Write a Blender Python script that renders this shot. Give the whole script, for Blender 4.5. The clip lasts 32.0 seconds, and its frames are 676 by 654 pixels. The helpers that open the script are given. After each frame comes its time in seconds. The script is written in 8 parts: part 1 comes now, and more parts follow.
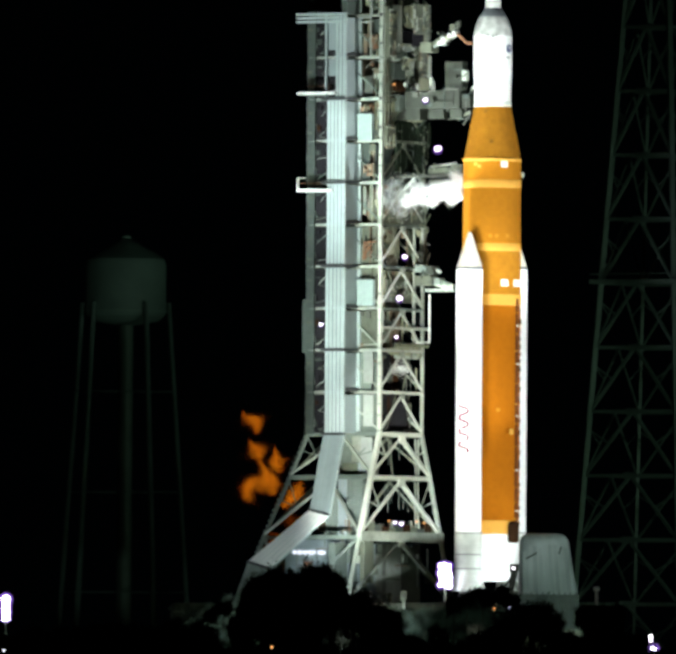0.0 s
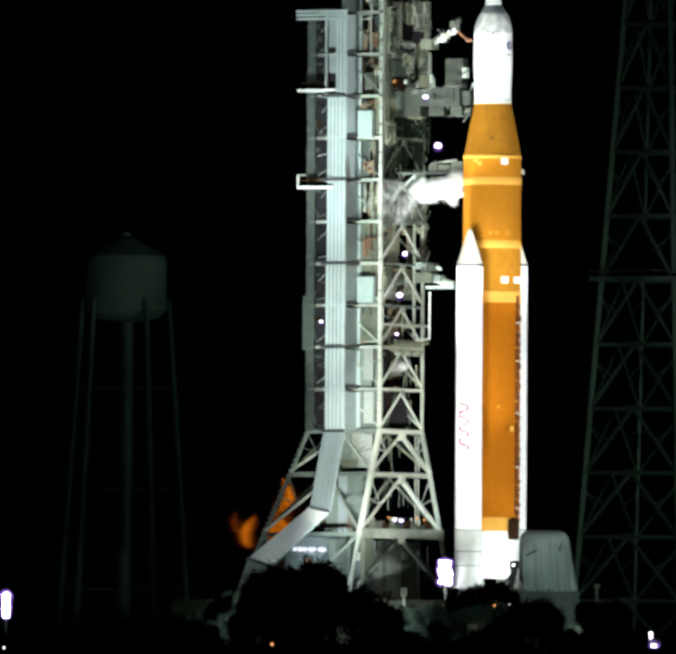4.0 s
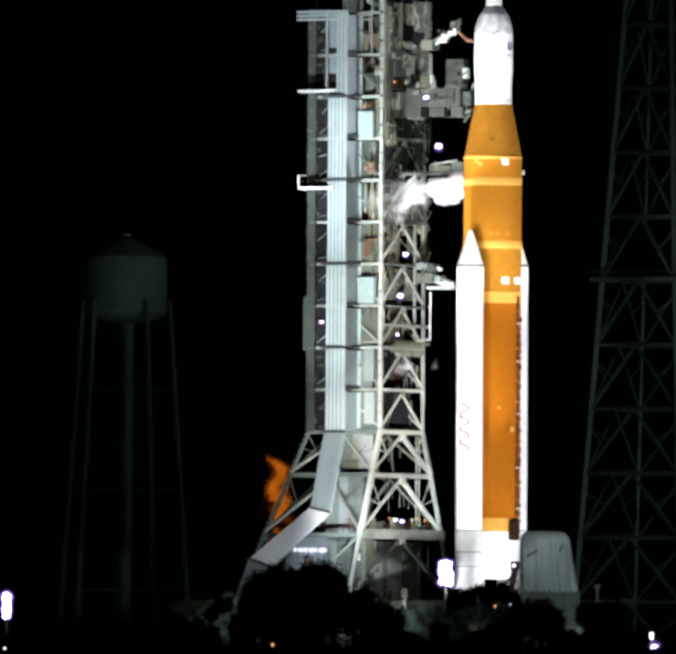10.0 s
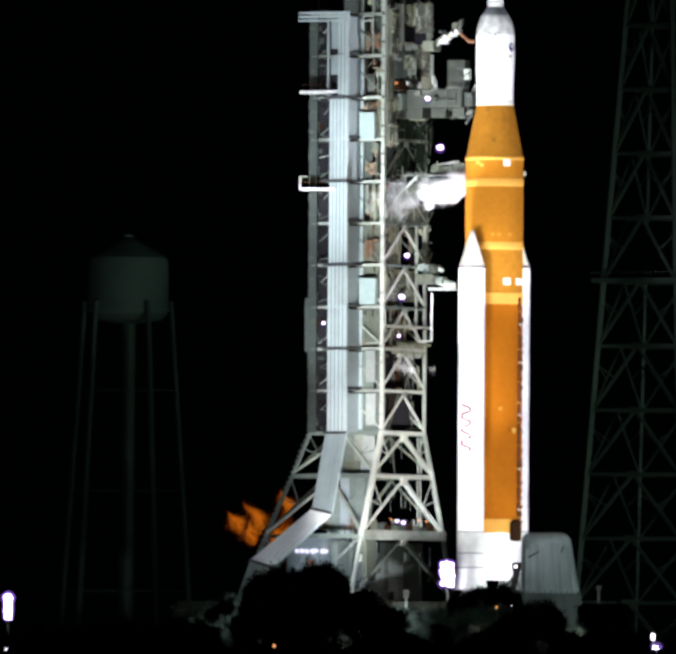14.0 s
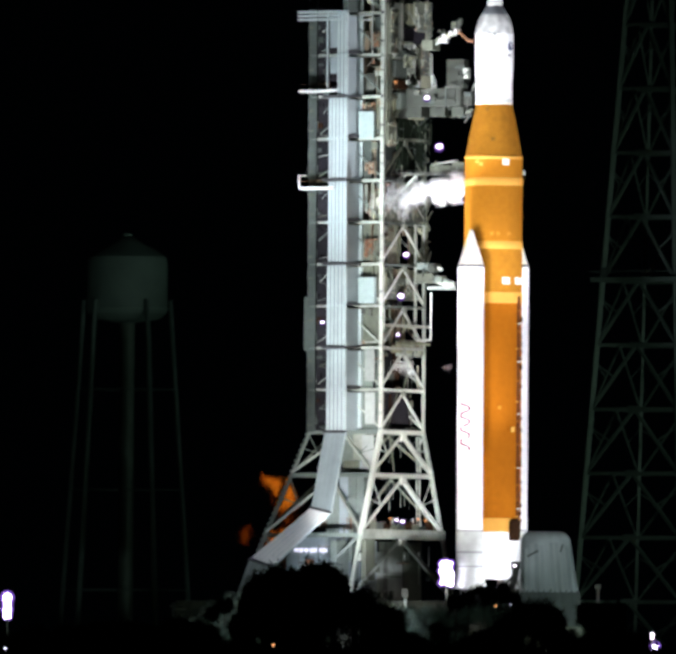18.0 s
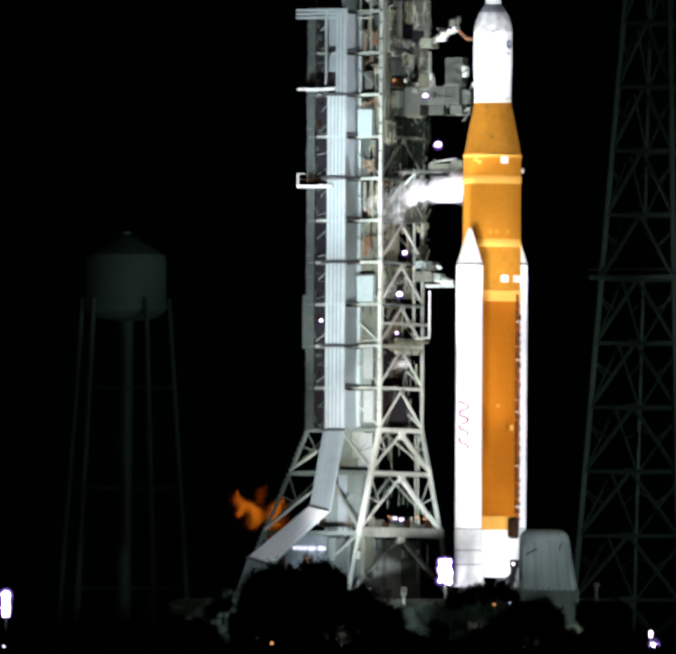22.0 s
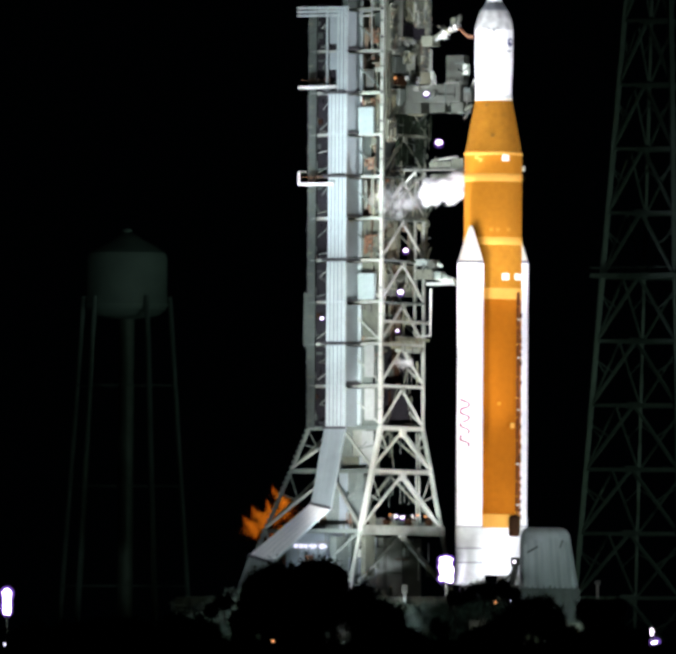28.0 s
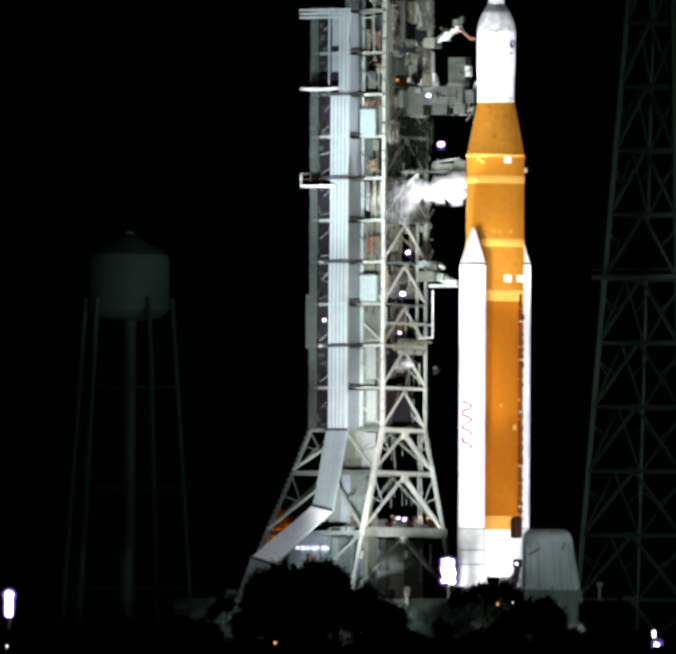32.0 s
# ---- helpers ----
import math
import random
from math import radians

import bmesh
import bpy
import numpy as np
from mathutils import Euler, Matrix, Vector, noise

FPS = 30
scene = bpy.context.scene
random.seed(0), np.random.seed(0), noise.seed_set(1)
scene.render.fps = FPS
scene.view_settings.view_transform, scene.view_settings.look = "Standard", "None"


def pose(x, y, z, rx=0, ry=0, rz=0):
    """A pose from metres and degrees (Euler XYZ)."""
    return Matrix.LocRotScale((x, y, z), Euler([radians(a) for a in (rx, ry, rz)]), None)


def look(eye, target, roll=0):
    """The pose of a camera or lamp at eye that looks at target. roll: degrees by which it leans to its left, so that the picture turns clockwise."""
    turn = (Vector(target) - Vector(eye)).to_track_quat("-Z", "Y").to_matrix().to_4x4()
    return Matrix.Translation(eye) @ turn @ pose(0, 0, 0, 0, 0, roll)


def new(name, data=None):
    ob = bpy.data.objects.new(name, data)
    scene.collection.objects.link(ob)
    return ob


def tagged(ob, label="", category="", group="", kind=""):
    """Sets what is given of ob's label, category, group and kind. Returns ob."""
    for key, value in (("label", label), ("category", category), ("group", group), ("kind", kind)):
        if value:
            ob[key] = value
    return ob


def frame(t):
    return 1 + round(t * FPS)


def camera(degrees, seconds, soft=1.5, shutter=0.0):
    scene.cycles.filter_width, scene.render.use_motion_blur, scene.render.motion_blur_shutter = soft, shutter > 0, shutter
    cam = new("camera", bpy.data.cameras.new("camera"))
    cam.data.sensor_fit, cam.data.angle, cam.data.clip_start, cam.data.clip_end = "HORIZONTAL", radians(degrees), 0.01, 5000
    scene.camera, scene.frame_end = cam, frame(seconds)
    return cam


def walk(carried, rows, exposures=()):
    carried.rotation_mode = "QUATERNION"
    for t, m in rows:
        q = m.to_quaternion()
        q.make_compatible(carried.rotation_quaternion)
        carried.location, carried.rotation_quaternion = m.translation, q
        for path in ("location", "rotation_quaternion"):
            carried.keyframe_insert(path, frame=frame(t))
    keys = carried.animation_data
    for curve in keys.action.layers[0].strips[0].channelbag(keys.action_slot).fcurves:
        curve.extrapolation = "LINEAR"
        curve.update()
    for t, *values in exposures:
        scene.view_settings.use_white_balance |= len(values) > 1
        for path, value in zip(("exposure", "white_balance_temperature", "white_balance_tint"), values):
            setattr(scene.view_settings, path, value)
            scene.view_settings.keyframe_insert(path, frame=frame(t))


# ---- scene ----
# A rocket on its launch platform at night, seen with a long lens over dark trees.
# x right, y away from the camera, z up; the rocket stands on the z axis.
SECONDS = 32.0
EYE = (-22.134, -2400.0, 6.0)
cam = camera(2.3205, SECONDS, soft=3.8)
# seconds, yaw, pitch: a camera on a stand that shakes a little
SHAKE = [
    (0, -0.00207, 1.43321), (0.5, -0.00168, 1.42319), (1, 0.00133, 1.42596), (1.5, -0.00266, 1.43001),
    (2, 0.00059, 1.43528), (2.5, 0.00266, 1.41824), (3, -0.00111, 1.42312), (3.5, -0.00118, 1.42171),
    (5.5, -0.00202, 1.42888), (6, 0.00123, 1.42663), (6.5, 0.00302, 1.42160), (7, 0.00299, 1.42284),
    (7.5, 0.00552, 1.42021), (8, -0.00062, 1.42423), (8.5, 0.00111, 1.42296), (9, -0.00503, 1.42122),
    (9.5, 0.00199, 1.42297), (10, 0.00062, 1.42486), (10.5, -0.00202, 1.42259), (11, -0.00139, 1.42725),
    (11.5, -0.00115, 1.42725), (12, 0.00187, 1.42611), (12.5, 0.00212, 1.42601), (13, 0.00000, 1.42763),
    (13.5, 0.00185, 1.42296), (14, 0.00590, 1.42851), (14.5, -0.00002, 1.42538), (16.5, 0.00062, 1.42689),
    (17, 0.00012, 1.42687), (17.5, 0.00174, 1.42297), (18, 0.00300, 1.42536), (18.5, 0.00314, 1.42650),
    (19, -0.00189, 1.42777), (19.5, -0.00289, 1.42450), (20, -0.00113, 1.42649), (20.5, -0.00139, 1.42587),
    (21, 0.00277, 1.42726), (21.5, 0.00579, 1.42549), (22, -0.00177, 1.41880), (22.5, 0.00325, 1.42902),
    (23, -0.00288, 1.42120), (23.5, -0.00088, 1.42562), (24, 0.00025, 1.41504), (24.5, 0.00238, 1.41579),
    (25, -0.00164, 1.41329), (25.5, 0.00124, 1.41453), (27.5, 0.00056, 1.41232), (28, 0.00167, 1.41172),
    (28.5, 0.00111, 1.41117), (29, 0.00222, 1.41346), (29.5, 0.00000, 1.41061), (30, 0.00681, 1.41402),
    (30.5, 0.00222, 1.42253), (31, 0.00389, 1.41346), (31.5, 0.00167, 1.42197), (32, 0.00903, 1.41798),
]
walk(cam, [(t, pose(*EYE, 90 + pitch, -0.36, yaw - 0.00897)) for t, yaw, pitch in SHAKE],
     exposures=[(0, 0.07, 6420, -3), (3, 0.07, 6400, -2), (8, 0.07, 6340, 7), (12, 0.07, 6200, 14), (SECONDS, 0.07, 6200, 14)])

# ---- night sky and floodlights ----
world = bpy.data.worlds.new("night")
scene.world = world
world.use_nodes = True
world.node_tree.nodes["Background"].inputs[0].default_value = (0.25, 0.5, 0.7, 1)
world.node_tree.nodes["Background"].inputs[1].default_value = 0.0005


def flood(eye, target, power, degrees, colour, blend=0.5, size=1.5):
    """A bank of floodlights off the pad, aimed at tower or rocket, or an added fill."""
    lamp = bpy.data.lights.new("floodlight_beam", "SPOT")
    lamp.energy, lamp.color = power, colour
    lamp.spot_size, lamp.spot_blend, lamp.shadow_soft_size = radians(degrees), blend, size
    ob = new("floodlight_beam", lamp)
    ob.matrix_world = look(eye, target)
    return ob


BLUISH = (0.86, 0.91, 1.0)
COOL, WARM, CLEAR = (0.885, 0.965, 0.955), (1.0, 0.985, 0.925), (0.96, 0.96, 1.0)
LEFT_BANK, FRONT_BANK, CENTRE_BANK, RIGHT_BANK = (-95, -122, 4), (-78, -136, 4), (-18, -152, 5), (120, -55, 6)
FILL_BANK, NEAR_BANK = (10, -150, 5), (-34, -104, 4)
flood(LEFT_BANK, (-23, 3, 102), 1.5e6, 16, COOL)
flood(LEFT_BANK, (-23, 3, 78), 1.5e6, 15, COOL)
flood(LEFT_BANK, (-22, 3, 42), 0.25e6, 14, BLUISH, 0.4)
for height, power in ((110, 1.9e6), (67, 0.8e6), (48, 0.5e6)):
    flood(FRONT_BANK, (2, 0, height), power, 11.5, CLEAR)
flood(NEAR_BANK, (-2, 0, 92), 0.14e6, 12, CLEAR)
flood(FRONT_BANK, (-2, 0, 87), 1.5e6, 11.5, CLEAR)
# deck lamp that grazes up the booster's outer side
flood((-14, -16, 27.5), (-5.5, -1, 86), 7.0e5, 13, CLEAR, 0.6, 0.5)
for height, power in ((46, 1.8e6), (62, 1.2e6), (84, 0.8e6), (108, 0.5e6)):
    flood(CENTRE_BANK, (-14, 4, height), power, 11, WARM)
# unseen bank added to fill the booster's shadow on the core
flood(FILL_BANK, (1, 0, 66), 0.42e6, 10, CLEAR)
flood(FILL_BANK, (1, 0, 47), 0.24e6, 10, CLEAR)
# beam added to lift the dark hull
flood(LEFT_BANK, (-6, -16, 22), 2.6e5, 15, WARM)
flood(CENTRE_BANK, (-17, -2, 31), 1.2e6, 9, BLUISH)
flood(RIGHT_BANK, (-2, 0, 97), 1.3e6, 19, CLEAR)
flood(RIGHT_BANK, (-2, 0, 56), 0.8e6, 20, CLEAR)
flood((70, -112, 6), (3, -8, 31), 2.4e5, 10, (0.85, 1.0, 0.97))
# unseen low lamp added to fill the front of the rocket's foot
flood((-3.0, -18.5, 27.4), (-2.2, -4, 31.5), 3.2e3, 75, CLEAR, 0.7, 0.6)


def bulb(at, power, colour, size=0.3):
    """The light that a lamp in view throws on what stands round it."""
    lamp = bpy.data.lights.new("lamp_light", "POINT")
    lamp.energy, lamp.color, lamp.shadow_soft_size = power, colour, size
    ob = new("lamp_light", lamp)
    ob.location = at


VIOLET = (0.86, 0.8, 1.0)
bulb((-6.46, -8.60, 30.27), 380, VIOLET, 0.6)
bulb((2.19, -7.60, 31.19), 1500, CLEAR, 0.5)
for at in ((-9.71, -4.00, 98.66), (-7.83, 2.60, 91.90), (-12.50, 4.60, 76.34), (-13.21, 4.60, 70.37)):
    bulb(at, 260, VIOLET)
bulb((-13.15, 2.60, 38.27), 220, (1.0, 0.8, 0.64))
# weak fill added as spill over the whole pad
flood((-30, -165, 6), (-20, 60, 40), 1.1e5, 64, (0.8, 1.0, 0.85))
# unseen lamps added to lift the water tower and the lightning tower
flood((60, 30, 58), (-55.09, 200, 62), 0.85e4, 30, (0.75, 1.0, 0.8), 0.8)
flood((95, 50, 8), (26, 160, 108), 4.7e4, 72, (0.75, 1.0, 0.8), 0.7)


# ---- materials ----
def material(name, colour, rough=0.6, metal=0.0, vary=0.25, grain=0.8, blotch=0.12, bump=0.15, emit=0.0, streak=1.0, spec=0.5):
    """A paint, metal or foam: stains at a coarse scale, grain at a fine one, relief from both."""
    m = bpy.data.materials.new(name)
    m.use_nodes = True
    nt = m.node_tree
    bs = nt.nodes["Principled BSDF"]
    co = nt.nodes.new("ShaderNodeTexCoord")
    mp = nt.nodes.new("ShaderNodeMapping")
    mp.inputs["Scale"].default_value = (1, 1, streak)
    nt.links.new(co.outputs["Object"], mp.inputs["Vector"])
    n1, n2 = nt.nodes.new("ShaderNodeTexNoise"), nt.nodes.new("ShaderNodeTexNoise")
    n1.inputs["Scale"].default_value, n1.inputs["Detail"].default_value = blotch, 5
    n2.inputs["Scale"].default_value, n2.inputs["Detail"].default_value = grain, 6
    for n in (n1, n2):
        nt.links.new(mp.outputs[0], n.inputs["Vector"])
    mix = nt.nodes.new("ShaderNodeMix")
    mix.data_type = "FLOAT"
    mix.inputs[0].default_value = 0.45
    nt.links.new(n1.outputs["Fac"], mix.inputs[2])
    nt.links.new(n2.outputs["Fac"], mix.inputs[3])
    info = nt.nodes.new("ShaderNodeObjectInfo")
    add = nt.nodes.new("ShaderNodeMath")
    add.operation = "MULTIPLY_ADD"
    nt.links.new(info.outputs["Random"], add.inputs[0])
    add.inputs[1].default_value = 0.25
    nt.links.new(mix.outputs[0], add.inputs[2])
    ramp = nt.nodes.new("ShaderNodeValToRGB")
    ramp.color_ramp.elements[0].position, ramp.color_ramp.elements[1].position = 0.38, 0.85
    ramp.color_ramp.elements[0].color = (*[c * (1 - vary) for c in colour], 1)
    ramp.color_ramp.elements[1].color = (*[min(1, c * (1 + vary * 0.45)) for c in colour], 1)
    nt.links.new(add.outputs[0], ramp.inputs[0])
    nt.links.new(ramp.outputs[0], bs.inputs["Base Color"])
    bs.inputs["Roughness"].default_value, bs.inputs["Metallic"].default_value = rough, metal
    bs.inputs["Specular IOR Level"].default_value = spec
    if bump:
        b = nt.nodes.new("ShaderNodeBump")
        b.inputs["Strength"].default_value, b.inputs["Distance"].default_value = bump, 0.05
        nt.links.new(n2.outputs["Fac"], b.inputs["Height"])
        nt.links.new(b.outputs[0], bs.inputs["Normal"])
    if emit:
        bs.inputs["Emission Color"].default_value = (*colour, 1)
        bs.inputs["Emission Strength"].default_value = emit
    return m


def glow(name, colour, strength):
    m = bpy.data.materials.new(name)
    m.use_nodes = True
    nt = m.node_tree
    nt.nodes.remove(nt.nodes["Principled BSDF"])
    em = nt.nodes.new("ShaderNodeEmission")
    em.inputs[0].default_value, em.inputs[1].default_value = (*colour, 1), strength
    nt.links.new(em.outputs[0], nt.nodes["Material Output"].inputs[0])
    return m


def fire(name, low, high):
    """Burning gas: each shred of flame glows with its own heat."""
    m = bpy.data.materials.new(name)
    m.use_nodes = True
    nt = m.node_tree
    nt.nodes.remove(nt.nodes["Principled BSDF"])
    em = nt.nodes.new("ShaderNodeEmission")
    geo = nt.nodes.new("ShaderNodeNewGeometry")
    ramp = nt.nodes.new("ShaderNodeValToRGB")
    ramp.color_ramp.elements[0].color, ramp.color_ramp.elements[1].color = (*low, 1), (*high, 1)
    ramp.color_ramp.elements[0].position = 0.25
    nt.links.new(geo.outputs["Random Per Island"], ramp.inputs[0])
    nt.links.new(ramp.outputs[0], em.inputs[0])
    nt.links.new(em.outputs[0], nt.nodes["Material Output"].inputs[0])
    return m


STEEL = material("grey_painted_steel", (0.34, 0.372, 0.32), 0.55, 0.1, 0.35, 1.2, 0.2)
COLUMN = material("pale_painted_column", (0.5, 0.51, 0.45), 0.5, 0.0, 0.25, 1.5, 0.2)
DECKING = material("dark_deck_grating", (0.1, 0.105, 0.09), 0.8, 0.2, 0.4, 2.0, 0.3)
TRAY_SHEET = material("grey_tray_sheet", (0.15, 0.18, 0.18), 0.5, 0.2, 0.2, 1.0, 0.1)
TRAY = material("pale_galvanised_tray", (0.41, 0.475, 0.48), 0.45, 0.2, 0.2, 1.0, 0.1)
SHAFT = material("blue_grey_shaft_cladding", (0.235, 0.28, 0.29), 0.5, 0.1, 0.2, 0.8, 0.1)
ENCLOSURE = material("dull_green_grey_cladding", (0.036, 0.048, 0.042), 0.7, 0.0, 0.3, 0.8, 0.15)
TEAL = material("pale_teal_cabinet_paint", (0.265, 0.335, 0.325), 0.5, 0.0, 0.25, 1.5, 0.4)
# near-black tone for sheets that stand in for shaded gaps
GAP_SHADE = material("dark_gap_shade", (0.016, 0.015, 0.018), 0.9, 0.0, 0.5, 1.2, 0.4, spec=0.05)
NETTING = material("dark_green_netting", (0.011, 0.016, 0.01), 0.95, 0.0, 0.6, 1.5, 0.5, 0.4, spec=0.05)
PALE = material("pale_green_white_panel", (0.32, 0.345, 0.32), 0.6, 0.0, 0.35, 1.5, 0.4)
COLLAR = material("dark_bracket_steel", (0.045, 0.046, 0.05), 0.6, 0.3)
RUST = material("red_brown_primer", (0.19, 0.085, 0.04), 0.7, 0.0, 0.5)
# mottled copy of STEEL with the girder's dimmer light in its colour
GIRDER = material("dimmed_mottled_steel", (0.235, 0.255, 0.215), 0.65, 0.1, 0.6, 1.3, 0.35, 0.3)
PIPE = material("white_pipe_paint", (0.7, 0.7, 0.68), 0.4, 0.0, 0.15)
ARM_GREY = material("dark_olive_arm_paint", (0.029, 0.034, 0.025), 0.6, 0.2, 0.6, 1.2, 0.5, 0.3)
OGIVE = material("smoky_white_ogive", (0.66, 0.67, 0.65), 0.5, 0.0, 0.7, 0.9, 0.45, 0.1)
HULL = material("dark_hull_paint", (0.08, 0.088, 0.062), 0.7, 0.1, 0.6, 1.2, 0.2, 0.3)
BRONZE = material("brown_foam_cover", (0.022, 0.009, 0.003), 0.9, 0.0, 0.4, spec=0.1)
# also stands in for shade on the far columns and braces
LEG = material("dull_green_grey_dim_paint", (0.136, 0.166, 0.145), 0.6, 0.1, 0.4, 1.2, 0.2)
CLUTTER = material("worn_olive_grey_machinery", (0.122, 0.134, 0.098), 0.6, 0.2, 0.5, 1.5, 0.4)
FOAM = material("orange_insulating_foam", (0.4, 0.152, 0.009), 0.9, 0.0, 0.22, 1.4, 0.09, 0.4, spec=0.1)
FOAM_DULL = material("weathered_olive_orange_foam", (0.345, 0.142, 0.0105), 0.9, 0.0, 0.34, 1.2, 0.16, 0.4, spec=0.1)
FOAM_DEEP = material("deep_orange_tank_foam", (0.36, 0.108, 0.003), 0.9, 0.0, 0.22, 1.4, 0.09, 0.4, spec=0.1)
CREAM = material("cream_nose_cone_paint", (0.76, 0.71, 0.6), 0.6, 0.0, 0.25, 0.8, 0.25, 0.1)
AFT = material("pale_grey_green_aft_tone", (0.62, 0.65, 0.6), 0.6, 0.0, 0.3, 0.9, 0.25, 0.15)
CAP = material("shade_grey_ogive_cap", (0.2, 0.22, 0.24), 0.55, 0.0, 0.3, 0.8, 0.3)
VENT_TONE = material("brown_vent_cover", (0.2, 0.088, 0.012), 0.9, 0.0, 0.3, spec=0.1)
FEED = material("dark_brown_feed_line", (0.13, 0.042, 0.012), 0.9, 0.0, 0.4, spec=0.1)
FOAM_PALE = material("paler_orange_foam_band", (0.62, 0.31, 0.055), 0.9, 0.0, 0.12, 1.4, 0.2, 0.4, spec=0.1)
FOAM_BUFF = material("buff_foam_plug", (0.5, 0.21, 0.025), 0.9, 0.0, 0.15, 1.4, 0.2, 0.4, spec=0.1)
WHITE = material("white_rocket_paint", (0.82, 0.82, 0.82), 0.45, 0.0, 0.06, 0.6, 0.1, 0.05)
OFFWHITE = material("grey_white_fairing", (0.6, 0.6, 0.58), 0.5, 0.0, 0.25, 0.8, 0.15, 0.1)
JOINT = material("grey_joint_band", (0.2, 0.2, 0.2), 0.6)
RED = material("dull_red_marking", (0.17, 0.02, 0.045), 0.6)
BLUE = material("dark_blue_marking", (0.03, 0.04, 0.12), 0.6)
OLIVE = material("olive_grey_screen_panel", (0.28, 0.285, 0.19), 0.75, 0.0, 0.45, 1.6, 0.35, 0.3)
BROWN = material("brown_grey_screen_panel", (0.2, 0.15, 0.1), 0.8, 0.0, 0.5, 1.6, 0.35, 0.3)
SKIRTING = material("dull_green_ribbed_sheet", (0.03, 0.042, 0.035), 0.7, 0.0, 0.4, 0.9, 0.25)
TARP = material("weathered_pale_shield_panels", (0.19, 0.222, 0.215), 0.7, 0.0, 0.4, 0.9, 0.25, 0.3, streak=0.3)
GALV = material("galvanised_lattice_steel", (0.2, 0.27, 0.225), 0.6, 0.3, 0.3)
TANK = material("pale_water_tank_paint", (0.28, 0.4, 0.35), 0.6, 0.0, 0.3, 0.3, 0.1)
# tank paint darkened for the light that fades towards the legs
TANK_LEG = material("dimmed_tank_leg_paint", (0.165, 0.235, 0.21), 0.7, 0.0, 0.35, 0.6, 0.2)
CONCRETE = material("stained_concrete", (0.28, 0.27, 0.25), 0.9, 0.0, 0.35, 1.0, 0.1, 0.4)
GRASS = material("coarse_dry_grass", (0.06, 0.08, 0.035), 0.95, 0.0, 0.5, 0.5, 0.02, 0.6)
LEAF = material("dark_oak_leaf", (0.045, 0.06, 0.025), 0.7, 0.0, 0.5, 2.0, 0.4)
SCRUB = material("grey_green_scrub_leaf", (0.04, 0.064, 0.047), 0.8, 0.0, 0.5, 2.0, 0.4)
BARK = material("grey_bark", (0.09, 0.07, 0.05), 0.9, 0.0, 0.4, 3.0, 0.5, 0.6)


def mist(name, colour):
    """Cold vapour: droplets that scatter light forwards as well as back."""
    m = bpy.data.materials.new(name)
    m.use_nodes = True
    nt = m.node_tree
    nt.nodes.remove(nt.nodes["Principled BSDF"])
    back, fore, mix = nt.nodes.new("ShaderNodeBsdfDiffuse"), nt.nodes.new("ShaderNodeBsdfTranslucent"), nt.nodes.new("ShaderNodeMixShader")
    back.inputs[0].default_value = fore.inputs[0].default_value = (*colour, 1)
    mix.inputs[0].default_value = 0.5
    nt.links.new(back.outputs[0], mix.inputs[1])
    nt.links.new(fore.outputs[0], mix.inputs[2])
    nt.links.new(mix.outputs[0], nt.nodes["Material Output"].inputs[0])
    return m


VAPOUR = mist("white_cold_vapour", (0.97, 0.97, 0.97))
FLAME = fire("orange_flame", (0.34, 0.055, 0.001), (1.0, 0.29, 0.014))
EMBER = fire("dull_red_flame", (0.02, 0.003, 0.0), (0.15, 0.026, 0.0015))
LAMP_WHITE = glow("white_lamp_glass", (1.0, 0.86, 1.0), 4.0)
# violet lens glare round the lamps, added as dim glowing discs
LAMP_HALO = glow("violet_glare_halo", (0.42, 0.18, 1.0), 0.22)
FLOOD_HALO = glow("violet_flood_halo", (0.42, 0.2, 1.0), 0.6)
LAMP_FLOOD = glow("violet_white_flood_glass", (0.9, 0.8, 1.0), 14.0)
LAMP_AMBER = glow("amber_lamp_glass", (1.0, 0.42, 0.16), 1.0)
SIGN_GLOW = glow("lit_sign_bar", (0.85, 0.82, 1.0), 1.6)

# ---- building helpers ----
PLATFORM = pose(0, 0, 0, 0, 0, -31)  # the platform's own axes: u towards the rocket, v across
rnd = random.Random(7)


def thing(name, label, category, at=(0, 0, 0), turn=0.0, group="", kind=""):
    ob = new(name)
    ob.matrix_world = pose(*at, 0, 0, turn)
    ob.empty_display_size = 0.5
    return tagged(ob, label, category, group, kind)


def part(name, bm, mat, parent=None, label="", smooth=False, frame_of=None, kind=""):
    """Links a bmesh as one mesh object under a thing or a part. frame_of: the axes that its numbers are in."""
    mesh = bpy.data.meshes.new(name)
    if parent is not None:
        up = parent.matrix_basis if parent.parent is None else parent.parent.matrix_basis @ parent.matrix_basis
        bm.transform(up.inverted() @ (frame_of or Matrix()))
    elif frame_of:
        bm.transform(frame_of)
    bmesh.ops.recalc_face_normals(bm, faces=bm.faces)
    bm.to_mesh(mesh)
    bm.free()
    mesh.materials.append(mat)
    if smooth:
        mesh.polygons.foreach_set("use_smooth", [True] * len(mesh.polygons))
        try:
            mesh.set_sharp_from_angle(angle=radians(35))
        except AttributeError:
            pass
    ob = new(name, mesh)
    ob.parent = parent
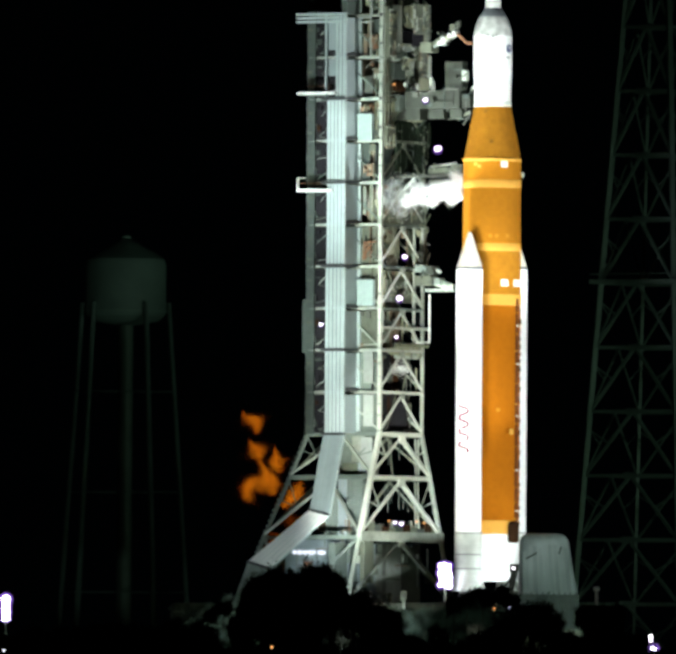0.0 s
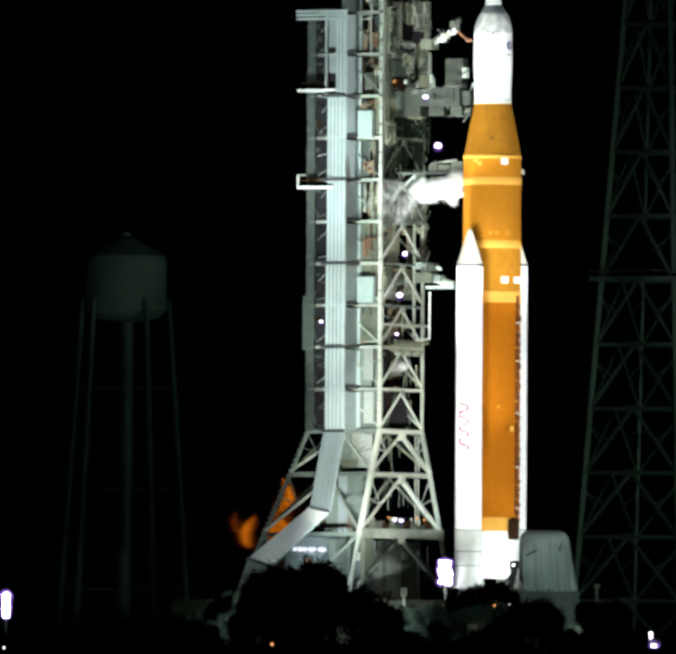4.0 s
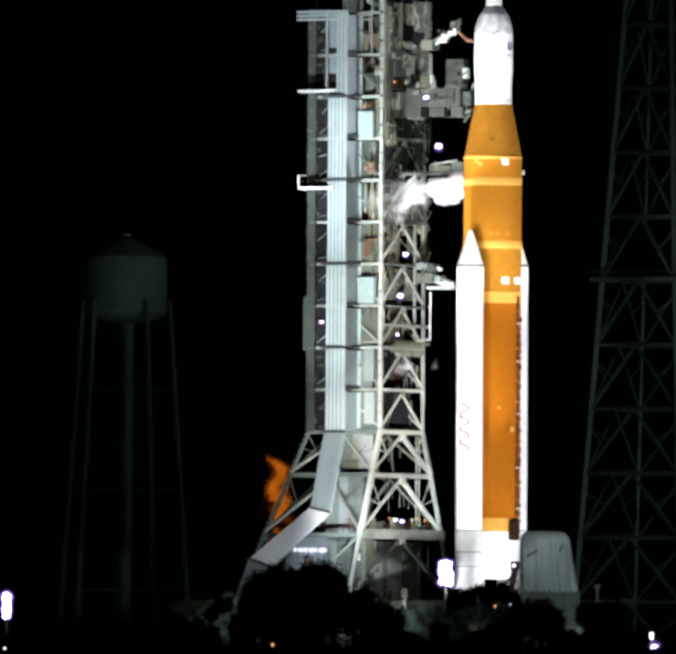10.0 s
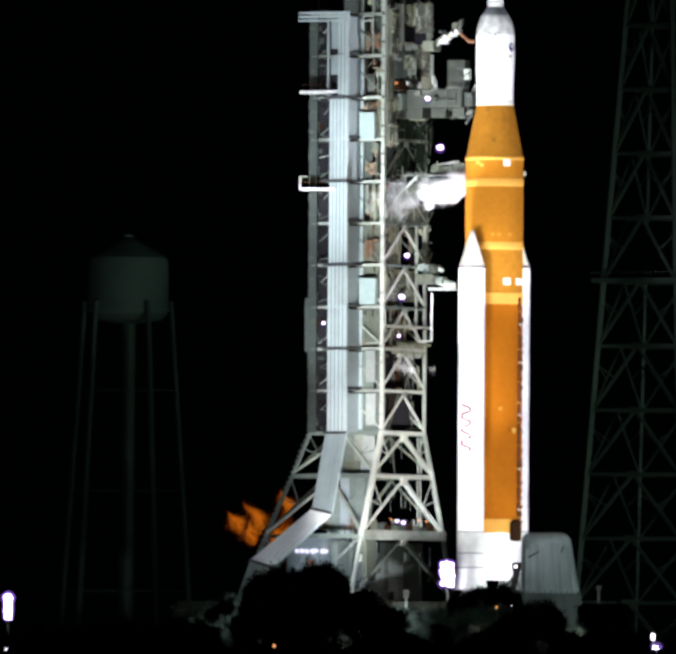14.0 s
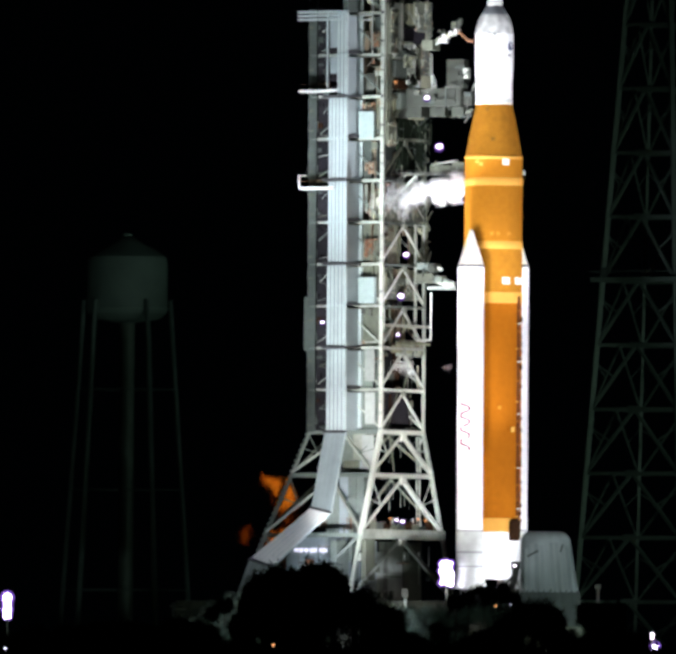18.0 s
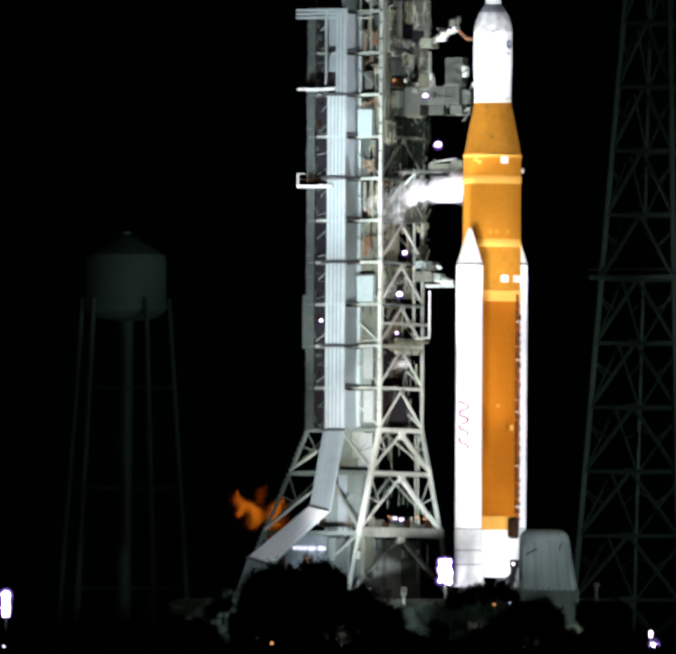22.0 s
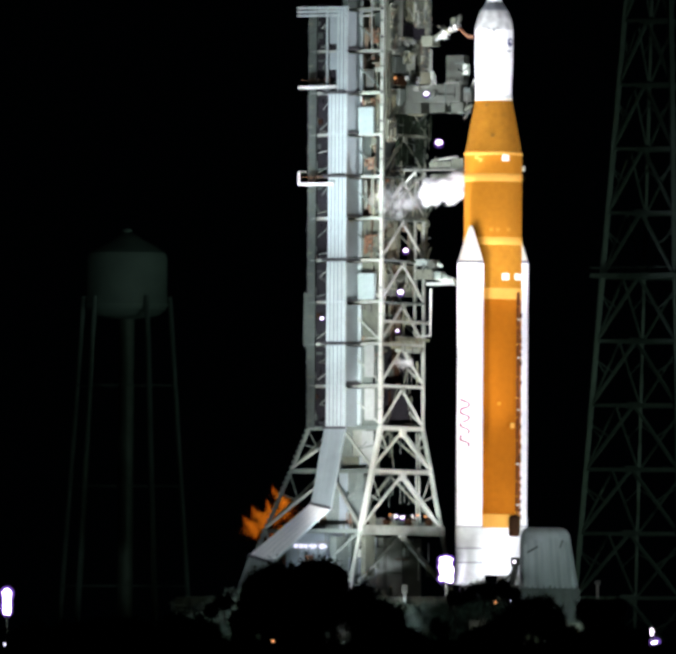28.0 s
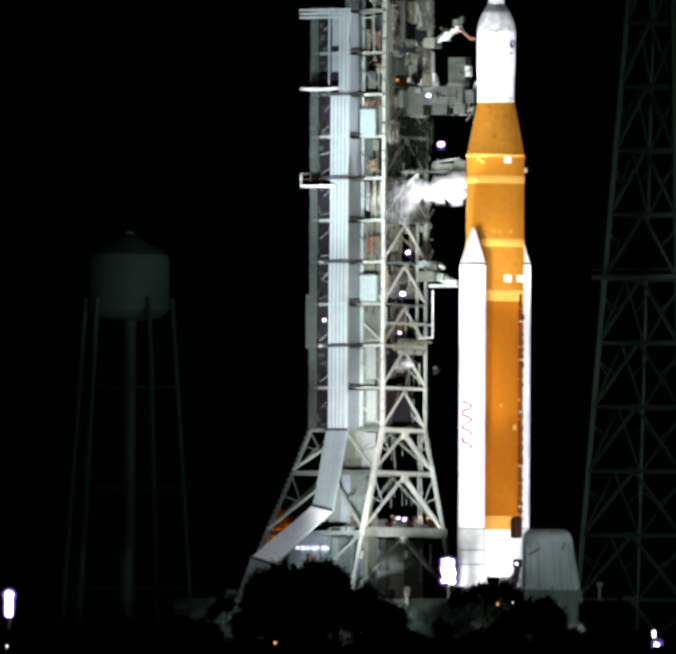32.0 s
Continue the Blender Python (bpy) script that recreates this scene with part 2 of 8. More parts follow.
    if label:
        ob["label"] = label
    if kind:
        ob["kind"] = kind
    return ob


def quad_box(bm, corners):
    """A box from its eight corners: four below, four above."""
    v = [bm.verts.new(c) for c in corners]
    for f in ((3, 2, 1, 0), (4, 5, 6, 7), (0, 1, 5, 4), (1, 2, 6, 5), (2, 3, 7, 6), (3, 0, 4, 7)):
        bm.faces.new([v[i] for i in f])
    return bm


def box(lo, hi, bm=None, bevel=0.0):
    bm = bm or bmesh.new()
    (a, b, c), (d, e, f) = lo, hi
    quad_box(bm, [(a, b, c), (d, b, c), (d, e, c), (a, e, c), (a, b, f), (d, b, f), (d, e, f), (a, e, f)])
    if bevel:
        bmesh.ops.bevel(bm, geom=list(bm.edges), offset=bevel, segments=2, affect="EDGES", profile=0.5)
    return bm


def beam(a, b, w, h=None, bm=None):
    """A straight member of section w by h from a to b."""
    bm = bm or bmesh.new()
    a, b, h = Vector(a), Vector(b), h or w
    d = (b - a).normalized()
    side = d.cross(Vector((0, 0, 1)))
    side = side.normalized() if side.length > 0.05 else Vector((1, 0, 0))
    up = side.cross(d).normalized()
    s, t = side * w / 2, up * h / 2
    return quad_box(bm, [a - s - t, a + s - t, a + s + t, a - s + t, b - s - t, b + s - t, b + s + t, b - s + t])


def tube(a, b, r, r2=None, seg=12, bm=None):
    bm = bm or bmesh.new()
    a, b = Vector(a), Vector(b)
    m = Matrix.Translation((a + b) / 2) @ (b - a).to_track_quat("Z", "Y").to_matrix().to_4x4()
    bmesh.ops.create_cone(bm, cap_ends=True, segments=seg, radius1=r, radius2=r if r2 is None else r2, depth=(b - a).length, matrix=m)
    return bm


def lathe(profile, at=(0, 0), seg=48, bm=None):
    """A turned shape: profile of (radius, height) about the upright line through at."""
    bm = bm or bmesh.new()
    rings = []
    for r, z in profile:
        rings.append([bm.verts.new((at[0] + r * math.cos(2 * math.pi * i / seg), at[1] + r * math.sin(2 * math.pi * i / seg), z)) for i in range(seg)])
    for p, q in zip(rings, rings[1:]):
        for i in range(seg):
            j = (i + 1) % seg
            bm.faces.new((p[i], p[j], q[j], q[i]))
    bm.faces.new(rings[0][::-1])
    bm.faces.new(rings[-1])
    return bm


def strip(a0, b0, a1, b1, thick, bm=None):
    """A flat tray between two edges: a0-b0 at one end, a1-b1 at the other, thick away from the viewer."""
    t = Vector((0, thick, 0))
    a0, b0, a1, b1 = map(Vector, (a0, b0, a1, b1))
    return quad_box(bm or bmesh.new(), [a0, b0, b0 + t, a0 + t, a1, b1, b1 + t, a1 + t])


def grains(n, size, spread, shape, seed, flat=1.0):
    """A loose cloud of small shreds, thick in the middle and thin at its ragged rim."""
    r = random.Random(seed)
    bm = bmesh.new()
    lumps = [(Vector((r.gauss(0, 0.42), r.gauss(0, 0.42), r.gauss(0, 0.42))), r.uniform(0.18, 0.42)) for _ in range(7)]
    for _ in range(n):
        c, w = lumps[r.randrange(7)]
        p = c + Vector((r.gauss(0, w), r.gauss(0, w), r.gauss(0, w)))
        p = Vector((p.x * spread[0], p.y * spread[1], p.z * spread[2]))
        s = size * r.uniform(0.5, 1.3)
        d = Vector((r.gauss(0, 1), r.gauss(0, 1), r.gauss(0, 1))).normalized()
        e = d.orthogonal().normalized()
        f = d.cross(e)
        v = [bm.verts.new(p + q * s) for q in (d * shape, e, (f * 0.87 - e * 0.5), (-f * 0.87 - e * 0.5))]
        for i in ((0, 1, 2), (0, 2, 3), (0, 3, 1), (1, 3, 2)):
            bm.faces.new([v[k] for k in i])
    return bm


# ---- ground, pad and platform ----
bm = bmesh.new()
bmesh.ops.create_grid(bm, x_segments=60, y_segments=60, size=6000)
for v in bm.verts:
    v.co.z = -0.02 + 0.35 * noise.noise(v.co * 0.004)
tagged(part("ground", bm, GRASS), "flat coarse grass and scrub land at night", "ground", kind="structure")
bm = bmesh.new()
quad_box(bm, [(-75, -75, -0.4), (75, -75, -0.4), (75, 75, -0.4), (-75, 75, -0.4), (-45, -42, 14), (40, -42, 14), (40, 42, 14), (-45, 42, 14)])
tagged(part("pad_mound", bm, CONCRETE, frame_of=PLATFORM), "sloping concrete mound of the launch pad", "pad", kind="structure")

DECK = 26.3
base = thing("platform_base", "broad grey steel base of the mobile launch platform", "platform", (0, 0, 14), -31)
part("base_hull", box((-41, -20, 20), (11, 20, DECK), bevel=0.15), HULL, base, frame_of=PLATFORM)
for u in (-36, -16, 6):
    for v in (-16, 16):
        part("pedestal", tube((u, v, 13.9), (u, v, 20), 1.3), STEEL, base, frame_of=PLATFORM)

# ---- launch tower ----
LEVELS = [50.75 + 6.035 * k for k in range(14)]
U0, U1, V0, V1 = -26.95, -15.0, -6.1, 5.85
SPLAY = [(DECK, 6.43, 8.86), (35.8, 4.0, 5.5), (44.5, 1.6, 2.3), (50.75, 0.0, 0.0)]
tower = thing("launch_tower", "tall grey-green steel lattice tower beside the rocket", "tower", (-18.2, 11.0, DECK), -31)


def corners(z):
    du = dv = 0.0
    for (za, ua, va), (zb, ub, vb) in zip(SPLAY, SPLAY[1:]):
        if za <= z <= zb:
            k = (z - za) / (zb - za)
            du, dv = ua + (ub - ua) * k, va + (vb - va) * k
    return [(U1, V0 - dv, z), (U1, V1 + dv, z), (U0 - du, V1 + dv, z), (U0 - du, V0 - dv, z)]


steps = [DECK, 35.8, 44.5] + LEVELS
for i, (za, zb) in enumerate(zip(steps, steps[1:])):
    lo, hi = corners(za), corners(zb)
    w = 0.66 if zb < 52 else 0.5
    for k in range(4):
        # tones step darker upward and to the rear in place of light falloff
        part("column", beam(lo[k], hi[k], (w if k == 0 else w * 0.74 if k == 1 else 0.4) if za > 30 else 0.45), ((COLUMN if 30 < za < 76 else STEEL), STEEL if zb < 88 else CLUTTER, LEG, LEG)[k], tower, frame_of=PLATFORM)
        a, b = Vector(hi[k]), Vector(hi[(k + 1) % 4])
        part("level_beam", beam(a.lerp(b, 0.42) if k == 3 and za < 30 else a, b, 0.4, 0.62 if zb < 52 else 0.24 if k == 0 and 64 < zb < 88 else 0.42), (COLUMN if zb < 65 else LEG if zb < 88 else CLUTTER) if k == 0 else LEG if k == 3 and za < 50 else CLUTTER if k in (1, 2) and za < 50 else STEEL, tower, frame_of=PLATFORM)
        c, d, top = Vector(lo[k]), Vector(lo[(k + 1) % 4]), (a + b) / 2 + Vector((0, 0, -0.5))
        wb = (0.5 if k == 0 else 0.32) if zb < 52 else 0.2 if k == 3 else 0.25 if zb < 88 else 0.32
        if k == 3 and za < 30:
            for head in (a, b):
                part("brace", beam(head, (c + d) / 2 + Vector((0, 0, 0.5)), 0.36), LEG, tower, frame_of=PLATFORM)
            continue
        for foot in (c, d):
            # brace colours carry the same dimming of far faces and high levels
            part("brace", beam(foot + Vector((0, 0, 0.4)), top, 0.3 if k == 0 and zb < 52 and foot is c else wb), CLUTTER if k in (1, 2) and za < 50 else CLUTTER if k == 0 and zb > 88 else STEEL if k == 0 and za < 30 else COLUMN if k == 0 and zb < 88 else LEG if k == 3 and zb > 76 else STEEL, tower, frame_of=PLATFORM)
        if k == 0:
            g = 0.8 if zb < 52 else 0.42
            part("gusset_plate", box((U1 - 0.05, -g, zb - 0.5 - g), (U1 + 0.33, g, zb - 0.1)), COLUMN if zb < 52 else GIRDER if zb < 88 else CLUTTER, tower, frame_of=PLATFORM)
    if zb > 50:
        part("deck", box((U0 + 0.3, V0 + 0.3, zb - 0.12), (U1 - 0.3, V1 - 0.3, zb + 0.1)), DECKING, tower, frame_of=PLATFORM)
        for h in (0.6, 1.15) if zb > 97 else ():
            part("hand_rail", beam((U1 + 0.1, V0 + 0.4, zb + h), (U1 + 0.1, V1 - 0.4, zb + h), 0.07), STEEL, tower, frame_of=PLATFORM)
        part("mullion", beam((U1 - 0.5, rnd.uniform(-4, 4), za), (U1 - 0.5, rnd.uniform(-4, 4), zb), 0.16), CLUTTER, tower, frame_of=PLATFORM)
        for _ in range(2):
            y, s = rnd.uniform(-4.5, 4), rnd.uniform(0.5, 1.4)
            part("equipment_box", box((U1 - 6 - s, y, za + 0.11), (U1 - 5, y + 2 * s, za + rnd.uniform(1.2, 3)), bevel=0.05), CLUTTER, tower, frame_of=PLATFORM)
# splice plates that break up the front column, and ropes and pipes hung in the lower bays
for i in range(62):
    z = 51.0 + 1.0 * i + rnd.uniform(-0.3, 0.3)
    part("splice_plate", box((U1 - 0.2, V0 - 0.29, z), (U1 + 0.3, V0 - 0.255, z + rnd.uniform(0.15, 0.5))), (PALE, COLUMN, STEEL, COLUMN)[i % 4] if z < 88 else (COLLAR, PALE, LEG, STEEL)[i % 4], tower, frame_of=PLATFORM)
part("inner_post", beam((U1 - 0.3, 3.9, 63.0), (U1 - 0.3, 3.9, 88.5), 0.3), STEEL, tower, frame_of=PLATFORM)
for za, zb in ((36.9, 44.0), (45.0, 50.2)):
    for y in (-3.1, -2.2, -1.3, 0.9, 2.0, 3.4):
        drop = rnd.uniform(0.35, 0.85) * (zb - za)
        part("hanger_pipe", tube((U1 - 0.8, y, zb), (U1 - 0.8, y + rnd.uniform(-0.1, 0.1), zb - drop), rnd.uniform(0.05, 0.1), seg=8), ENCLOSURE, tower, frame_of=PLATFORM)
    for y in (4.6, 5.4):
        part("side_post", beam((U1 - 0.2, y, za), (U1 - 0.2, y - 0.2, zb), 0.16), STEEL, tower, frame_of=PLATFORM)
for i in range(30):
    z = 28.2 + 0.76 * i
    p = Vector(corners(z)[3])
    part("leg_rung", box(p + Vector((-0.42, -0.2, 0)), p + Vector((-0.15, 0.1, 0.3))), LEG, tower, frame_of=PLATFORM)
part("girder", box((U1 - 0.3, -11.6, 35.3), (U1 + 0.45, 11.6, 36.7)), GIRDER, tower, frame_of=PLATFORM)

for i in range(11):
    part("parapet_panel", box((U1 - 0.3, -11.0 + 2 * i, 36.72), (U1 - 0.1, -9.04 + 2 * i, 37.25 + 0.25 * (i * 7 % 4))), (BRONZE, CLUTTER, ENCLOSURE)[i % 3], tower, frame_of=PLATFORM)

# ---- things on the tower's broad face ----
shaft = thing("elevator_shaft", "smooth blue-grey clad lift shaft on the tower face", "shaft", (-24.8, 2, 51), -31)
enclosure = thing("stair_enclosure", "dull green-grey clad stair enclosure at the tower corner", "enclosure", (-27, 8, 51), -31)
worn = random.Random(31)
FV = -9.6
UA, UB = -22.52, -18.90
UE = -25.24
for za, zb in zip(LEVELS, LEVELS[1:]):
    part("cladding_panel", box((UB - 0.9, FV + 0.25, za + 0.12), (UB - 0.05, -5.6, zb - 0.4), bevel=0.04), SHAFT if za < 110 else ENCLOSURE, shaft, frame_of=PLATFORM)
    part("corner_trim", box((UB - 0.3, -6.0, za + 0.45), (UB + 0.4, -5.6, zb - 0.4)), TRAY if za < 110 else LEG, shaft, frame_of=PLATFORM)
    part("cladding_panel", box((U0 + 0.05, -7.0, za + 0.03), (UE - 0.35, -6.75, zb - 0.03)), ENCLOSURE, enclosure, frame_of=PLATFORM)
    # dark sheet added for the shade in the open gap beside the tray
    part("gap_panel", box((UE - 0.3, -6.7, za + 0.2), (UA + 0.9, -6.5, zb - 0.3)), GAP_SHADE, enclosure, frame_of=PLATFORM)
    if zb < 82:
        part("recess_panel", box((UB + 0.05, -5.5, za + 0.3), (U1 - 0.9, -5.3, zb - 0.3)), CLUTTER if zb > 64 else LEG, shaft, frame_of=PLATFORM)
    for k in range(8):
        h = za + 0.2 + 0.7 * k + worn.uniform(0, 0.35)
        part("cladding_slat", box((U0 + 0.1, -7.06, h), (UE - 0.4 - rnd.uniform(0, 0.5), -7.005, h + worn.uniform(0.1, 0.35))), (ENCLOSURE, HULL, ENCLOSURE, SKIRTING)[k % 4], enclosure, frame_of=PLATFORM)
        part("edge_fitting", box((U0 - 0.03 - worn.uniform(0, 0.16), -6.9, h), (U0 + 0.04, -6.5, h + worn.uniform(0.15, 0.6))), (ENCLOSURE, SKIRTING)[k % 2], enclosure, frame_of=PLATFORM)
part("side_cabinet", box((U0 - 0.6, -7.0, 62.47), (U0 + 0.04, -6.4, 70.25), bevel=0.08), ENCLOSURE, enclosure, frame_of=PLATFORM)

tray = thing("cable_tray", "pale ribbed cable tray running down the tower", "cable tray", (-27, 2, 28), -31)


def tray_piece(a0, b0, a1, b1, ribs=5, mats=(TRAY_SHEET, TRAY), gap=0.13):
    """One length of the tray: a back sheet, upright ribs on it and a rail along each edge."""
    sheet = part("tray_sheet", strip(a0, b0, a1, b1, 0.35), mats[0], tray, frame_of=PLATFORM)
    a0, b0, a1, b1 = map(Vector, (a0, b0, a1, b1))
    off = Vector((0, -0.08, 0))
    for i in range(ribs):
        k0, k1 = (i + gap) / ribs, (i + 0.96 - gap) / ribs
        part("rib", strip(a0.lerp(b0, k0) + off, a0.lerp(b0, k1) + off, a1.lerp(b1, k0) + off, a1.lerp(b1, k1) + off, 0.079), mats[1], tray, frame_of=PLATFORM)
    return sheet


def collar(a, b, drop=0.45):
    a, b = Vector(a), Vector(b)
    part("collar", beam(a + Vector((-0.1, -0.25, 0)), b + Vector((0.1, -0.25, 0)), 0.3, drop), COLLAR, tray, frame_of=PLATFORM)


for i, (za, zb) in enumerate(zip(LEVELS[:10], LEVELS[1:11])):
    left = UA + (0.4 if i < 4 else 0.55) if i < 8 else UA + 1.9
    tray_piece((left, FV, za + 0.1), (UB, FV, za + 0.1), (left, FV, zb - 0.1), (UB, FV, zb - 0.1), 5 if i < 8 else 3)
    part("edge_rail", box((UB - 0.03, FV - 0.22, za + 0.1), (UB + 0.09, FV + 0.2, zb - 0.1)), TRAY, tray, frame_of=PLATFORM)
    if i >= 8:
        cut = za + (3.3 if i == 8 else 1.0)
        part("recess_panel", box((UA + 0.2, FV + 0.8, cut), (UA + 1.85, FV + 1.0, zb - 0.3)), SHAFT, tray, frame_of=PLATFORM)
        part("recess_panel", box((UA + 0.2, FV + 1.0, za + 0.3), (UA + 1.85, FV + 1.2, cut - 0.02)), GAP_SHADE, tray, frame_of=PLATFORM)
        part("recess_post", box((UA + 0.1, FV, za + 0.1), (UA + 0.35, FV + 0.3, zb - 0.1)), TRAY, tray, frame_of=PLATFORM)
    if i > 0:
        if i % 2 == 0:
            collar((UA - 0.1, FV, za), (UB + 0.05, FV, za))
            part("outrigger", beam((UB, FV + 0.2, za), (UB + 0.6, -5.2, za), 0.25), COLLAR, tray, frame_of=PLATFORM)
        else:
            part("tray_lip", beam((left - 0.1, FV - 0.2, za), (UB + 0.15, FV - 0.2, za), 0.25, 0.22), TRAY, tray, frame_of=PLATFORM)
            part("shaft_band", beam((UB, FV + 0.2, za + 0.3), (UB + 0.25, -5.8, za + 0.3), 0.25, 0.5), COLLAR, tray, frame_of=PLATFORM)
    for h in (0.5, 3.3):
        lift, reach = worn.uniform(0.3, 1.3), worn.uniform(0.2, 1.2)
        part("bracket", beam((UA + 0.3, FV + 0.3, za + h + lift), (UE + reach, -7.4, za + h + worn.uniform(0, 0.4)), 0.11), (LEG, CLUTTER, STEEL, LEG)[worn.randrange(4)], tray, frame_of=PLATFORM)
        if worn.random() > 0.45:
            part("bracket", beam((UA + 0.3, FV + 0.3, za + h - 0.2), (UE + reach, -7.3, za + h + 0.1), 0.1), (LEG, CLUTTER)[i % 2], tray, frame_of=PLATFORM)
        z = za + h + rnd.uniform(0.3, 1.6)
        part("cable_box", box((UE - 0.2, -6.95, z), (UE - 0.2 + rnd.uniform(0.3, 1.2), -6.72, z + rnd.uniform(0.2, 0.9)), bevel=0.03), rnd.choice((ENCLOSURE, SKIRTING, GAP_SHADE, BRONZE)), enclosure, frame_of=PLATFORM)
bend = [((-22.33, -9.60, 50.70), (-18.78, -9.60, 50.68)), ((-22.33, -13.20, 39.77), (-19.00, -13.20, 39.02)), ((-29.98, -17.60, 32.28), (-26.12, -17.60, 31.16)), ((-31.65, -18.60, 26.87), (-27.66, -18.60, 26.26))]
for (a0, b0), (a1, b1) in zip(bend, bend[1:]):
    low = (a0, b0) == bend[2]
    # lowest length coloured for shadow, middle one paler, to set their brightness
    tray_piece(a1, b1, a0, b0, mats=(LEG, LEG) if low else (SHAFT, SHAFT) if (a0, b0) == bend[0] else (TRAY, PIPE), gap=0.06)
    part("edge_rail", beam(Vector(b1) + Vector((0.1, -0.1, 0)), Vector(b0) + Vector((0.1, -0.1, 0)), 0.12, 0.24), LEG if low else TRAY, tray, frame_of=PLATFORM)
    collar(a0, b0, 0.35)
# three stacked trays that leave the top sideways
for k in range(3):
    z = 111.24 - 0.55 * k
    part("crossing_tray", box((-27.20, FV - 0.25, z - 0.16), (UB, FV + 0.5, z + 0.16), bevel=0.03), TRAY, tray, frame_of=PLATFORM)

# open frame at the tower's top beside the tray
for h in (110.1, 110.75):
    part("frame_rail", beam((UB, -6.5, h), (-16.57, -6.5, h), 0.16, 0.2), PALE, tray, frame_of=PLATFORM)
part("frame_post", beam((-16.57, -6.5, 105.2), (-16.57, -6.5, 114.5), 0.2), PALE, tray, frame_of=PLATFORM)

# balconies with handrails
balcony_rows = ((99.86, -27.50, -21.62, 0), (85.86, -27.39, -22.02, 1))
for z, ua, ub, post in balcony_rows:
    b = thing("balcony", "white lit balcony on the tower's outer side", "balcony", (-30, 6, z), -31, group="tower balconies")
    part("floor_slab", box((ua, -9.0, z - 0.22), (ub, -7.05, z + 0.16), bevel=0.03), PIPE, b, frame_of=PLATFORM)
    part("edge_beam", box((ua + 0.98, -10.2, z - 0.22), (ub + 1.25, -9.72, z + 0.16), bevel=0.03), PIPE, b, frame_of=PLATFORM)
    part("edge_beam", box((ua + 0.98, -9.715, z - 0.2), (ua + 1.5, -9.01, z + 0.14)), PIPE, b, frame_of=PLATFORM)
    if post:
        part("end_post", box((ua, -9.0, z + 0.17), (ua + 0.22, -8.8, z + 1.9)), PIPE, b, frame_of=PLATFORM)
        part("end_hood", box((ua, -9.0, z + 1.7), (ua + 1.3, -8.8, z + 1.9)), STEEL, b, frame_of=PLATFORM)
    part("rail", beam((ua + 0.3, -8.9, z + 1.0), (ub, -8.9, z + 1.0), 0.06), RUST, b, frame_of=PLATFORM)


def face_box(name, label, category, lo, hi, depth, mat, v=True):
    """A cabinet on the broad face (v) or on the face towards the rocket, from two opposite corners."""
    (a, b, c), (d, e, f) = lo, hi
    z0, z1 = min(c, f), max(c, f)
    if v:
        bx = ((min(a, d), b, z0), (max(a, d), b + depth, z1))
    else:
        bx = ((a - depth, min(b, e), z0), (a, max(b, e), z1))
    mid = PLATFORM @ Vector(((bx[0][0] + bx[1][0]) / 2, (bx[0][1] + bx[1][1]) / 2, z0))
    t = thing(name, label, category, mid, -31)
    part("body", box(*bx, bevel=0.06), mat, t, frame_of=PLATFORM)
    return t, bx


for lo, hi in (((-18.69, -6.70, 96.91), (-16.20, -6.70, 93.03)), ((-18.59, -6.70, 72.98), (-15.88, -6.70, 69.23))):
    t, bx = face_box("equipment_cabin", "pale teal equipment cabin on the tower face", "cabin", lo, hi, 0.6, TEAL)
    part("roof_edge", box((bx[0][0] - 0.1, bx[0][1] - 0.1, bx[1][2]), (bx[1][0] + 0.1, bx[1][1], bx[1][2] + 0.15)), COLLAR, t, frame_of=PLATFORM)
for lo, hi in (((-17.43, -6.70, 62.59), (-15.80, -6.70, 58.05)), ((-17.38, -6.70, 56.38), (-15.76, -6.70, 51.84)), ((-17.65, -6.90, 50.29), (-15.74, -6.90, 45.63))):
    face_box("wall_panel", "pale grey-white panel between the braces", "panel", lo, hi, 0.2, PALE)

cabinets = []
for lo, hi, mat in (((-14.30, -5.60, 95.31), (-14.30, -3.20, 92.2), HULL), ((-14.30, -0.11, 97.40), (-14.30, 3.56, 96.53), CLUTTER), ((-14.30, -1.05, 105.27), (-14.30, 1.28, 103.37), CLUTTER), ((-14.30, -0.64, 101.61), (-14.30, 3.63, 100.96), COLUMN), ((-14.30, -2.29, 107.21), (-14.30, 1.36, 106.73), STEEL), ((-14.30, 1.77, 113.05), (-14.30, 6.47, 108.68), CLUTTER), ((-14.30, -5.14, 111.83), (-14.30, -3.00, 105.20), CLUTTER), ((-14.30, 3.43, 107.06), (-14.30, 5.81, 102.41), CLUTTER), ((-14.90, -1.52, 96.11), (-14.90, 5.89, 88.70), NETTING), ((-14.90, -5.01, 83.87), (-14.90, 5.85, 81.08), CLUTTER), ((-15.90, -2.60, 73.07), (-15.90, 5.35, 69.85), CLUTTER), ((-15.00, -0.96, 64.08), (-15.00, 5.77, 61.75), STEEL), ((-15.60, -9.18, 35.23), (-15.60, -6.44, 29.31), CLUTTER)):
    t, bx = face_box("machinery_cabinet", "worn grey machinery cabinet inside the tower frame", "cabinet", lo, hi, 0.7, mat, v=False)
    cabinets.append((t, bx))
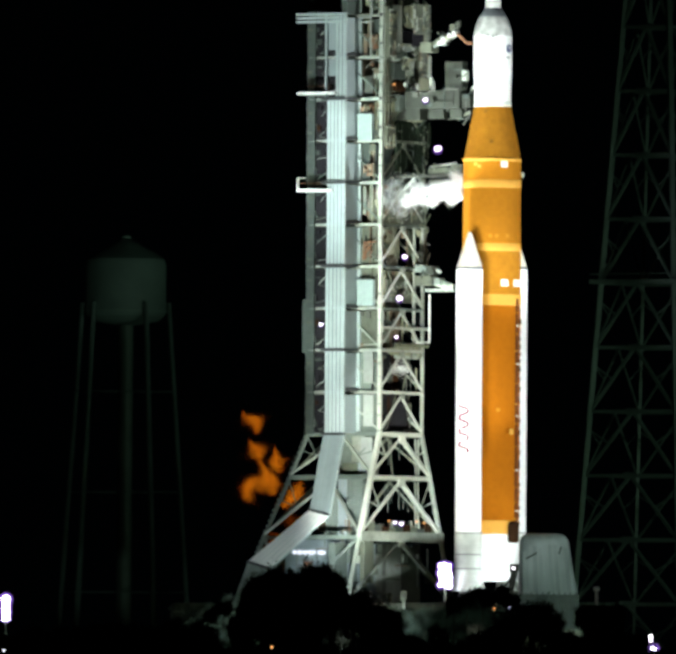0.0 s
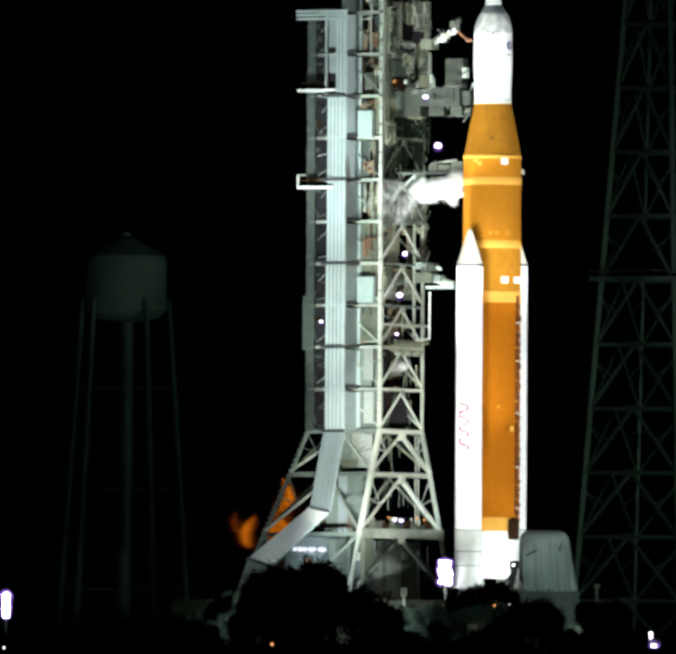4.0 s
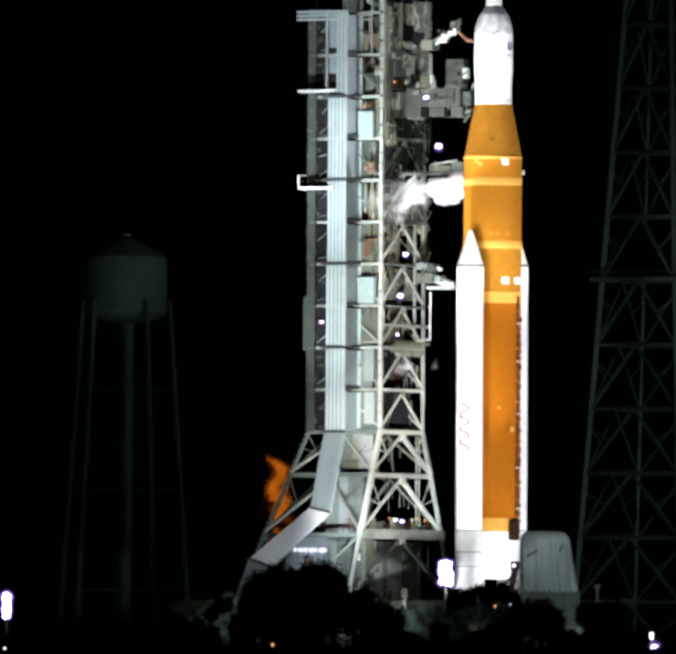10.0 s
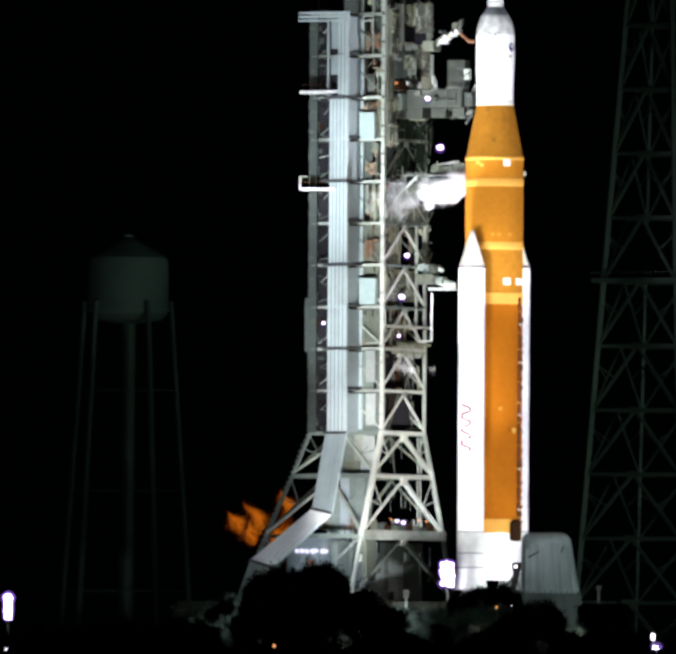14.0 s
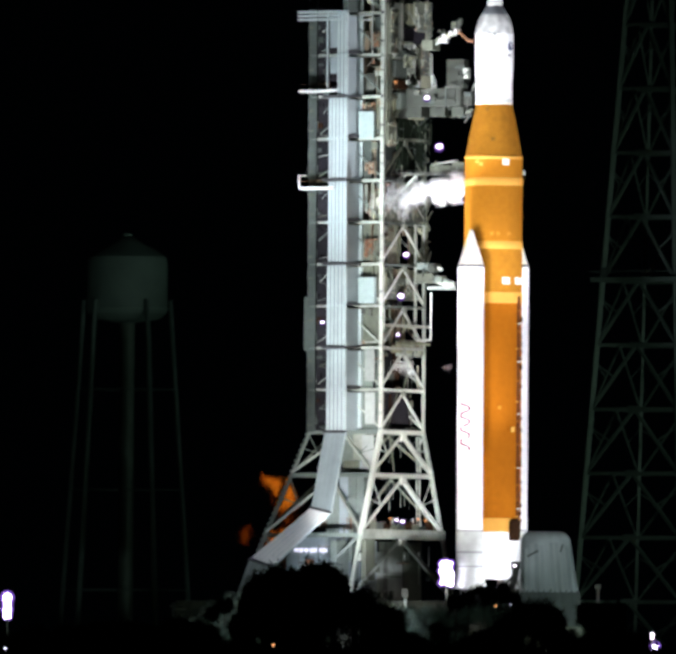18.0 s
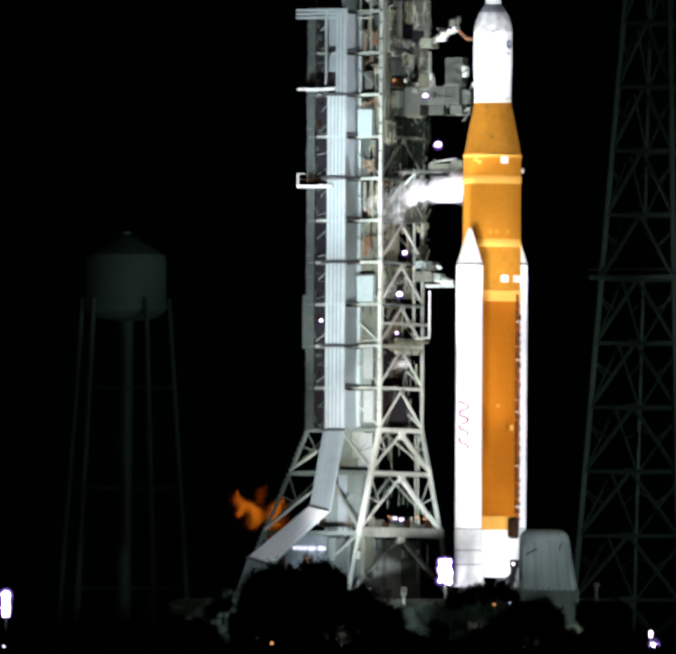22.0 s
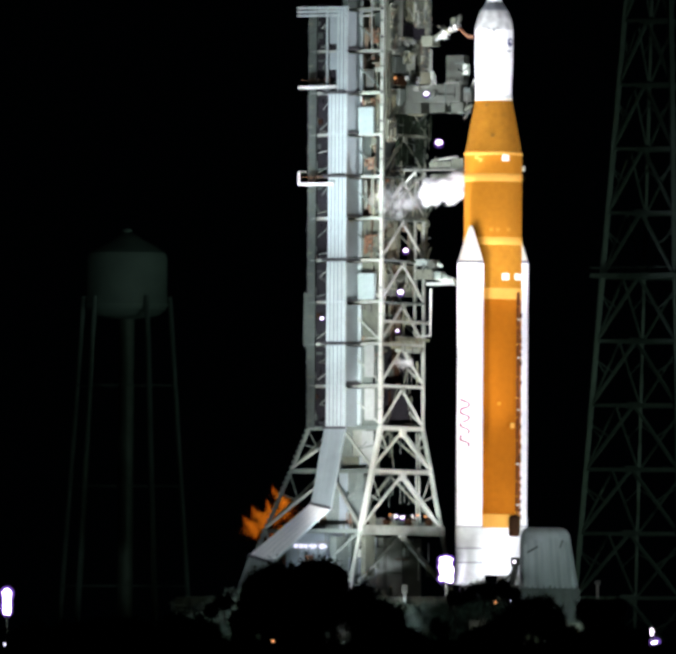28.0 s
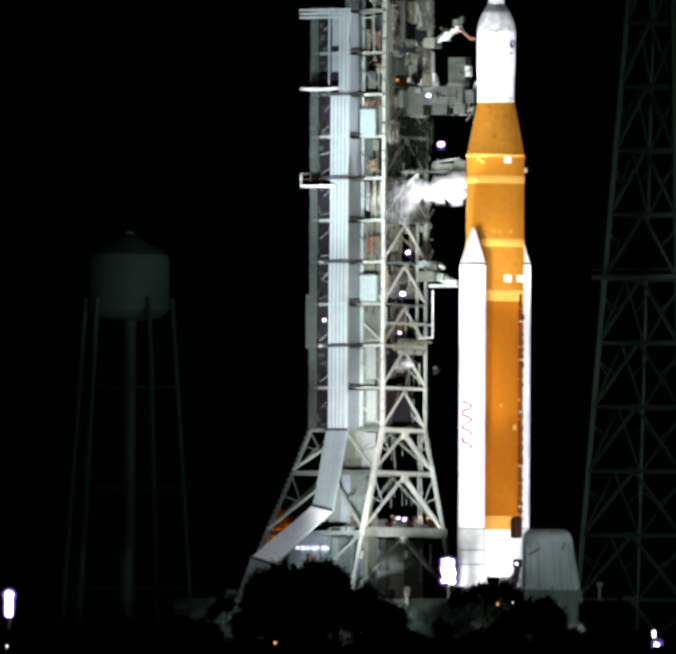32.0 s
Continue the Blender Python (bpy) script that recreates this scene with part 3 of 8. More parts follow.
face_box("pump_house", "low grey pump house behind the lower tower", "pump house", (-30.31, -6.90, 35.53), (-20.98, -6.90, 30.42), 5.0, SHAFT)

# ---- lit sign on the pump house ----
sign = thing("lit_sign", "row of small white lit characters on a dark board", "sign", (-26.02, 0.00, 32.83), -31)
part("board", box((-29.45, -7.1, 33.09), (-22.77, -6.95, 34.40)), SHAFT, sign, frame_of=PLATFORM)
r = random.Random(3)
sx0, sx1, sz = -28.66, -23.44, 33.65
for i in range(14):
    u = sx0 + (sx1 - sx0) * i / 13
    h = r.choice((0.22, 0.3, 0.34, 0.36))
    part("character_bar", box((u - r.uniform(0.07, 0.15), -7.2, sz - h * r.uniform(0.5, 1)), (u + r.uniform(0.06, 0.14), -7.11, sz + h)), SIGN_GLOW, sign, frame_of=PLATFORM)

# ---- machinery inside the tower frame ----
def rig(parent, lo, hi, n, seed, v=True, depth=2.0, big=1.0, mats=None):
    """A tangle of small pipes, struts and boxes that fills a stretch of one tower face."""
    r = random.Random(seed)
    (a, b, c), (d, e, f) = lo, hi
    h0, h1 = (a, d) if v else (b, e)
    h0, h1, z0, z1 = min(h0, h1), max(h0, h1), min(c, f), max(c, f)
    mats = mats or (CLUTTER, CLUTTER, CLUTTER, STEEL, ENCLOSURE, RUST, STEEL, DECKING)

    def spot(h, dd, z):
        return (h, b + dd, z) if v else (a - dd, h, z)
    for _ in range(n):
        h, z, dd = r.uniform(h0, h1), r.uniform(z0, z1), r.uniform(0, depth)
        kind, mat = r.random(), r.choice(mats)
        if kind < 0.4:
            w, t_ = r.uniform(0.3, 1.1) * big, r.uniform(0.3, 1.0) * big
            p, q = spot(max(h0, h - w / 2), dd, max(z0, z - t_ / 2)), spot(min(h1, h + w / 2), dd + r.uniform(0.3, 0.9), min(z1, z + t_ / 2))
            part("machine_box", box([min(i, j) for i, j in zip(p, q)], [max(i, j) for i, j in zip(p, q)], bevel=0.05), mat, parent, frame_of=PLATFORM)
        elif kind < 0.7:
            g = r.uniform(0.8, 2.4) * big
            part("pipe", tube(spot(h, dd, max(z0, z - g)), spot(h, dd, min(z1, z + g)), r.uniform(0.05, 0.15), seg=8), mat, parent, frame_of=PLATFORM)
        elif kind < 0.88:
            g = r.uniform(0.6, 2.0) * big
            part("pipe", tube(spot(max(h0, h - g), dd, z), spot(min(h1, h + g), dd, z), r.uniform(0.05, 0.14), seg=8), mat, parent, frame_of=PLATFORM)
        else:
            g, k = r.uniform(0.5, 1.3) * big, r.choice((-1, 1))
            part("strut", beam(spot(max(h0, h - g), dd, max(z0, z - g * k if k > 0 else z)), spot(min(h1, h + g), dd, min(z1, z + g)), 0.16), mat, parent, frame_of=PLATFORM)


for k, (za, zb) in enumerate(zip(LEVELS[:11], LEVELS[1:12])):
    m = thing("tower_machinery", "tangle of grey pipes and boxes on a tower floor", "machinery", PLATFORM @ Vector((-17, 0, za)), -31, group="tower machinery")
    dense = 26 if k >= 5 else 14
    rig(m, (U1 - 0.4, -5.9, za + 0.12), (U1 - 0.4, 6.0, zb - 0.4), dense, 400 + k, v=False, depth=1.6 if k >= 5 else 3.5, big=1.25, mats=(CLUTTER, OLIVE, BROWN, ENCLOSURE, LEG, DECKING))
    rig(m, (UB + 0.7, -5.9, za + 0.12), (U1 - 0.5, -5.9, zb - 0.3), 16 if k > 1 else 9, 440 + k, depth=3.0)
    rig(m, (U0 + 0.1, -6.2, za + 0.12), (UA + 2.0, -6.2, zb - 0.3), 7, 470 + k, depth=1.5, big=0.9)
m = thing("side_piping", "bundle of grey pipes down the tower's outer corner", "pipes", PLATFORM @ Vector((-14.7, 7, 74.73)), -31)
rig(m, (-14.7, 5.53, 74.73), (-14.7, 7.48, 86.08), 46, 520, v=False, depth=0.8, big=0.8, mats=(CLUTTER, STEEL, OLIVE))
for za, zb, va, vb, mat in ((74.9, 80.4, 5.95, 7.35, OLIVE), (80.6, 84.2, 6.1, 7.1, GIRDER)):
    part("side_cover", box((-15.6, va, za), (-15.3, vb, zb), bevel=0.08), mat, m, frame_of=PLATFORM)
for i, (lo, hi) in enumerate((((-18.18, -6.60, 98.28), (-16.14, -6.60, 97.13)), ((-17.83, -6.60, 89.69), (-15.93, -6.60, 87.93)), ((-17.67, -6.60, 78.50), (-15.56, -6.60, 75.87)), ((-16.66, -6.60, 108.33), (-15.49, -6.60, 106.19)), ((-25.25, -7.30, 101.34), (-22.56, -7.30, 100.31)))):
    m = thing("valve_panel", "rusty brown pipes and valves on the tower face", "valves", PLATFORM @ Vector(lo), -31, group="valve panels")
    rig(m, lo, hi, 14, 530 + i, depth=0.5, big=0.85, mats=(RUST, BROWN, RUST, BROWN, CLUTTER))
for i, (t, (p, q)) in enumerate(cabinets[:-1]):
    n = int(2 + 2.2 * (q[1] - p[1]) * (q[2] - p[2]))
    rig(t, (q[0] + 0.12, p[1], p[2]), (q[0] + 0.12, q[1], q[2]), min(n, 40), 560 + i, v=False, depth=0.1, big=0.6, mats=(ENCLOSURE, NETTING, NETTING, NETTING) if i == 8 else (OLIVE, BROWN, CLUTTER, DECKING, ENCLOSURE, STEEL, OLIVE))
face_gear = thing("face_gear", "pale plates, dark panels and bars on the upper tower face", "machinery", PLATFORM @ Vector((U1, 0, 99.1)), -31)
for name, va, vb, za, zb, mat in (
        ("plate", -3.73, -1.79, 104.59, 112.68, STEEL),
        ("post", -1.67, -1.19, 107.08, 112.68, COLUMN),
        ("plate", 0.26, 2.92, 109.57, 112.68, OLIVE),
        ("dark_panel", -0.95, 4.86, 106.96, 109.14, GAP_SHADE),
        ("bar", -0.7, 2.32, 106.33, 106.89, PALE),
        ("plate", 4.86, 6.67, 106.71, 111.81, OLIVE),
        ("plate", -3.36, 0.02, 104.84, 105.96, LEG),
        ("bar", 2.44, 4.37, 105.71, 106.46, CLUTTER),
        ("unit", 0.26, 2.44, 102.6, 104.72, STEEL),
        ("plate", -3.24, 0.02, 101.98, 104.34, LEG),
        ("dark_panel", -2.76, 0.02, 100.23, 101.6, BRONZE),
        ("bar", 1.71, 4.74, 100.11, 101.04, PALE),
        ("post", 0.75, 1.23, 97.74, 102.72, STEEL),
        ("plate", -2.15, 0.63, 97.37, 99.74, LEG),
        ("dark_panel", 1.47, 3.89, 97.25, 99.92, GAP_SHADE),
        ("bar", 0.99, 4.61, 96.0, 96.87, OLIVE),
        ("plate", 3.65, 6.55, 100.23, 102.41, OLIVE),
        ("post", 5.94, 7.03, 102.35, 105.71, STEEL),
        ("unit", 7.15, 8.24, 100.61, 102.1, PALE)):
    part(name, box((U1 - 0.15, va, za), (U1 + 0.36 + worn.uniform(0, 0.25), vb, zb), bevel=0.06), mat, face_gear, frame_of=PLATFORM)
part("strut", beam((U1 + 0.4, 0.14, 111.56), (U1 + 0.4, 2.44, 109.45), 0.3), STEEL, face_gear, frame_of=PLATFORM)
m = thing("side_netting", "dark ragged netting and hoses at the tower's corner", "netting", PLATFORM @ Vector((-14.8, 6, 89)), -31)
rig(m, (-14.5, 3.6, 89.2), (-14.5, 7.3, 96.4), 46, 523, v=False, depth=0.9, big=0.9, mats=(NETTING, NETTING, ENCLOSURE, NETTING, HULL))
walkway = thing("catwalk", "narrow grey catwalk across the tower face", "catwalk", PLATFORM @ Vector((U1, 0, 63.98)), -31)
for za, va, mat in ((66.10, -6.2, COLUMN), (63.6, -2.2, OLIVE)):
    part("walk_beam", beam((U1 + 0.3, va, za), (U1 + 0.3, 6.9, za), 0.3, 0.38), mat, walkway, frame_of=PLATFORM)
part("walk_panel", box((U1 - 0.1, -3.2, 62.2), (U1 + 0.1, 2.6, 63.3), bevel=0.05), OLIVE, walkway, frame_of=PLATFORM)
inner = thing("inner_wall", "dull brown-grey screens and haze-toned fill inside the tower", "wall", PLATFORM @ Vector((-21, 1, 51.1)), -31)
# panels added for the brown haze in the open lower bays
for za, zb in ((36.8, 43.9), (45.0, 50.1)):
    for i in range(6):
        y = -6.6 + 2.2 * i
        part("rear_panel", box((U0 + 2.0, y, za), (U0 + 2.2, y + 2.15, zb - rnd.choice((0, 0.6, 1.8)))), (BROWN, GAP_SHADE, CLUTTER)[i % 3], inner, frame_of=PLATFORM)
for k, (za, zb) in enumerate(zip(LEVELS[:12], LEVELS[1:13])):
    r = random.Random(600 + k)
    full = 1.0 if k >= 5 else 0.94 if k >= 3 else 0.55
    for face in (0, 1):
        lo_, hi_ = (-6.0, 6.0) if face == 0 else (UB + 0.5, U1 - 0.6)
        cuts = sorted([lo_, hi_] + [r.uniform(lo_ + 0.5, hi_ - 0.5) for _ in range(8 if face == 0 else 4)])
        for c, d in zip(cuts, cuts[1:]):
            if r.random() > full:
                continue
            z0_, z1_ = za + 0.12 + r.choice((0, 0, 0, 1.3)), zb - r.choice((0.2, 0.2, 0.5, 1.6, 2.6))
            back = r.uniform(0.5, 1.5) if k >= 5 else r.uniform(0.9, 2.6)
            mat = r.choice((OLIVE, OLIVE, CLUTTER, BROWN, ENCLOSURE, OLIVE, BROWN, STEEL if k > 7 else CLUTTER) if k in (7, 9, 10, 11) else (GAP_SHADE, BRONZE, GAP_SHADE, BRONZE, GAP_SHADE) if k < 2 else (OLIVE, OLIVE, GIRDER, BROWN, OLIVE, CLUTTER, GIRDER) if k < 6 else (ENCLOSURE, DECKING, CLUTTER, ENCLOSURE, BROWN))
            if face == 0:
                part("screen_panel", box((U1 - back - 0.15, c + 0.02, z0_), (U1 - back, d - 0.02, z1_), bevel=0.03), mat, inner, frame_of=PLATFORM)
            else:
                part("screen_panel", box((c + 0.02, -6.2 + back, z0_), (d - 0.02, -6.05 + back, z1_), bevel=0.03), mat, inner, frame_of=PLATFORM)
    # the two lowest bays get near-black sheets for their shaded depth
    part("back_panel", box((-20.4, -5.9, za + 0.12), (-20.1, 5.9, zb - 0.2)), GAP_SHADE if k < 2 else BROWN if k % 3 else OLIVE, inner, frame_of=PLATFORM)
for x_, ya_, yb_ in ((-1.05, 105.9, 113.5), (-5.39, 95.04, 112.44), (-4.42, 94.46, 112.48), (5.91, 102.30, 113.53)):
    part("riser_pipe", tube((-14.75, x_, ya_), (-14.75, x_, yb_), 0.17, seg=10), CLUTTER, inner, frame_of=PLATFORM, smooth=True)
lower = thing("lower_stairwell", "pale teal-grey stairwell cladding behind the splayed legs", "stairwell", PLATFORM @ Vector((-22, -6, 36)), -31)
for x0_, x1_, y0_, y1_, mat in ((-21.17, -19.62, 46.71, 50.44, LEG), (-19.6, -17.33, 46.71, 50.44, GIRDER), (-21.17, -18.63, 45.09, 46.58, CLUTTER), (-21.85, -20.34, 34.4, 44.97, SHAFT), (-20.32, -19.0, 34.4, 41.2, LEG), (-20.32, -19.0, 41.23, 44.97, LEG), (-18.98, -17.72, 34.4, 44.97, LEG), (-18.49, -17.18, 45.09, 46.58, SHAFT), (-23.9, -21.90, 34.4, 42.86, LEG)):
    part("cladding_panel", box((x0_, -6.2, y0_), (x1_ - 0.04, -4.2, y1_), bevel=0.04), mat, lower, frame_of=PLATFORM)
part("backing_panel", box((-22.95, -3.9, 36.8), (-18.02, -3.7, 50.4)), LEG, lower, frame_of=PLATFORM)
for (za, zb) in ((35.8, 44.5), (44.5, 50.75)):
    for k in (0, 3):
        lo, hi = [Vector(c) for c in corners(za)], [Vector(c) for c in corners(zb)]
        a, b, c, d = lo[k], lo[(k + 1) % 4], hi[k], hi[(k + 1) % 4]
        for foot, head in ((a, c), (b, d)):
            mid = foot.lerp((c + d) / 2, 0.5)
            part("sub_brace", beam(mid, foot.lerp(head, 0.62), 0.16), STEEL if k == 0 else LEG, tower, frame_of=PLATFORM)
            part("sub_brace", beam(mid, foot.lerp(head, 0.95), 0.14), STEEL if k == 0 else LEG, tower, frame_of=PLATFORM)
# panels added to stand in for the pale haze under the girder
screen = thing("base_haze_screen", "grey panels and haze fill under the lower tower girder", "screen", PLATFORM @ Vector((-19.4, 0, DECK)), -31)
r = random.Random(77)
cuts = sorted([-13.0, 11.0] + [r.uniform(-12, 10) for _ in range(9)])
for c, d in zip(cuts, cuts[1:]):
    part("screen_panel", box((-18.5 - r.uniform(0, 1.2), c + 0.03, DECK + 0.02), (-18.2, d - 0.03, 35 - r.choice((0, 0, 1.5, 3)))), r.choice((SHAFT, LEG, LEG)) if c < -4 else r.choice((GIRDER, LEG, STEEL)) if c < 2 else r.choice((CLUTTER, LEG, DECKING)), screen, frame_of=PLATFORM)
m = thing("base_machinery", "pipes and valves under the lower tower girders", "machinery", PLATFORM @ Vector((-17, 0, DECK)), -31)
rig(m, (-15.6, -11, 36.8), (-15.6, 10.5, 38.4), 40, 500, v=False, depth=4, big=0.9)
rig(m, (-15.8, -13, DECK + 0.05), (-15.8, 13, 35.2), 40, 501, v=False, depth=5, big=1.3)
rig(m, (-26, -13, DECK + 0.05), (-17, -13, 37), 22, 502, depth=8, big=1.2)
m = thing("hull_piping", "pipes and boxes along the platform's hull", "machinery", PLATFORM @ Vector((-15, -21, 20)), -31)
rig(m, (-41, -22, 20.2), (11, -22, DECK - 0.2), 130, 503, depth=1.8, big=1.6, mats=(HULL, HULL, ENCLOSURE, DECKING, CLUTTER))

# ---- umbilical arms from the tower to the rocket ----
def arm(name, label, pieces, lattice=()):
    """pieces: (part name, lower corner, upper corner, depth, material); lattice: (a, b, thickness, material)."""
    at = PLATFORM @ Vector(pieces[0][1])
    t = thing(name, label, "umbilical arm", at, -31)
    for pn, lo, hi, depth, mat in pieces:
        (a, b, c), (d, e, f) = lo, hi
        part(pn, box((min(a, d), b - depth / 2, min(c, f)), (max(a, d), b + depth / 2, max(c, f)), bevel=0.08), mat, t, frame_of=PLATFORM)
    for a, b, w, mat in lattice:
        part("strut", tube(a, b, w, seg=8), mat, t, frame_of=PLATFORM)
    return t


arm("crew_access_arm", "stubby white and grey hose arm near the spacecraft",
    [("hinge", (-11.54, 0.00, 107.32), (-9.72, 0.00, 105.86), 2.2, CLUTTER), ("hinge_plate", (-8.9, 0.00, 107.5), (-8.2, 0.00, 106.9), 1.4, PIPE), ("elbow", (-8.3, 0.00, 108.1), (-7.75, 0.00, 107.45), 1.6, PIPE), ("elbow_cover", (-7.7, 0.00, 108.25), (-7.3, 0.00, 107.7), 1.2, OLIVE), ("sleeve", (-7.25, 0.00, 108.55), (-6.75, 0.00, 107.95), 1.5, PIPE), ("joint_band", (-6.7, 0.00, 108.75), (-6.5, 0.00, 108.1), 1.3, CLUTTER), ("tip", (-6.45, 0.00, 108.9), (-5.95, 0.00, 108.2), 1.5, PIPE), ("bracket", (-7.01, 0.00, 109.92), (-6.13, 0.00, 108.91), 1.0, CLUTTER)],
    [((-10.45, 0.00, 106.25), (-8.29, 0.00, 107.65), 0.24, PALE), ((-10.09, 0.00, 106.99), (-7.93, 0.00, 108.44), 0.3, CLUTTER), ((-5.84, 0.00, 108.41), (-4.4, 0.00, 107.2), 0.22, RUST), ((-4.4, 0.00, 107.2), (-3.38, 0.00, 107.13), 0.26, RUST)])
arm("upper_stage_arm", "grey boxed arm reaching to the upper stage",
    [("main_box", (-14.02, 0.00, 100.32), (-4.97, 0.00, 97.70), 2.4, ARM_GREY), ("tower_end", (-15.45, 0.00, 97.73), (-11.46, 0.00, 96.12), 2.4, ARM_GREY), ("upright_panel", (-7.54, 0.00, 104.46), (-4.63, 0.00, 100.31), 1.6, ARM_GREY), ("white_unit", (-4.65, -0.60, 103.15), (-3.85, -0.60, 101.64), 0.8, STEEL), ("post", (-9.72, -1.30, 102.20), (-9.28, -1.30, 101.08), 0.5, STEEL), ("plate_unit", (-4.62, -0.50, 99.79), (-3.16, -0.50, 97.79), 1.0, ARM_GREY), ("drop_unit", (-6.77, 0.00, 97.61), (-4.74, 0.00, 96.21), 1.4, ARM_GREY), ("lower_unit", (-10.39, 0.00, 97.66), (-7.85, 0.00, 96.25), 1.2, ARM_GREY)],
    [((-4.61, 0.00, 98.20), (-3.19, 0.00, 100.91), 0.22, STEEL), ((-5.90, 0.00, 96.23), (-3.53, 0.00, 97.25), 0.25, CLUTTER), ((-4.9, 0.00, 95.3), (-3.74, 0.00, 96.82), 0.16, ARM_GREY)])
arm("intertank_arm", "grey truss arm veiled in white vapour",
    [("top_chord", (-18.07, 0.00, 88.2), (-4.9, 0.00, 87.85), 2.0, DECKING), ("end_plate", (-6.57, 0.00, 89.65), (-4.69, 0.00, 88.01), 1.4, CLUTTER), ("low_hump", (-10.33, 0.00, 89.20), (-6.71, 0.00, 88.28), 1.4, CLUTTER), ("vent_line", (-10.31, 0.00, 87.45), (-4.97, 0.00, 86.77), 0.6, CLUTTER)],
    [((-17.17, 0.00, 84.05), (-12.85, 0.00, 87.86), 0.22, STEEL), ((-15.71, 0.00, 83.72), (-11.40, 0.00, 87.59), 0.2, CLUTTER), ((-17.54, 0.00, 85.92), (-15.02, 0.00, 88.13), 0.16, STEEL), ((-16.45, 0.00, 85.60), (-14.66, 0.00, 88.00), 0.12, STEEL), ((-10.33, 0.00, 89.32), (-6.00, 0.00, 89.89), 0.15, STEEL)])
arm("aft_skirt_arm", "short white service arm to the booster",
    [("root_box", (-12.25, 0.00, 75.16), (-10.36, 0.00, 74.14), 2.0, LEG), ("grey_box", (-10.44, 0.00, 75.02), (-9.2, 0.00, 73.8), 1.6, ARM_GREY), ("shoulder", (-12.53, 0.00, 73.67), (-9.6, 0.00, 72.2), 1.8, HULL), ("shoulder_end", (-9.58, 0.00, 73.3), (-8.2, 0.00, 72.3), 1.5, LEG), ("white_pipe", (-10.92, 0.00, 71.79), (-6.08, 0.00, 71.31), 0.6, PALE), ("hose_sleeve", (-8.04, 0.00, 72.38), (-6.30, 0.00, 71.75), 0.7, STEEL)],
    [((-10.34, 0.00, 70.91), (-10.36, 0.00, 64.07), 0.12, PIPE), ((-12.68, 0.00, 63.96), (-10.36, 0.00, 64.07), 0.14, COLUMN), ((-11.30, 0.00, 73.78), (-6.59, 0.00, 72.12), 0.36, LEG), ((-12.02, 0.00, 73.41), (-6.88, 0.00, 71.63), 0.3, STEEL), ((-9.86, 0.00, 74.76), (-8.48, 0.00, 74.13), 0.25, PALE)])

for seed, lo, hi, n, big in ((510, (-12.92, -2.10, 100.73), (-2.50, -2.10, 97.10), 13, 0.9), (511, (-6.83, -1.70, 104.88), (-3.34, -1.70, 100.23), 11, 0.6), (512, (-10.96, -1.00, 109.08), (-7.2, -1.00, 106.2), 12, 0.5), (513, (-16.86, -1.80, 89.84), (-5.6, -1.80, 87.2), 5, 0.8), (514, (-11.61, -1.80, 75.23), (-8.7, -1.80, 72.2), 12, 0.3), (515, (-9.70, -1.40, 97.72), (-3.41, -1.40, 96.02), 6, 0.5), (516, (-6.39, -0.80, 110.62), (-5.08, -0.80, 108.74), 8, 0.4)):
    m = thing("arm_hoses", "hoses and brackets slung along a service arm", "hoses", PLATFORM @ Vector(lo), -31, group="arm hoses")
    rig(m, lo, hi, n, seed, depth=1.0, big=big, mats=(CLUTTER, HULL, ARM_GREY, OLIVE) if seed == 513 else (ARM_GREY, ARM_GREY, ENCLOSURE, DECKING))

# ---- rocket ----
rocket = thing("rocket", "orange and white rocket with two white boosters on the platform", "rocket", (0, 0, DECK))
R = 4.15


def shell(name, profile, mat, at=(0, 0), parent=None, label="", seg=64):
    return part(name, lathe(profile, at, seg), mat, parent or rocket, label, smooth=True)


ZR = [29.58, 36.34, 38.26, 69.21, 70.82, 77.03, 78.14, 86.15, 87.27, 89.94, 90.43, 98.13]
shell("engine_section", [(R, ZR[0]), (R, ZR[1])], WHITE, label="white engine section")
shell("lower_foam_band", [(R + 0.02, ZR[1]), (R + 0.05, ZR[1] + 0.1), (R + 0.05, ZR[2]), (R, ZR[2] + 0.05)], FOAM_PALE)
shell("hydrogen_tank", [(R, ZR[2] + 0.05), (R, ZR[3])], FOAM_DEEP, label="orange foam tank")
shell("flange_band", [(R, ZR[3]), (R + 0.08, ZR[3] + 0.1), (R + 0.08, ZR[4] - 0.1), (R, ZR[4])], FOAM_PALE)
shell("intertank", [(R, ZR[4]), (R, ZR[5])], FOAM_DULL)
shell("flange_band", [(R, ZR[5]), (R + 0.06, ZR[5] + 0.1), (R + 0.06, ZR[6] - 0.1), (R, ZR[6])], FOAM_PALE)
shell("oxygen_tank", [(R, ZR[6]), (R, ZR[7])], FOAM)
shell("flange_band", [(R, ZR[7]), (R + 0.06, ZR[7] + 0.1), (R + 0.06, ZR[8] - 0.1), (R, ZR[8])], FOAM_PALE)
shell("forward_skirt", [(R, ZR[8]), (R, ZR[9])], FOAM)
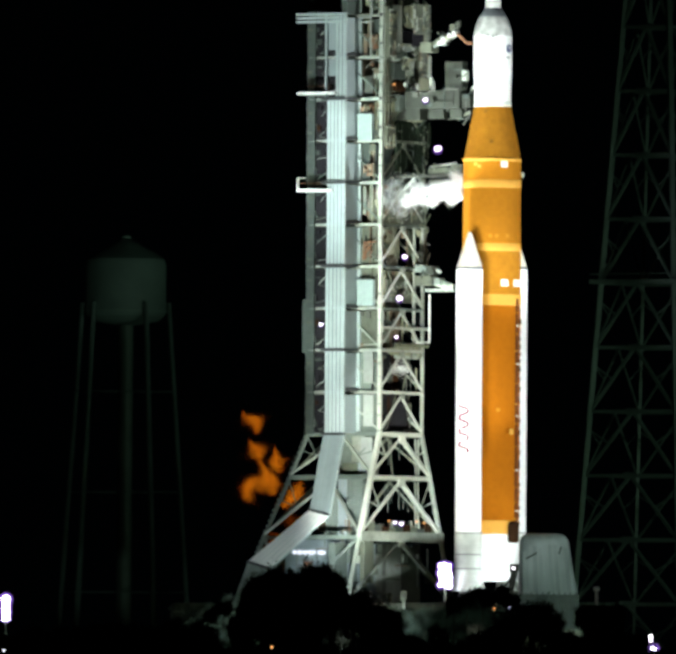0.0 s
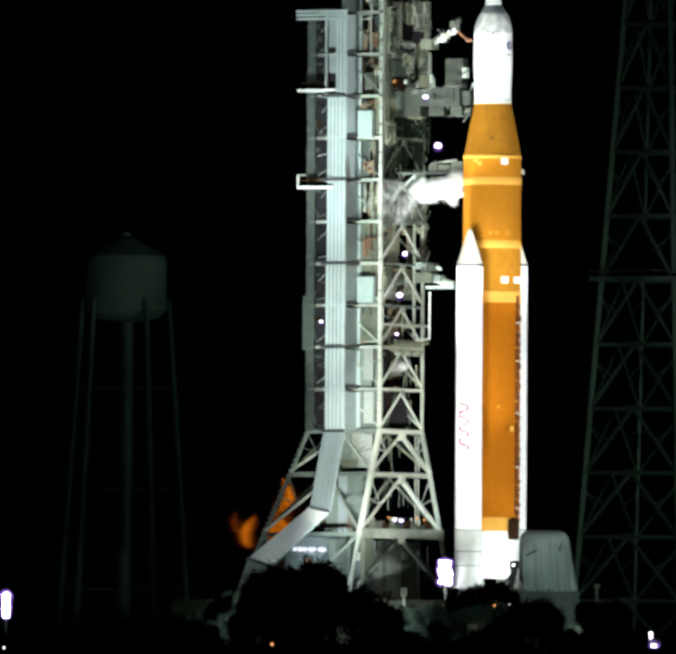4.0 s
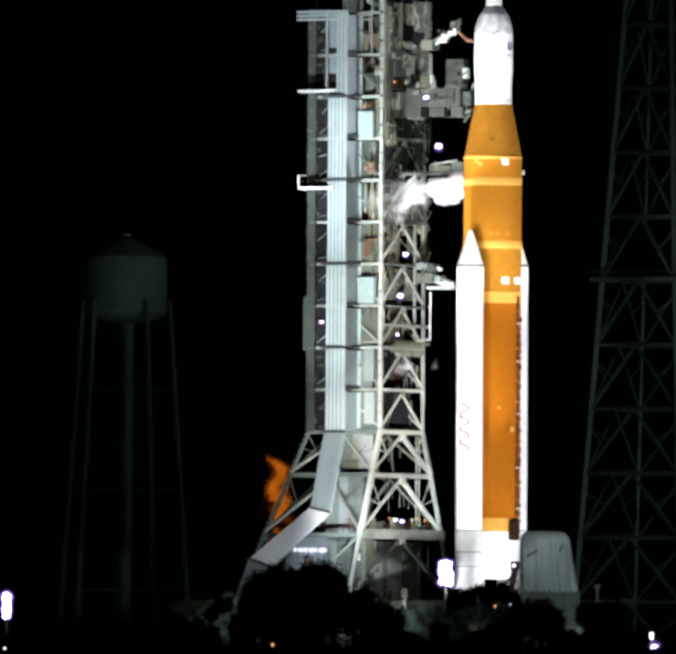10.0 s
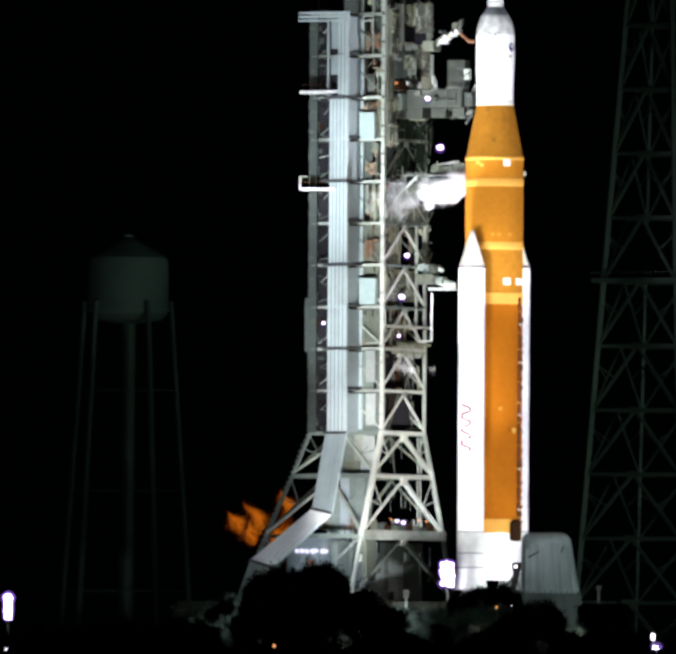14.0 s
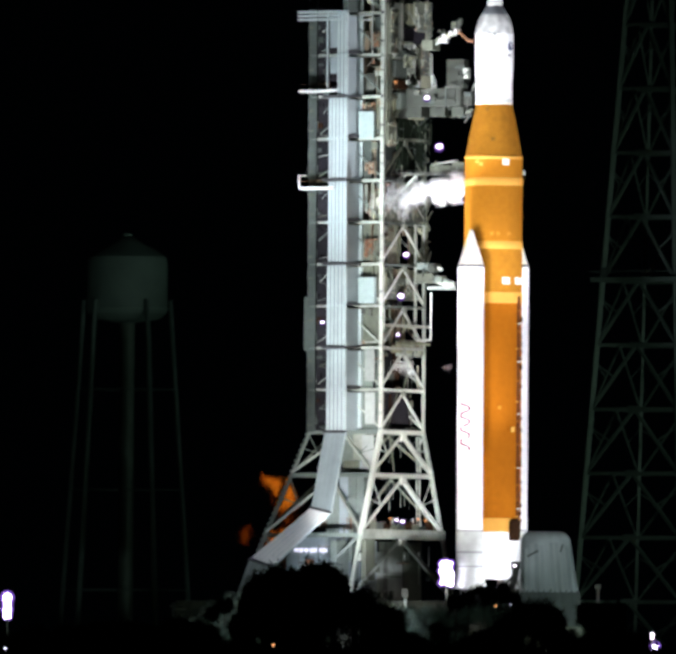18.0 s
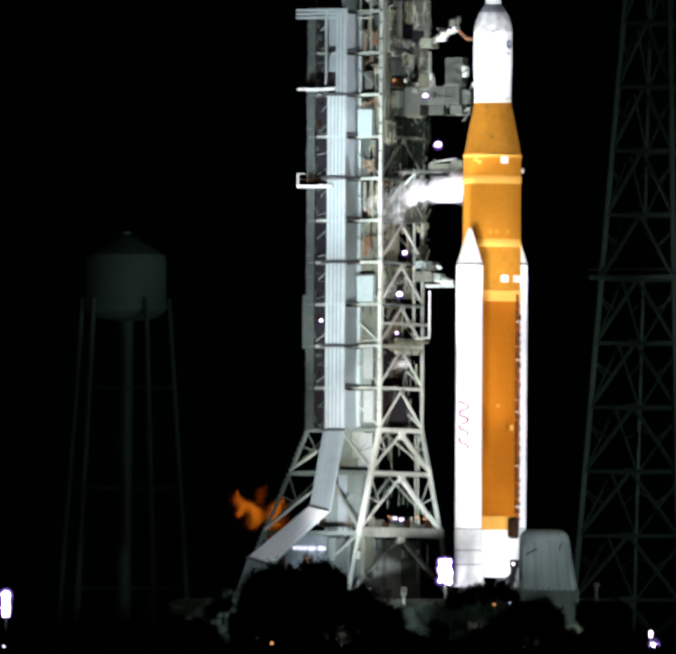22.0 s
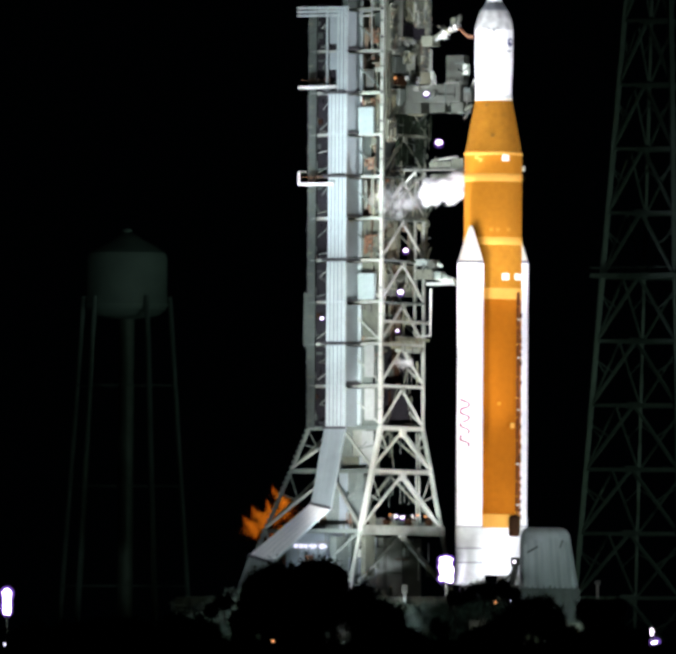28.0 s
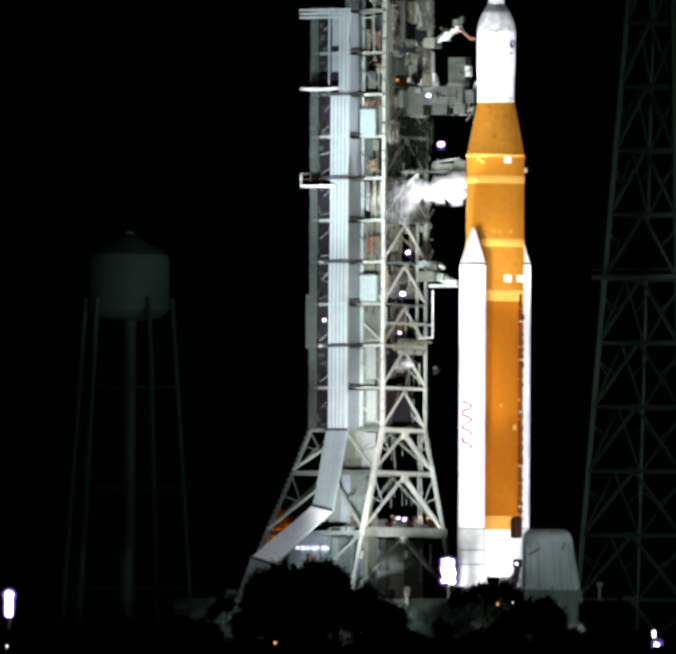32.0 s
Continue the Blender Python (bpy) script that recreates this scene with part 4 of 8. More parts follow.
shell("skirt_ring", [(R, ZR[9]), (R + 0.1, ZR[9] + 0.1), (R + 0.1, ZR[10] - 0.1), (R - 0.05, ZR[10])], FOAM_PALE)
shell("stage_adapter", [(R - 0.05, ZR[10]), (2.68, ZR[11] - 0.3)], FOAM_DULL, label="tapering orange adapter")
ZS = [98.13, 98.63, 101.11, 102.79, 107.69, 108.06, 109.62, 110.86, 112.04, 113.03]
shell("adapter_ring", [(2.69, ZR[11] - 0.3), (2.66, ZR[11] - 0.02)], CREAM)
shell("upper_stage", [(2.66, ZS[0]), (2.72, ZS[0] + 0.05), (2.72, ZS[0] + 0.2), (2.65, ZS[0] + 0.25), (2.65, ZS[1])], AFT)
shell("spacecraft_fairing", [(2.64, ZS[1]), (2.66, ZS[2]), (2.76, ZS[3]), (2.76, ZS[4])], WHITE)
shell("fairing_joint", [(2.77, ZS[4]), (2.77, ZS[5])], WHITE)
shell("ogive", [(2.75, ZS[5]), (2.66, ZS[5] + 0.8), (2.47, ZS[6]), (2.22, ZS[6] + 0.66), (1.92, ZS[7])], OGIVE, label="smoky white ogive cover")
# cap colour holds the shade of the upward-facing top
shell("ogive_cap", [(1.92, ZS[7]), (1.62, ZS[7] + 0.5), (1.28, ZS[8] - 0.1), (1.15, ZS[8])], CAP, label="ogive cap, blue-grey for its shaded top")
shell("escape_tower", [(1.15, ZS[8]), (1.15, ZS[9]), (1.1, ZS[9] + 4), (0.5, ZS[9] + 5), (0.5, ZS[9] + 10), (0.1, ZS[9] + 12)], OFFWHITE)


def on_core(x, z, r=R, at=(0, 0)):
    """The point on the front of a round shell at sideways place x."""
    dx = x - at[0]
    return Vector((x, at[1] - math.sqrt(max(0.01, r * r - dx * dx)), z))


def patch(name, x, z, w, h, mat, r=R, at=(0, 0), proud=0.06):
    """A small curved plate that lies on a round shell."""
    bm = bmesh.new()
    n = 4
    rows_ = []
    for rr in (r - 0.02, r + proud):
        rows_.append([[bm.verts.new(on_core(x + w * (i / n - 0.5), zz, rr, at)) for i in range(n + 1)] for zz in (z - h / 2, z + h / 2)])
    (a, b), (c, d) = rows_
    for i in range(n):
        bm.faces.new((c[i], c[i + 1], d[i + 1], d[i]))
        bm.faces.new((a[i], a[i + 1], c[i + 1], c[i]))
        bm.faces.new((b[i], d[i], d[i + 1], b[i + 1]))
    bm.faces.new((a[0], c[0], d[0], b[0]))
    bm.faces.new((a[n], b[n], d[n], c[n]))
    return part(name, bm, mat, rocket)


for x, z, w in ((1.72, 89.51, 1.0), (1.83, 72.45, 1.05), (3.63, 72.46, 1.0)):
    patch("white_access_plate", x, z, w, 0.95, CREAM)
for x, z in ((-2.43, 89.55), (-1.87, 89.18), (-0.26, 79.20), (0.67, 79.20), (2.22, 79.21), (1.01, 54.20)):
    patch("pale_fitting", x, z, 0.55, 0.5, FOAM_PALE if z > 85 else FOAM_BUFF)
for x, z, r_ in ((-1.05, 97.13, 2.95), (-0.16, 92.79, 3.85)):
    patch("dark_vent", x, z, 0.5, 0.45, VENT_TONE, r_ - 0.1, proud=0.2)
part("vent_knob", box((4.21 - 0.3, -0.4, 88.10 - 0.35), (4.21 + 0.35, 0.4, 88.10 + 0.35), bevel=0.1), PIPE, rocket)


def emblem(x, z, w, h, mat, r):
    """A flat round badge that follows the shell."""
    bm = bmesh.new()
    ring = [(x + w / 2 * math.cos(i * math.pi / 10), z + h / 2 * math.sin(i * math.pi / 10)) for i in range(20)]
    back, front = [[bm.verts.new(on_core(px, pz, rr)) for px, pz in ring] for rr in (r - 0.03, r + 0.04)]
    bm.faces.new(front)
    for i in range(20):
        j = (i + 1) % 20
        bm.faces.new((back[i], back[j], front[j], front[i]))
    return part("round_emblem", bm, mat, rocket)


emblem(2.31, 106.22, 0.75, 1.25, BLUE, 2.76)
patch("small_marking", 0.53, 102.60, 0.22, 0.3, JOINT, 2.76)
patch("small_marking", 0.97, 102.17, 0.25, 0.3, JOINT, 2.76)
patch("small_marking", 2.13, 104.91, 0.5, 0.25, JOINT, 2.76)
for x, z, w, h in ((-0.75, 108.1, 0.6, 0.3), (-0.05, 107.95, 0.5, 0.42), (0.5, 108.15, 0.45, 0.25)):
    patch("grey_window_band", x, z, w, h, PALE, 2.75)

# feed line and its brackets down the tank's side
fx, fz0, fz1 = 3.66, 36.73, 70.22
p0 = on_core(fx, fz0, R + 0.1)
part("feed_line", tube((fx, p0.y, fz0), (fx, p0.y, fz1), 0.26, seg=14), FEED, rocket, "dark orange feed line", smooth=True)
r = random.Random(14)
z = fz0 + 0.8
k = 0
while z < fz1 - 1.0:
    step = r.uniform(0.9, 1.9)
    if k % 2:
        part("line_bracket", box((fx - 0.36, p0.y - 0.3, z - 0.08), (fx + 0.1, p0.y + 0.2, z + 0.08), bevel=0.04), (FOAM, FOAM_PALE, FOAM)[k % 3], rocket)
    part("cable_cover", tube((fx + 0.46, p0.y + 0.2, z + 0.2), (fx + 0.46 + r.uniform(-0.1, 0.12), p0.y + 0.2, z + step * r.uniform(0.4, 0.8)), r.uniform(0.07, 0.15), seg=10), BRONZE if k % 3 else FEED, rocket, smooth=True)
    if k % 5 == 2:
        part("white_clamp", box((fx - 0.1, p0.y - 0.4, z - 0.12), (fx + 0.3, p0.y, z + 0.1), bevel=0.04), OFFWHITE, rocket)
    z += step
    k += 1
part("drain_fitting", box((2.95 - 0.3, -3.95, 51.05 - 0.4), (2.95 + 0.3, -3.4, 51.05 + 0.4), bevel=0.1), FOAM_PALE, rocket)
part("dark_fairing", lathe([(0.55, 35.12), (0.82, 35.3), (0.85, 36.4), (0.84, 37.7), (0.66, 38.05), (0.3, 38.22)], (3.29, -3.1), 24), BRONZE, rocket, "dark brown fairing over the feed line", smooth=True)

for side in (-1, 1):
    bx, by = side * 3.2 + (0.12 if side > 0 else 0), side * 5.2
    if side < 0:
        q = [28.09, 31.18, 74.31, 78.6, 79.75]
    else:
        q = [28.23, 31.33, 74.65, 78.70, 79.69]
    b = shell("booster", [(1.9, 36.4), (1.9, q[2])], WHITE, (bx, by), label="white solid booster")
    # greyer from here down than the booster above
    part("aft_segment", lathe([(1.9, q[1] - 0.2), (1.93, q[1]), (1.93, 36.3), (1.9, 36.4)], (bx, by), 48), AFT, b, "pale grey-green aft segment", smooth=True)
    part("aft_skirt", lathe([(2.5, q[0]), (1.9, q[1])], (bx, by), 48), AFT, b, smooth=True)
    part("nozzle", lathe([(1.7, DECK + 0.05), (1.2, q[0])], (bx, by), 32), JOINT, b, smooth=True)
    part("nose_ring", lathe([(1.92, q[2]), (1.92, q[2] + 0.3)], (bx, by), 48), COLLAR, b, smooth=True)
    part("nose_cone", lathe([(1.84, q[2] + 0.3), (0.62, q[3]), (0.3, q[4] - 0.2), (0.04, q[4])], (bx, by), 48), CREAM, b, smooth=True)
    for k in range(4):
        zj = q[1] + (q[2] - q[1]) * (0.2 + 0.2 * k)
        part("field_joint", lathe([(1.91, zj - 0.1), (1.93, zj - 0.08), (1.93, zj + 0.08), (1.91, zj + 0.1)], (bx, by), 48), WHITE, b, smooth=True)
    for zj in (q[1] + 0.05, q[1] + 2.1, q[1] + 5.2):
        part("joint_band", lathe([(1.95, zj), (1.95, zj + 0.18)], (bx, by), 48), JOINT, b, smooth=True)
    for zj in (q[1] + 3.5, q[2] - 3.6):
        part("attach_strut", tube((bx * 0.75, by * 0.75, zj), (bx * 0.45, by * 0.45, zj + 0.3), 0.3), JOINT, b)

# the long red emblem on the booster: plain upright strokes, not lettered
bx, by = -3.2, -5.2
ex, ez0, ez1 = -4.05, 47.91, 54.83
count = 60
last = None
for i in range(count + 1):
    k = i / count
    swing = max(-1.0, min(1.0, 1.5 * math.sin(k * 7.2 * math.pi + 0.6)))
    p = on_core(ex + 0.12 + 0.6 * swing, ez0 + (ez1 - ez0) * k, 1.95, (bx, by))
    if last is not None and i not in (15, 16, 31, 46):
        part("emblem_stroke", beam(last, p, 0.36, 0.28), RED, rocket)
    last = p

# ---- short service mast at the rocket's foot ----
tail_mast = thing("tail_service_mast", "short dark lattice service mast with a small lamp", "service mast", (3.30, -9.50, 27.04))
part("mast_body", beam((2.80, -9.50, 27.84), (3.52, -9.50, 31.18), 1.1, 0.9), ARM_GREY, tail_mast)
part("mast_head", box((2.78, -10.00, 30.92), (4.20, -9.00, 32.05), bevel=0.1), ARM_GREY, tail_mast)
part("mast_foot", box((2.31, -10.40, DECK), (4.17, -8.60, 28.10), bevel=0.1), CLUTTER, tail_mast)
part("mast_strut", beam((4.16, -9.50, 27.72), (2.91, -9.50, 30.93), 0.25), STEEL, tail_mast)
part("mast_strut", beam((1.44, -9.50, 28.20), (3.04, -9.50, 30.06), 0.3), ARM_GREY, tail_mast)
bm = bmesh.new()
bmesh.ops.create_icosphere(bm, subdivisions=2, radius=0.2, matrix=Matrix.Translation((3.27, -10.10, 31.42)))
part("lamp_bulb", bm, LAMP_WHITE, tail_mast, "small white lamp", smooth=True)

# ---- pale shield beside the rocket ----
shield = thing("blast_shield", "pale weathered shield with rounded shoulders and ribs", "shield", (7.97, -23.00, 22.96))
sy = -23.0
x0, x1, x2, x3 = 3.85, 12.55, 4.05, 10.84
zb, zm, zt = 22.65, 27.56, 36.28
bm = bmesh.new()
quad_box(bm, [(x0, sy, zb), (x1 + 0.6, sy, zb), (x1 + 0.6, sy + 7, zb), (x0, sy + 7, zb), (x2, sy + 0.8, zt), (x3, sy + 0.8, zt), (x3, sy + 6, zt), (x2, sy + 6, zt)])
bmesh.ops.bevel(bm, geom=list(bm.edges), offset=1.35, segments=6, affect="EDGES", profile=0.5)
part("shell_body", bm, TARP, shield, smooth=True)
r = random.Random(21)
for i in range(9):
    ka, kb = (i + 0.6) / 10 + 0.012, (i + 1.6) / 10 - 0.012
    kt, zc = r.uniform(0.8, 0.9), zb + 5.2
    xa0, xb0, xa1, xb1 = x0 + (x1 - x0) * ka, x0 + (x1 - x0) * kb, x2 + (x3 - x2) * ka, x2 + (x3 - x2) * kb
    za, f0, f1 = zb + (zt - zb) * kt, 5.2 / (zt - zb), kt
    low, top = [sy + 0.8 * f - 0.05 for f in (f0, f1)]
    bm = quad_box(bmesh.new(), [(xa0 + (xa1 - xa0) * f0, low, zc), (xb0 + (xb1 - xb0) * f0, low, zc), (xb0 + (xb1 - xb0) * f0, low + 0.3, zc), (xa0 + (xa1 - xa0) * f0, low + 0.3, zc), (xa0 + (xa1 - xa0) * f1, top, za), (xb0 + (xb1 - xb0) * f1, top, za), (xb0 + (xb1 - xb0) * f1, top + 0.3, za), (xa0 + (xa1 - xa0) * f1, top + 0.3, za)])
    part("shield_panel", bm, TARP, shield)
for i in range(11):
    k = (i + 0.5) / 11
    part("shield_rib", beam((x0 + (x1 - x0) * k, sy - 0.2, zb), (x0 + (x1 - x0) * k - 0.1, sy + 0.2, zm + 0.3), 0.16), SKIRTING, shield)
bm = quad_box(bmesh.new(), [(x0 + 0.1, sy - 0.16, zb), (x1 + 0.3, sy - 0.16, zb), (x1 + 0.3, sy + 0.5, zb), (x0 + 0.1, sy + 0.5, zb), (x0 + 0.1, sy + 0.22, zm), (x1 - 0.1, sy + 0.22, zm), (x1 - 0.1, sy + 0.8, zm), (x0 + 0.1, sy + 0.8, zm)])
part("ribbed_skirt", bm, SKIRTING, shield)
# dark bars laid on for the slanting shadow marks on the panels
part("flap_slot", beam((4.9, -22.5, 32.6), (6.5, -22.5, 33.5), 0.5, 0.25), SKIRTING, shield)
part("flap_slot", beam((9.6, -22.45, 33.3), (10.0, -22.45, 34.4), 0.5, 0.22), SKIRTING, shield)
part("shield_foot", box((x0 - 0.3, sy - 0.3, 13.9), (x1 + 0.9, sy + 7.2, zb), bevel=0.1), CLUTTER, shield)

# ---- lamps that show ----
def lamp(name, at, r, mat, label, group=""):
    t = thing(name, label, "lamp", at, group=group)
    x, y, z = at
    bm = bmesh.new()
    bmesh.ops.create_icosphere(bm, subdivisions=2, radius=r, matrix=Matrix.Translation((x, y, z)) @ Matrix.Diagonal((1.22, 1, 0.88, 1)))
    part("bulb", bm, mat, t, smooth=True)
    # glare halo drawn as a glowing disc behind the bulb
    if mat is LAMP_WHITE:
        part("reflector", tube((x, y + r * 0.2, z - r * 0.35), (x, y + r * 0.6, z - r * 0.35), r * 1.7, r * 1.3, 20), LAMP_HALO, t, "violet disc for the lamp's glare halo")
    part("housing", box((x - r * 0.8, y + r * 0.7, z - r * 0.8), (x + r * 0.8, y + r * 1.6, z + r * 0.8), bevel=r * 0.2), COLLAR, t)
    part("arm", beam((x, y + r, z), (x, y + r + 1.2, z), 0.1), STEEL, t)
    return t


for at, r in (((-9.70, -3.00, 98.70), 0.31), ((-7.82, 4.00, 91.95), 0.42), ((-12.50, 6.00, 76.38), 0.3), ((-13.21, 6.00, 70.40), 0.36), ((-13.61, 6.00, 64.80), 0.20), ((-24.49, -6.00, 66.24), 0.22), ((-12.76, 5.00, 37.87), 0.24), ((-13.63, 5.00, 38.05), 0.19)):
    lamp("tower_lamp", at, r, LAMP_WHITE, "bright white work lamp on the tower", "tower lamps")
for at, r in (((-14.21, 5.00, 101.22), 0.19), ((-14.56, 6.00, 38.31), 0.15), ((-9.46, 6.00, 38.03), 0.17), ((-10.52, 6.00, 38.21), 0.17)):
    lamp("amber_lamp", at, r, LAMP_AMBER, "small amber lamp on a dark bracket", "amber lamps")


def flood_fixture(at, w, h, mat, lenses, foot=0.0):
    x, y, z = at
    t = thing("floodlight", "dazzling violet-white floodlight bank", "floodlight", at, group="floodlights")
    part("frame", box((x - w / 2 - 0.1, y + 0.46, z - h / 2 - 0.1), (x + w / 2 + 0.1, y + 0.7, z + h / 2 + 0.1), bevel=0.05), COLLAR, t)
    inset = 0.2 if lenses[0] > 1 else 0.02
    part("glass", box((x - w / 2 + inset, y + 0.08, z - h / 2 + inset), (x + w / 2 - inset, y + 0.16, z + h / 2 - inset), bevel=0.03), mat, t)
    n, m_ = lenses
    r = random.Random(int(w * 100))
    for i in range(n):
        for j in range(m_):
            cx, cz = x - w / 2 + w * (i + 0.5) / n, z - h / 2 + h * (j + 0.5) / m_
            rr = (0.6 if n < 3 else 0.72) * min(w / n, h / m_) * (r.uniform(0.75, 1.2) if n < 3 else r.uniform(0.35, 1.25))
            cx, cz = cx + r.uniform(-0.12, 0.12) * (n > 1), cz + r.uniform(-0.1, 0.1) * (n > 1)
            lens = part("lens", tube((cx, y, cz), (cx, y + 0.2, cz), rr, seg=20), mat, t)
            # each flood lens gets a glowing ring for its glare
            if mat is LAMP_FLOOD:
                part("rim", tube((cx, y + 0.21, cz), (cx, y + 0.4, cz), rr * 1.2 + r.uniform(0.1, 0.38), rr * 1.2, seg=20), FLOOD_HALO, lens, "violet halo ring for the lamp's glare")
    part("post", beam((x, y + 0.3, z - h / 2), (x, y + 0.3, foot), 0.25), STEEL, t)
    return t


flood_fixture((-6.45, -7.60, 30.3), 1.75, 3.2, LAMP_FLOOD, (3, 6), DECK)
flood_fixture((-70.75, 60.00, 25.72), 1.0, 3.5, LAMP_FLOOD, (1, 4))
for at in ((18.91, -300.00, 17.49), (17.36, -302.00, 17.42), (15.59, -304.00, 17.29)):
    flood_fixture(at, 0.34, 0.40, LAMP_WHITE, (1, 1))
flood_fixture((17.99, -300.00, 18.19), 0.9, 0.6, LAMP_FLOOD, (2, 2))
flood_fixture((17.54, -300.00, 19.60), 0.43, 0.87, LAMP_WHITE, (1, 2))
for at, glass, tone in (((-24.57, -1760.00, 9.71), LAMP_AMBER, "amber"), ((-14.15, -1560.00, 12.89), LAMP_AMBER, "amber"), ((-30.08, -2000.00, 8.2), SIGN_GLOW, "white"), ((-13.41, -1562.00, 12.95), SIGN_GLOW, "white")):
    x, y, z = at
    t = thing("path_lamp", f"small {tone} lamp on a thin post", "lamp", (x, y, 0), group="path lamps")
    bm = bmesh.new()
    bmesh.ops.create_icosphere(bm, subdivisions=2, radius=0.065 if glass is LAMP_AMBER else 0.036, matrix=Matrix.Translation(at))
    part("bulb", bm, glass, t, smooth=True)
    part("hood", lathe([(0.2, z + 0.1), (0.05, z + 0.25)], (x, y), 12), COLLAR, t)
    part("post", tube((x, y, -0.2), (x, y, z - 0.08), 0.04, seg=8), STEEL, t)
for at, h in (((-12.42, -17.20, 27.36), 0.62), ((-17.46, -14.60, 27.42), 0.45), ((2.71, -14.00, 25.95), 0.6), ((15.83, 30.00, 28.90), 0.3)):
    x, y, z = at
    t = thing("junction_box", "small white box on a post at the deck edge", "box", at, group="deck boxes")
    part("body", box((x - 0.45, y, z - h), (x + 0.45, y + 0.6, z + h), bevel=0.06), STEEL, t)
    part("cover", box((x - 0.3, y - 0.05, z - h * 0.6), (x + 0.3, y - 0.002, z + h * 0.6), bevel=0.02), PALE, t)
    part("post", beam((x, y + 0.3, z - h), (x, y + 0.3, z - h - 3), 0.4), STEEL, t)

# ---- water tower ----
wy = 200
water = thing("water_tower", "dim pale water tower on slanting legs", "water tower", (-55.15, wy, 0))
wx = -55.15
wr = 6.31
wz = [71.70, 72.64, 80.44, 81.38, 82.92, 84.74]
part("tank", lathe([(wr * 0.25, wz[0] - 0.6), (wr * 0.8, wz[0]), (wr * 0.97, wz[1]), (wr, wz[1] + 0.8), (wr, wz[2]), (wr * 0.96, wz[3]), (wr * 0.72, wz[3] + 1.1), (wr * 0.42, wz[4] + 0.5), (wr * 0.12, wz[5])], (wx, wy), 48), TANK, water, smooth=True)
part("vent_cap", lathe([(wr * 0.13, wz[5] - 0.2), (wr * 0.13, wz[5] + 0.25), (wr * 0.04, wz[5] + 0.5)], (wx, wy), 16), TANK, water, smooth=True)
part("balcony_ring", lathe([(wr * 1.04, wz[1] + 0.5), (wr * 1.04, wz[1] + 0.8)], (wx, wy), 48), TANK, water)
# riser toned down like the legs for the fading light
part("riser", tube((wx, wy, 0), (wx, wy, wz[0]), 1.21, seg=24), GALV, water, smooth=True)
hub = []
for a in (2, 62, 137, 180, 223, 298):
    ca, sa = math.cos(radians(a)), math.sin(radians(a))
    top = Vector((wx + ca * wr * 1.06, wy + sa * wr * 1.06, wz[1] + 2.0))
    k = (top.z - 0) / (top.z - 27.50)
    foot = Vector((wx + ca * (wr * 1.06 + 3.16 * k), wy + sa * (wr * 1.06 + 3.16 * k), 0))
    part("leg", tube(foot, top, 0.37, seg=10), TANK_LEG, water, smooth=True)
    hub.append((foot, top))
for zh in (60.75, 45.09, 29.51):
    pts = [f.lerp(t_, (zh - f.z) / (t_.z - f.z)) for f, t_ in hub]
    for p, q in zip(pts, pts[1:] + pts[:1]):
        part("ring_strut", tube(p, q, 0.1, seg=8), TANK_LEG, water)

# ---- lightning tower ----
ly = 160
light_at = pose(27.08, ly, 0, 0, 0, -31)
mast = thing("lightning_tower", "dim tapering steel lattice lightning tower", "lattice tower", (27.08, ly, 0), -31)
zs = [116.3 + 9.84 * k for k in range(-12, 3)]


def half(z):
    return 3.90 + (120.31 - z) * 0.0585


zs = [z for z in zs if z > -3]
zs[0] = 0.0
for k, (za, zb_) in enumerate(zip(zs, zs[1:])):
    ha, hb = half(za), half(zb_)
    lo = [Vector(c) for c in ((-ha, -ha, za), (ha, -ha, za), (ha, ha, za), (-ha, ha, za))]
    hi = [Vector(c) for c in ((-hb, -hb, zb_), (hb, -hb, zb_), (hb, hb, zb_), (-hb, hb, zb_))]
    for i in range(4):
        a, b, c, d = hi[i], hi[(i + 1) % 4], lo[i], lo[(i + 1) % 4]
        # far members drawn thinner, so that their shape gives the dimness
        near = 1.0 if i == 0 else 0.55
        part("leg", beam(c, a, 0.75 if i < 2 else 0.42), GALV, mast, frame_of=light_at)
        part("girt", beam(a, b, 0.5 * near), GALV, mast, frame_of=light_at)
        mid = (a + b) / 2
        for foot, other in ((c, a), (d, b)):
            part("brace", beam(foot, mid, 0.42 * near), GALV, mast, frame_of=light_at)
            part("sub_brace", beam((foot + mid) / 2, foot.lerp(other, 0.72), 0.22 * near), GALV, mast, frame_of=light_at)
        part("gusset", box((-1.2 * near, -0.12, -0.5 * near), (1.2 * near, 0.12, 0.5 * near)), GALV, mast, frame_of=light_at @ Matrix.Translation(mid) @ pose(0, 0, 0, 0, 0, 90 * i))
zp = 77.16
hp = half(zp) + 1.4
part("platform", box((-hp, -hp, zp - 0.35), (hp, hp, zp + 0.35), bevel=0.05), GALV, mast, frame_of=light_at)
for i in range(4):
    part("platform_rail", beam((-hp, -hp, 1.2), (hp, -hp, 1.2), 0.12), GALV, mast, frame_of=light_at @ Matrix.Translation((0, 0, zp)) @ pose(0, 0, 0, 0, 0, 90 * i))

